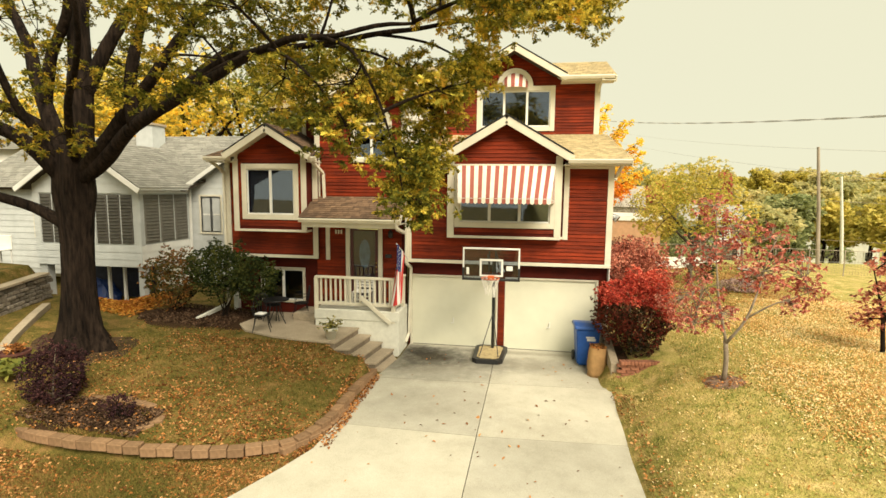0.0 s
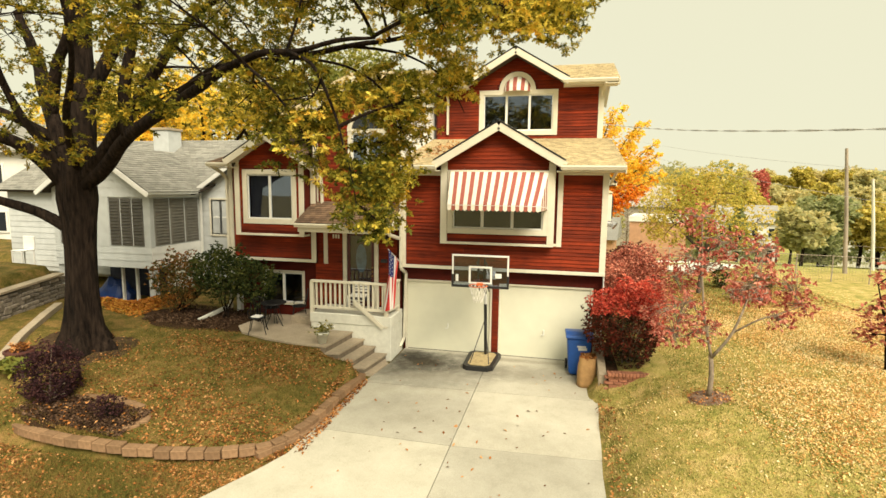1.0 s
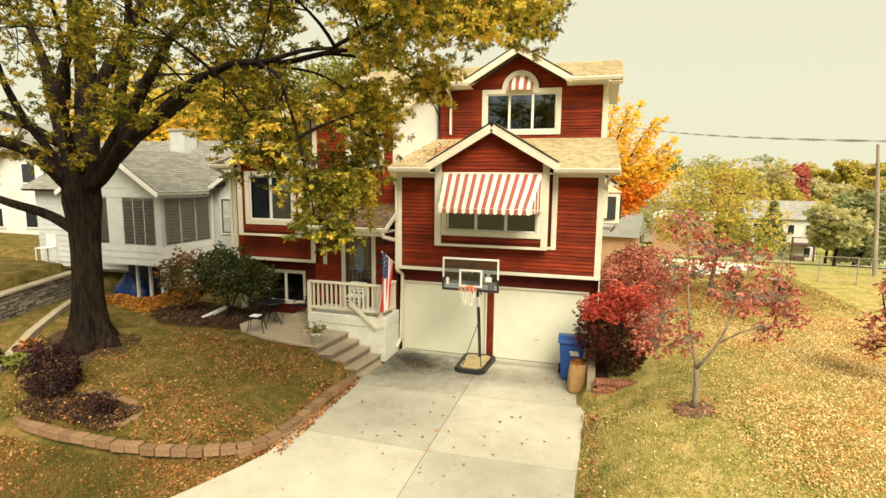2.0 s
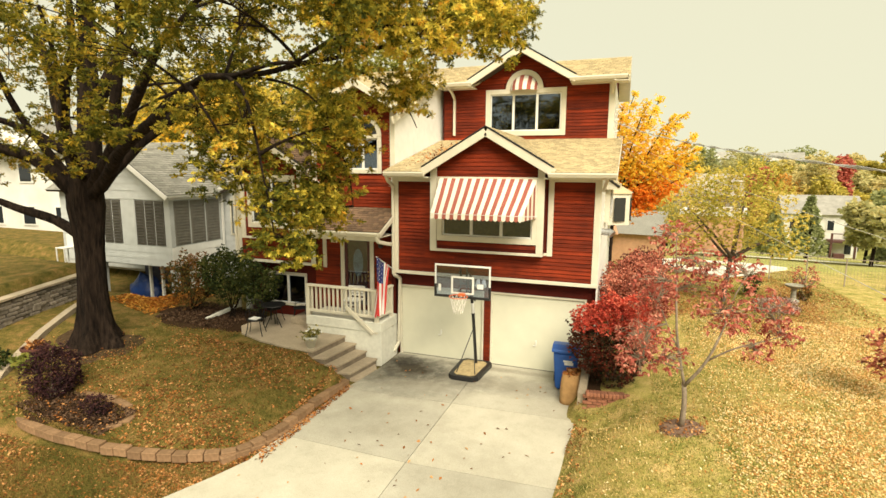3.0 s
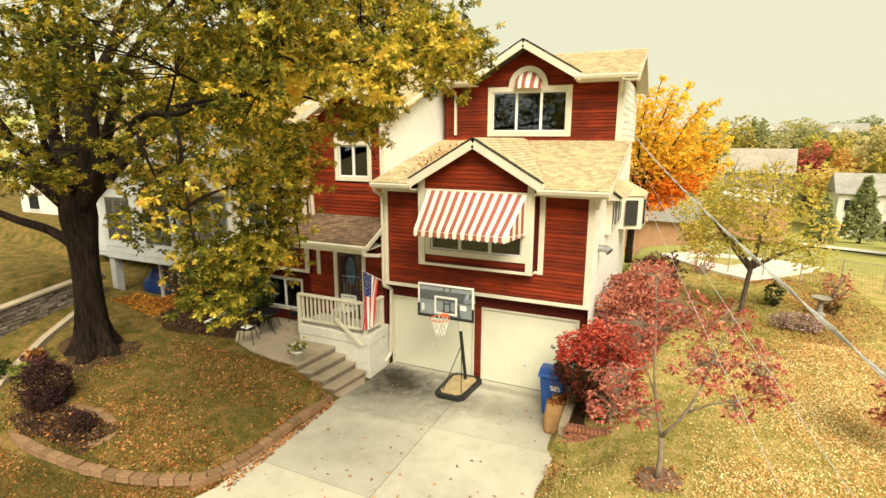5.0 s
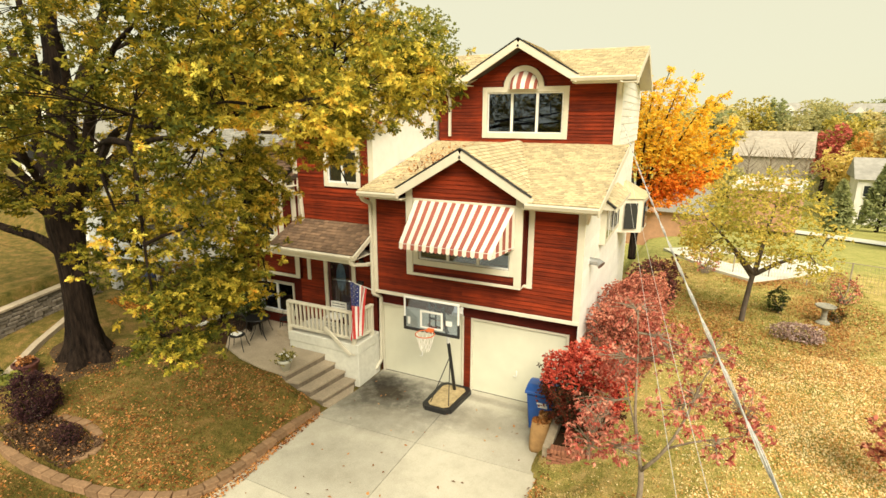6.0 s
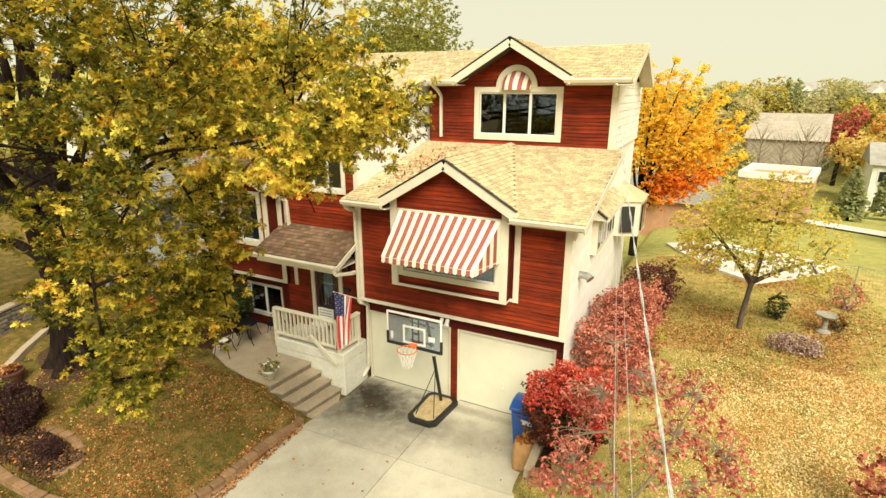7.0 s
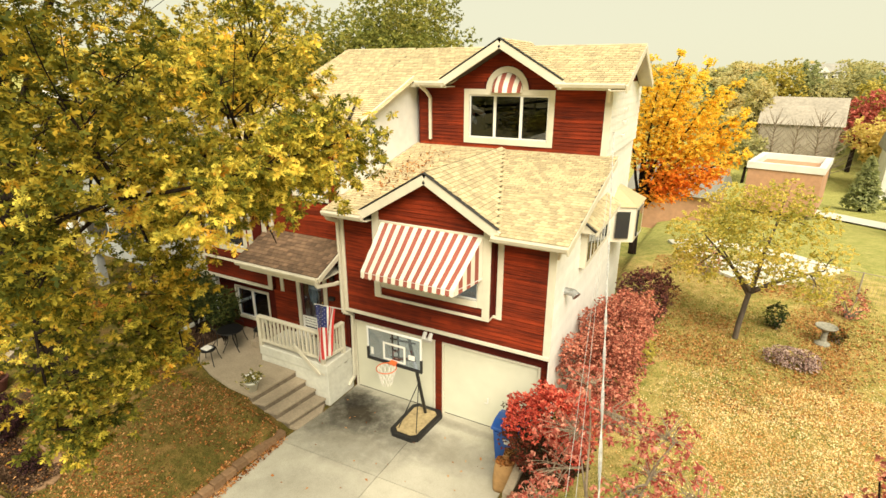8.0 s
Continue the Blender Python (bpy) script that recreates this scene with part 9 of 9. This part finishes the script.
def far_tree(x, y, h, r, mat, tufts, leaf, conifer=False, label="autumn tree across the valley"):
    z = ground_z(x, y)
    t = thing("far_tree", label, "tree", "trees across the valley", at=(x, y, z))
    bm = bmesh.new()
    tube(bm, [(x, y, z - 0.3), (x + 0.1, y, z + h * 0.35), (x, y, z + h * 0.75)], [h * 0.03, h * 0.022, h * 0.008], 7)
    for k in range(5):
        a = k * 1.3 + x
        tube(bm, [(x, y, z + h * 0.3), (x + r * 0.5 * math.cos(a), y + r * 0.5 * math.sin(a), z + h * 0.6)], [h * 0.012, h * 0.005], 5)
    part("trunk", bm, M_BARK, t)
    if conifer:
        u = NRG.random(tufts)
        a = NRG.random(tufts) * math.tau
        rr = r * (1 - u) ** 0.8 * NRG.uniform(0.6, 1.0, tufts)
        pts = np.stack([x + rr * np.cos(a), y + rr * np.sin(a), z + h * (0.08 + 0.92 * u)], 1)
    else:
        pts = []
        for k in range(9):
            a = k * 2.4 + x * 0.7
            q = RNG.uniform(0.2, 0.62)
            c = (x + r * q * math.cos(a), y + r * q * math.sin(a), z + h * (0.42 + 0.052 * k + RNG.uniform(-0.03, 0.03)))
            pts.append(in_blob(c, (r * 0.48, r * 0.48, h * 0.15), tufts // 9, shell=0.5))
        pts = np.concatenate(pts)
    leaf_cloud("crown", pts, 6, leaf, LEAFLET, mat, t, up=0.2)
    return t


L_FARGOLD = leaf_material("far_gold_leaves", [(0.3, (0.62, 0.47, 0.12)), (0.7, (0.80, 0.64, 0.22))], 0.3, 0.5, 0.4)
L_FARORANGE = leaf_material("far_orange_leaves", [(0.3, (0.64, 0.34, 0.07)), (0.7, (0.80, 0.50, 0.14))], 0.3, 0.5, 0.4)
frng = random.Random(21)
for k in range(112):
    y = frng.uniform(80, 150)
    x = frng.uniform(-6, 0.66 * y + 8)
    m = frng.choice((L_HILL, L_HILL, L_HILL, L_HILL, L_FARGREEN, L_YELLOW, L_FARRED if k % 5 == 0 else L_HILL))
    far_tree(x, y, frng.uniform(4.8, 7.8), frng.uniform(2.4, 4.0), m, 300, 0.70)
for k in range(26):
    y = frng.uniform(150, 230)
    x = -40 + k * 9 + frng.uniform(-3, 3)
    far_tree(x, y, frng.uniform(6, 8.5), frng.uniform(5, 7), L_HILL, 300, 1.1, label="autumn wood on the far hill")
for x, y, h, r, m, co in ((24.5, 50, 6.5, 1.9, L_FARGREEN, True), (20.2, 45, 1.8 - ground_z(20.2, 45), 1.4, L_FARGREEN, True), (34.5, 52, 7.5, 2.2, L_FARGREEN, True), (38, 50, 7, 2.4, L_FARGREEN, True),
                          (30, 34, 5.5, 2.4, L_YELLOW, False), (24.3, 30, 5.8, 2.2, L_FARGREEN, False), (27.2, 31, 5.2, 2.0, L_YELLOW, False), (29.2, 27, 4.8, 1.8, L_YELLOW, False), (21.6, 27, 4.4, 1.8, L_HILL, False), (33, 35, 6.5, 2.6, L_HILL, False), (31.5, 29, 4.6, 1.9, L_FARGREEN, False), (35, 30, 5.0, 2.4, L_HILL, False), (26, 40, 4.5, 2.0, L_HILL, False), (33, 40, 6, 2.4, L_FARGREEN, False), (44, 38, 6, 3, L_YELLOW, False),
                          (25.2, 80, 11.2, 2.7, L_FARRED, False), (26.1, 70, 9.4, 3.8, L_FARGOLD, False), (29.4, 78, 10.4, 2.4, L_FARORANGE, False), (19.4, 96, 12.0, 2.0, L_FARGREEN, True), (42.5, 100, 10, 2.6, L_FARRED, False), (36, 70, 7, 3, L_HILL, False), (45, 66, 7, 3, L_HILL, False), (12, 66, 7, 3, L_HILL, False),
                          (20, 84, 7, 3.2, L_HILL, False), (18.6, 88, 8, 2.2, L_FARGREEN, True), (23.5, 88, 8, 2.4, L_FARGREEN, True), (24, 30, 4.2, 1.3, L_FARGREEN, True), (28, 24, 3.6, 1.8, L_YELLOW, False)):
    far_tree(x, y, h, r, m, 620, 0.36, co, "conifer in the valley" if co else "autumn tree in the valley")

# the near edge of the far wood, by the height of each top
for x, y, top, r, m in ((19.7, 92, 10.9, 2.7, L_FARGREEN), (26.4, 100, 10.5, 4.6, L_HILL), (29.2, 90, 8.7, 3.8, L_YELLOW), (43.6, 130, 11.9, 5.0, L_FARGREEN), (32.4, 75, 9.4, 2.8, L_HILL),
                        (36.4, 80, 8.4, 2.2, L_FARRED), (31.6, 68, 5.3, 2.8, L_YELLOW), (16.0, 90, 11.2, 3.8, L_YELLOW), (21.5, 92, 8.5, 3.2, L_HILL), (33.4, 86, 6.6, 3.0, L_HILL), (13.0, 78, 8.4, 3.0, L_HILL)):
    far_tree(x, y, top - ground_z(x, y), r, m, 700, 0.42, False, "autumn tree at the edge of the far wood")


def bare_tree(x, y, h, label):
    z = ground_z(x, y)
    t = thing("bare_tree", label, "tree", "bare trees across the valley", at=(x, y, z))
    bm = bmesh.new()
    tube(bm, [(x, y, z - 0.3), (x + 0.1, y, z + h * 0.4), (x - 0.05, y, z + h)], [h * 0.016, h * 0.012, h * 0.003], 6)
    part("trunk", bm, M_TWIG, t)
    bm = bmesh.new()
    for k in range(46):
        a, f = k * 2.4, 0.22 + 0.7 * (k / 46)
        r = h * 0.34 * (1.05 - f) + h * 0.06
        p = Vector((x, y, z + h * f))
        q = p + Vector((r * math.cos(a), r * math.sin(a), h * RNG.uniform(0.10, 0.24)))
        tube(bm, [p, (p + q) / 2 + Vector((0, 0, -0.02 * h)), q], [h * 0.005, h * 0.004, h * 0.0022], 4, False)
    tagged(part("branchwork", bm, M_TWIG, t), kind="stuff")
    return t


for bx, by, bh in ((14.4, 66, 8.5), (16.6, 64, 8.0), (18.9, 65, 9.0), (20.8, 67, 7.6), (13.0, 69, 7.2)):
    bare_tree(bx, by, bh, "leafless grey tree before the weathered building")

# ---- fallen leaves and grass ----
def scatter(name, n, boxes, size, mat, label, avoid=None, lift=0.012, flat=0.35, dense=None):
    pts = []
    tries = 0
    while len(pts) < n and tries < n * 6:
        tries += 1
        x0, x1, y0, y1 = RNG.choice(boxes)
        x, y = RNG.uniform(x0, x1), RNG.uniform(y0, y1)
        if avoid and avoid(x, y):
            continue
        if dense and RNG.random() > dense(x, y):
            continue
        pts.append((x, y, ground_z(x, y) + lift))
    P = np.array(pts)
    k = len(P)
    a = NRG.random(k) * math.tau
    s = size * NRG.uniform(0.6, 1.3, k)
    d = np.stack([np.cos(a), np.sin(a), NRG.normal(0, flat, k)], 1)
    e = np.stack([-np.sin(a), np.cos(a), NRG.normal(0, flat, k)], 1)
    V = np.stack([P - d * s[:, None], P + e * (0.55 * s)[:, None] + [0, 0, 0.012], P + d * s[:, None], P - e * (0.55 * s)[:, None] + [0, 0, 0.012]], 1)
    ob = raw(name, V.reshape(-1, 3), np.full(k, 4), mat)
    return tagged(ob, label, "fallen leaves", kind="stuff")


def on_hard(x, y):
    on_drive = -0.62 < x < 5.42 and y < 0.2 and (y > -6.9 or x > -1.0 + (y + 7) * -0.0)
    in_house = -5.8 < x < 5.75 and y > -0.3
    on_patio = -4.4 < x < -0.1 and y > -2.5
    planter_ = 5.4 < x < 7.0 and -2.5 < y < 0.4
    return on_drive or in_house or on_patio or planter_


L_STRAW = leaf_material("pale_fallen_leaves", [(0.2, (0.50, 0.22, 0.06)), (0.42, (0.74, 0.46, 0.16)), (0.6, (0.84, 0.61, 0.26)), (0.85, (0.88, 0.74, 0.44))], 0.8, 0.15, 0.8)
patchy = lambda x, y: max(0.04, min(1.0, 0.42 + 1.1 * noise.noise((x * 0.45, y * 0.45, 3.3))))
drift = lambda x, y: max(0.22, min(1.0, smooth01(7.8, 10.2, x - 0.12 * y + 1.2 * noise.noise((x * 0.5, y * 0.5, 1.7))) * (1 - smooth01(3.0, 6.0, y)) + 0.9 * noise.noise((x * 0.6, y * 0.6, 3.3))))
scatter("fallen_leaves", 80000, [(5.4, 15, -9, 8), (8.0, 15, -7, 4), (8.0, 14, -6, 4)], 0.023, L_STRAW, "pale tan and yellow leaves over the side lawn", on_hard, dense=drift)
scatter("fallen_leaves", 15000, [(6.6, 14.0, 2.0, 14.5), (7.5, 12.5, 4.0, 12.0)], 0.036, L_LITTER, "rusty leaves under the yard trees", on_hard, dense=patchy)
scatter("fallen_leaves", 17000, [(-7.5, -0.5, -9.5, -1.6), (-6, -0.5, -6.9, -2.6), (-4, -0.3, -9.5, -7), (-7.5, -0.5, -9.5, -7.0)], 0.033, L_LITTER, "brown and tan oak leaves on the front lawn", on_hard, dense=patchy)
scatter("fallen_leaves", 3600, [(-10.0, -7.9, -1.9, 1.0), (-9.4, -8.2, -1.6, 0.6)], 0.06, leaf_material("orange_leaf_drift", [(0.25, (0.30, 0.10, 0.02)), (0.55, (0.52, 0.20, 0.03)), (0.8, (0.62, 0.34, 0.06))], 1.0, 0.2, 0.7), "drift of orange leaves beside the neighbour's house", None)
scatter("fallen_leaves", 1000, [(-0.75, -0.28, -6.6, -2.6), (-0.75, -0.28, -6.6, -2.6), (-0.75, -0.28, -6.6, -2.6), (5.36, 5.7, -7.5, -2.4)], 0.034, L_LITTER, "leaves caught along the drive edges", None, lift=0.05)
scatter("mulch_chips", 2600, [(-6.2, -3.65, -6.95, -6.02)], 0.028, leaf_material("bark_chips", [(0.25, (0.030, 0.016, 0.009)), (0.55, (0.085, 0.045, 0.025)), (0.85, (0.13, 0.080, 0.048))], 3.0, 0.05, 0.9), "bark chips in the planting bed", None, lift=0.045, flat=0.5)
scatter("mulch_chips", 3000, [(-7.6, -4.9, -2.1, 0.0)], 0.032, bpy.data.materials["bark_chips"], "bark chips in the bed below the wing", None, lift=0.06, flat=0.5)
scatter("fallen_leaves", 420, [(-6.2, -3.7, -6.95, -6.0), (-8.5, -6.1, -5.2, -3.3), (7.0, 7.9, -4.2, -3.4)], 0.034, L_LITTER, "leaves lying on the beds", None, lift=0.06)
scatter("fallen_leaves", 520, [(-0.42, -0.16, -6.3, -2.7), (-0.34, -0.20, -5.6, -2.7)], 0.036, L_LITTER, "orange leaves drifted along the edging on the drive", None, lift=0.085)
scatter("fallen_leaves", 90, [(-0.3, 5.3, -8, -0.4)], 0.040, L_LITTER, "scattered leaves on the driveway", None, lift=0.085)
rl = []
for _ in range(260):
    x, y = RNG.gauss(0.75, 0.35), RNG.gauss(1.6, 0.9)
    if -0.1 < x < 1.7 and -0.5 < y < 3.6:
        rl.append((x, y, low_roof(y) + 0.045))
rl = np.array(rl)
leaf_cloud("roof_leaves", rl, 1, 0.10, OAK_LEAF_SIMPLE, L_LITTER, None, up=0.0)
bpy.data.objects["roof_leaves"]["label"] = "rust-coloured leaves lodged in the roof valley"
bpy.data.objects["roof_leaves"]["category"] = "fallen leaves"

# front-lawn blades, toned down for the oak's shade like the ground below
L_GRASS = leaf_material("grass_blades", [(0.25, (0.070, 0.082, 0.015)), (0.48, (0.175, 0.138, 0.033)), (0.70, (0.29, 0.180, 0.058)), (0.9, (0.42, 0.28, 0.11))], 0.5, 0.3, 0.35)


def grass(n, boxes, label, mat):
    P = []
    while len(P) < n:
        x0, x1, y0, y1 = RNG.choice(boxes)
        x, y = RNG.uniform(x0, x1), RNG.uniform(y0, y1)
        if not on_hard(x, y):
            P.append((x, y, ground_z(x, y) - 0.005))
    P = np.array(P)
    k = len(P)
    a = NRG.random(k) * math.tau
    h = NRG.uniform(0.025, 0.065, k)
    w = NRG.uniform(0.006, 0.012, k)
    s = np.stack([np.cos(a), np.sin(a), np.zeros(k)], 1)
    lean = NRG.normal(0, 0.03, (k, 3))
    lean[:, 2] = h
    V = np.stack([P - s * w[:, None], P + s * w[:, None], P + lean], 1)
    return tagged(raw("grass", V.reshape(-1, 3), np.full(k, 3), mat), label, "grass", kind="stuff")


L_DRYGRASS = leaf_material("dry_grass_blades", [(0.25, (0.13, 0.175, 0.035)), (0.45, (0.32, 0.30, 0.080)), (0.65, (0.56, 0.43, 0.17)), (0.9, (0.70, 0.55, 0.28))], 0.5, 0.3, 0.35)
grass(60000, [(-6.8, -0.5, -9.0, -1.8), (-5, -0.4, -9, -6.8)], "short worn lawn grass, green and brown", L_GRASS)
grass(120000, [(5.4, 11, -9, 0), (5.4, 12.5, -7, 5), (8, 13, 0, 9), (7, 14, 5, 14)], "short dry lawn grass, straw and green", L_DRYGRASS)
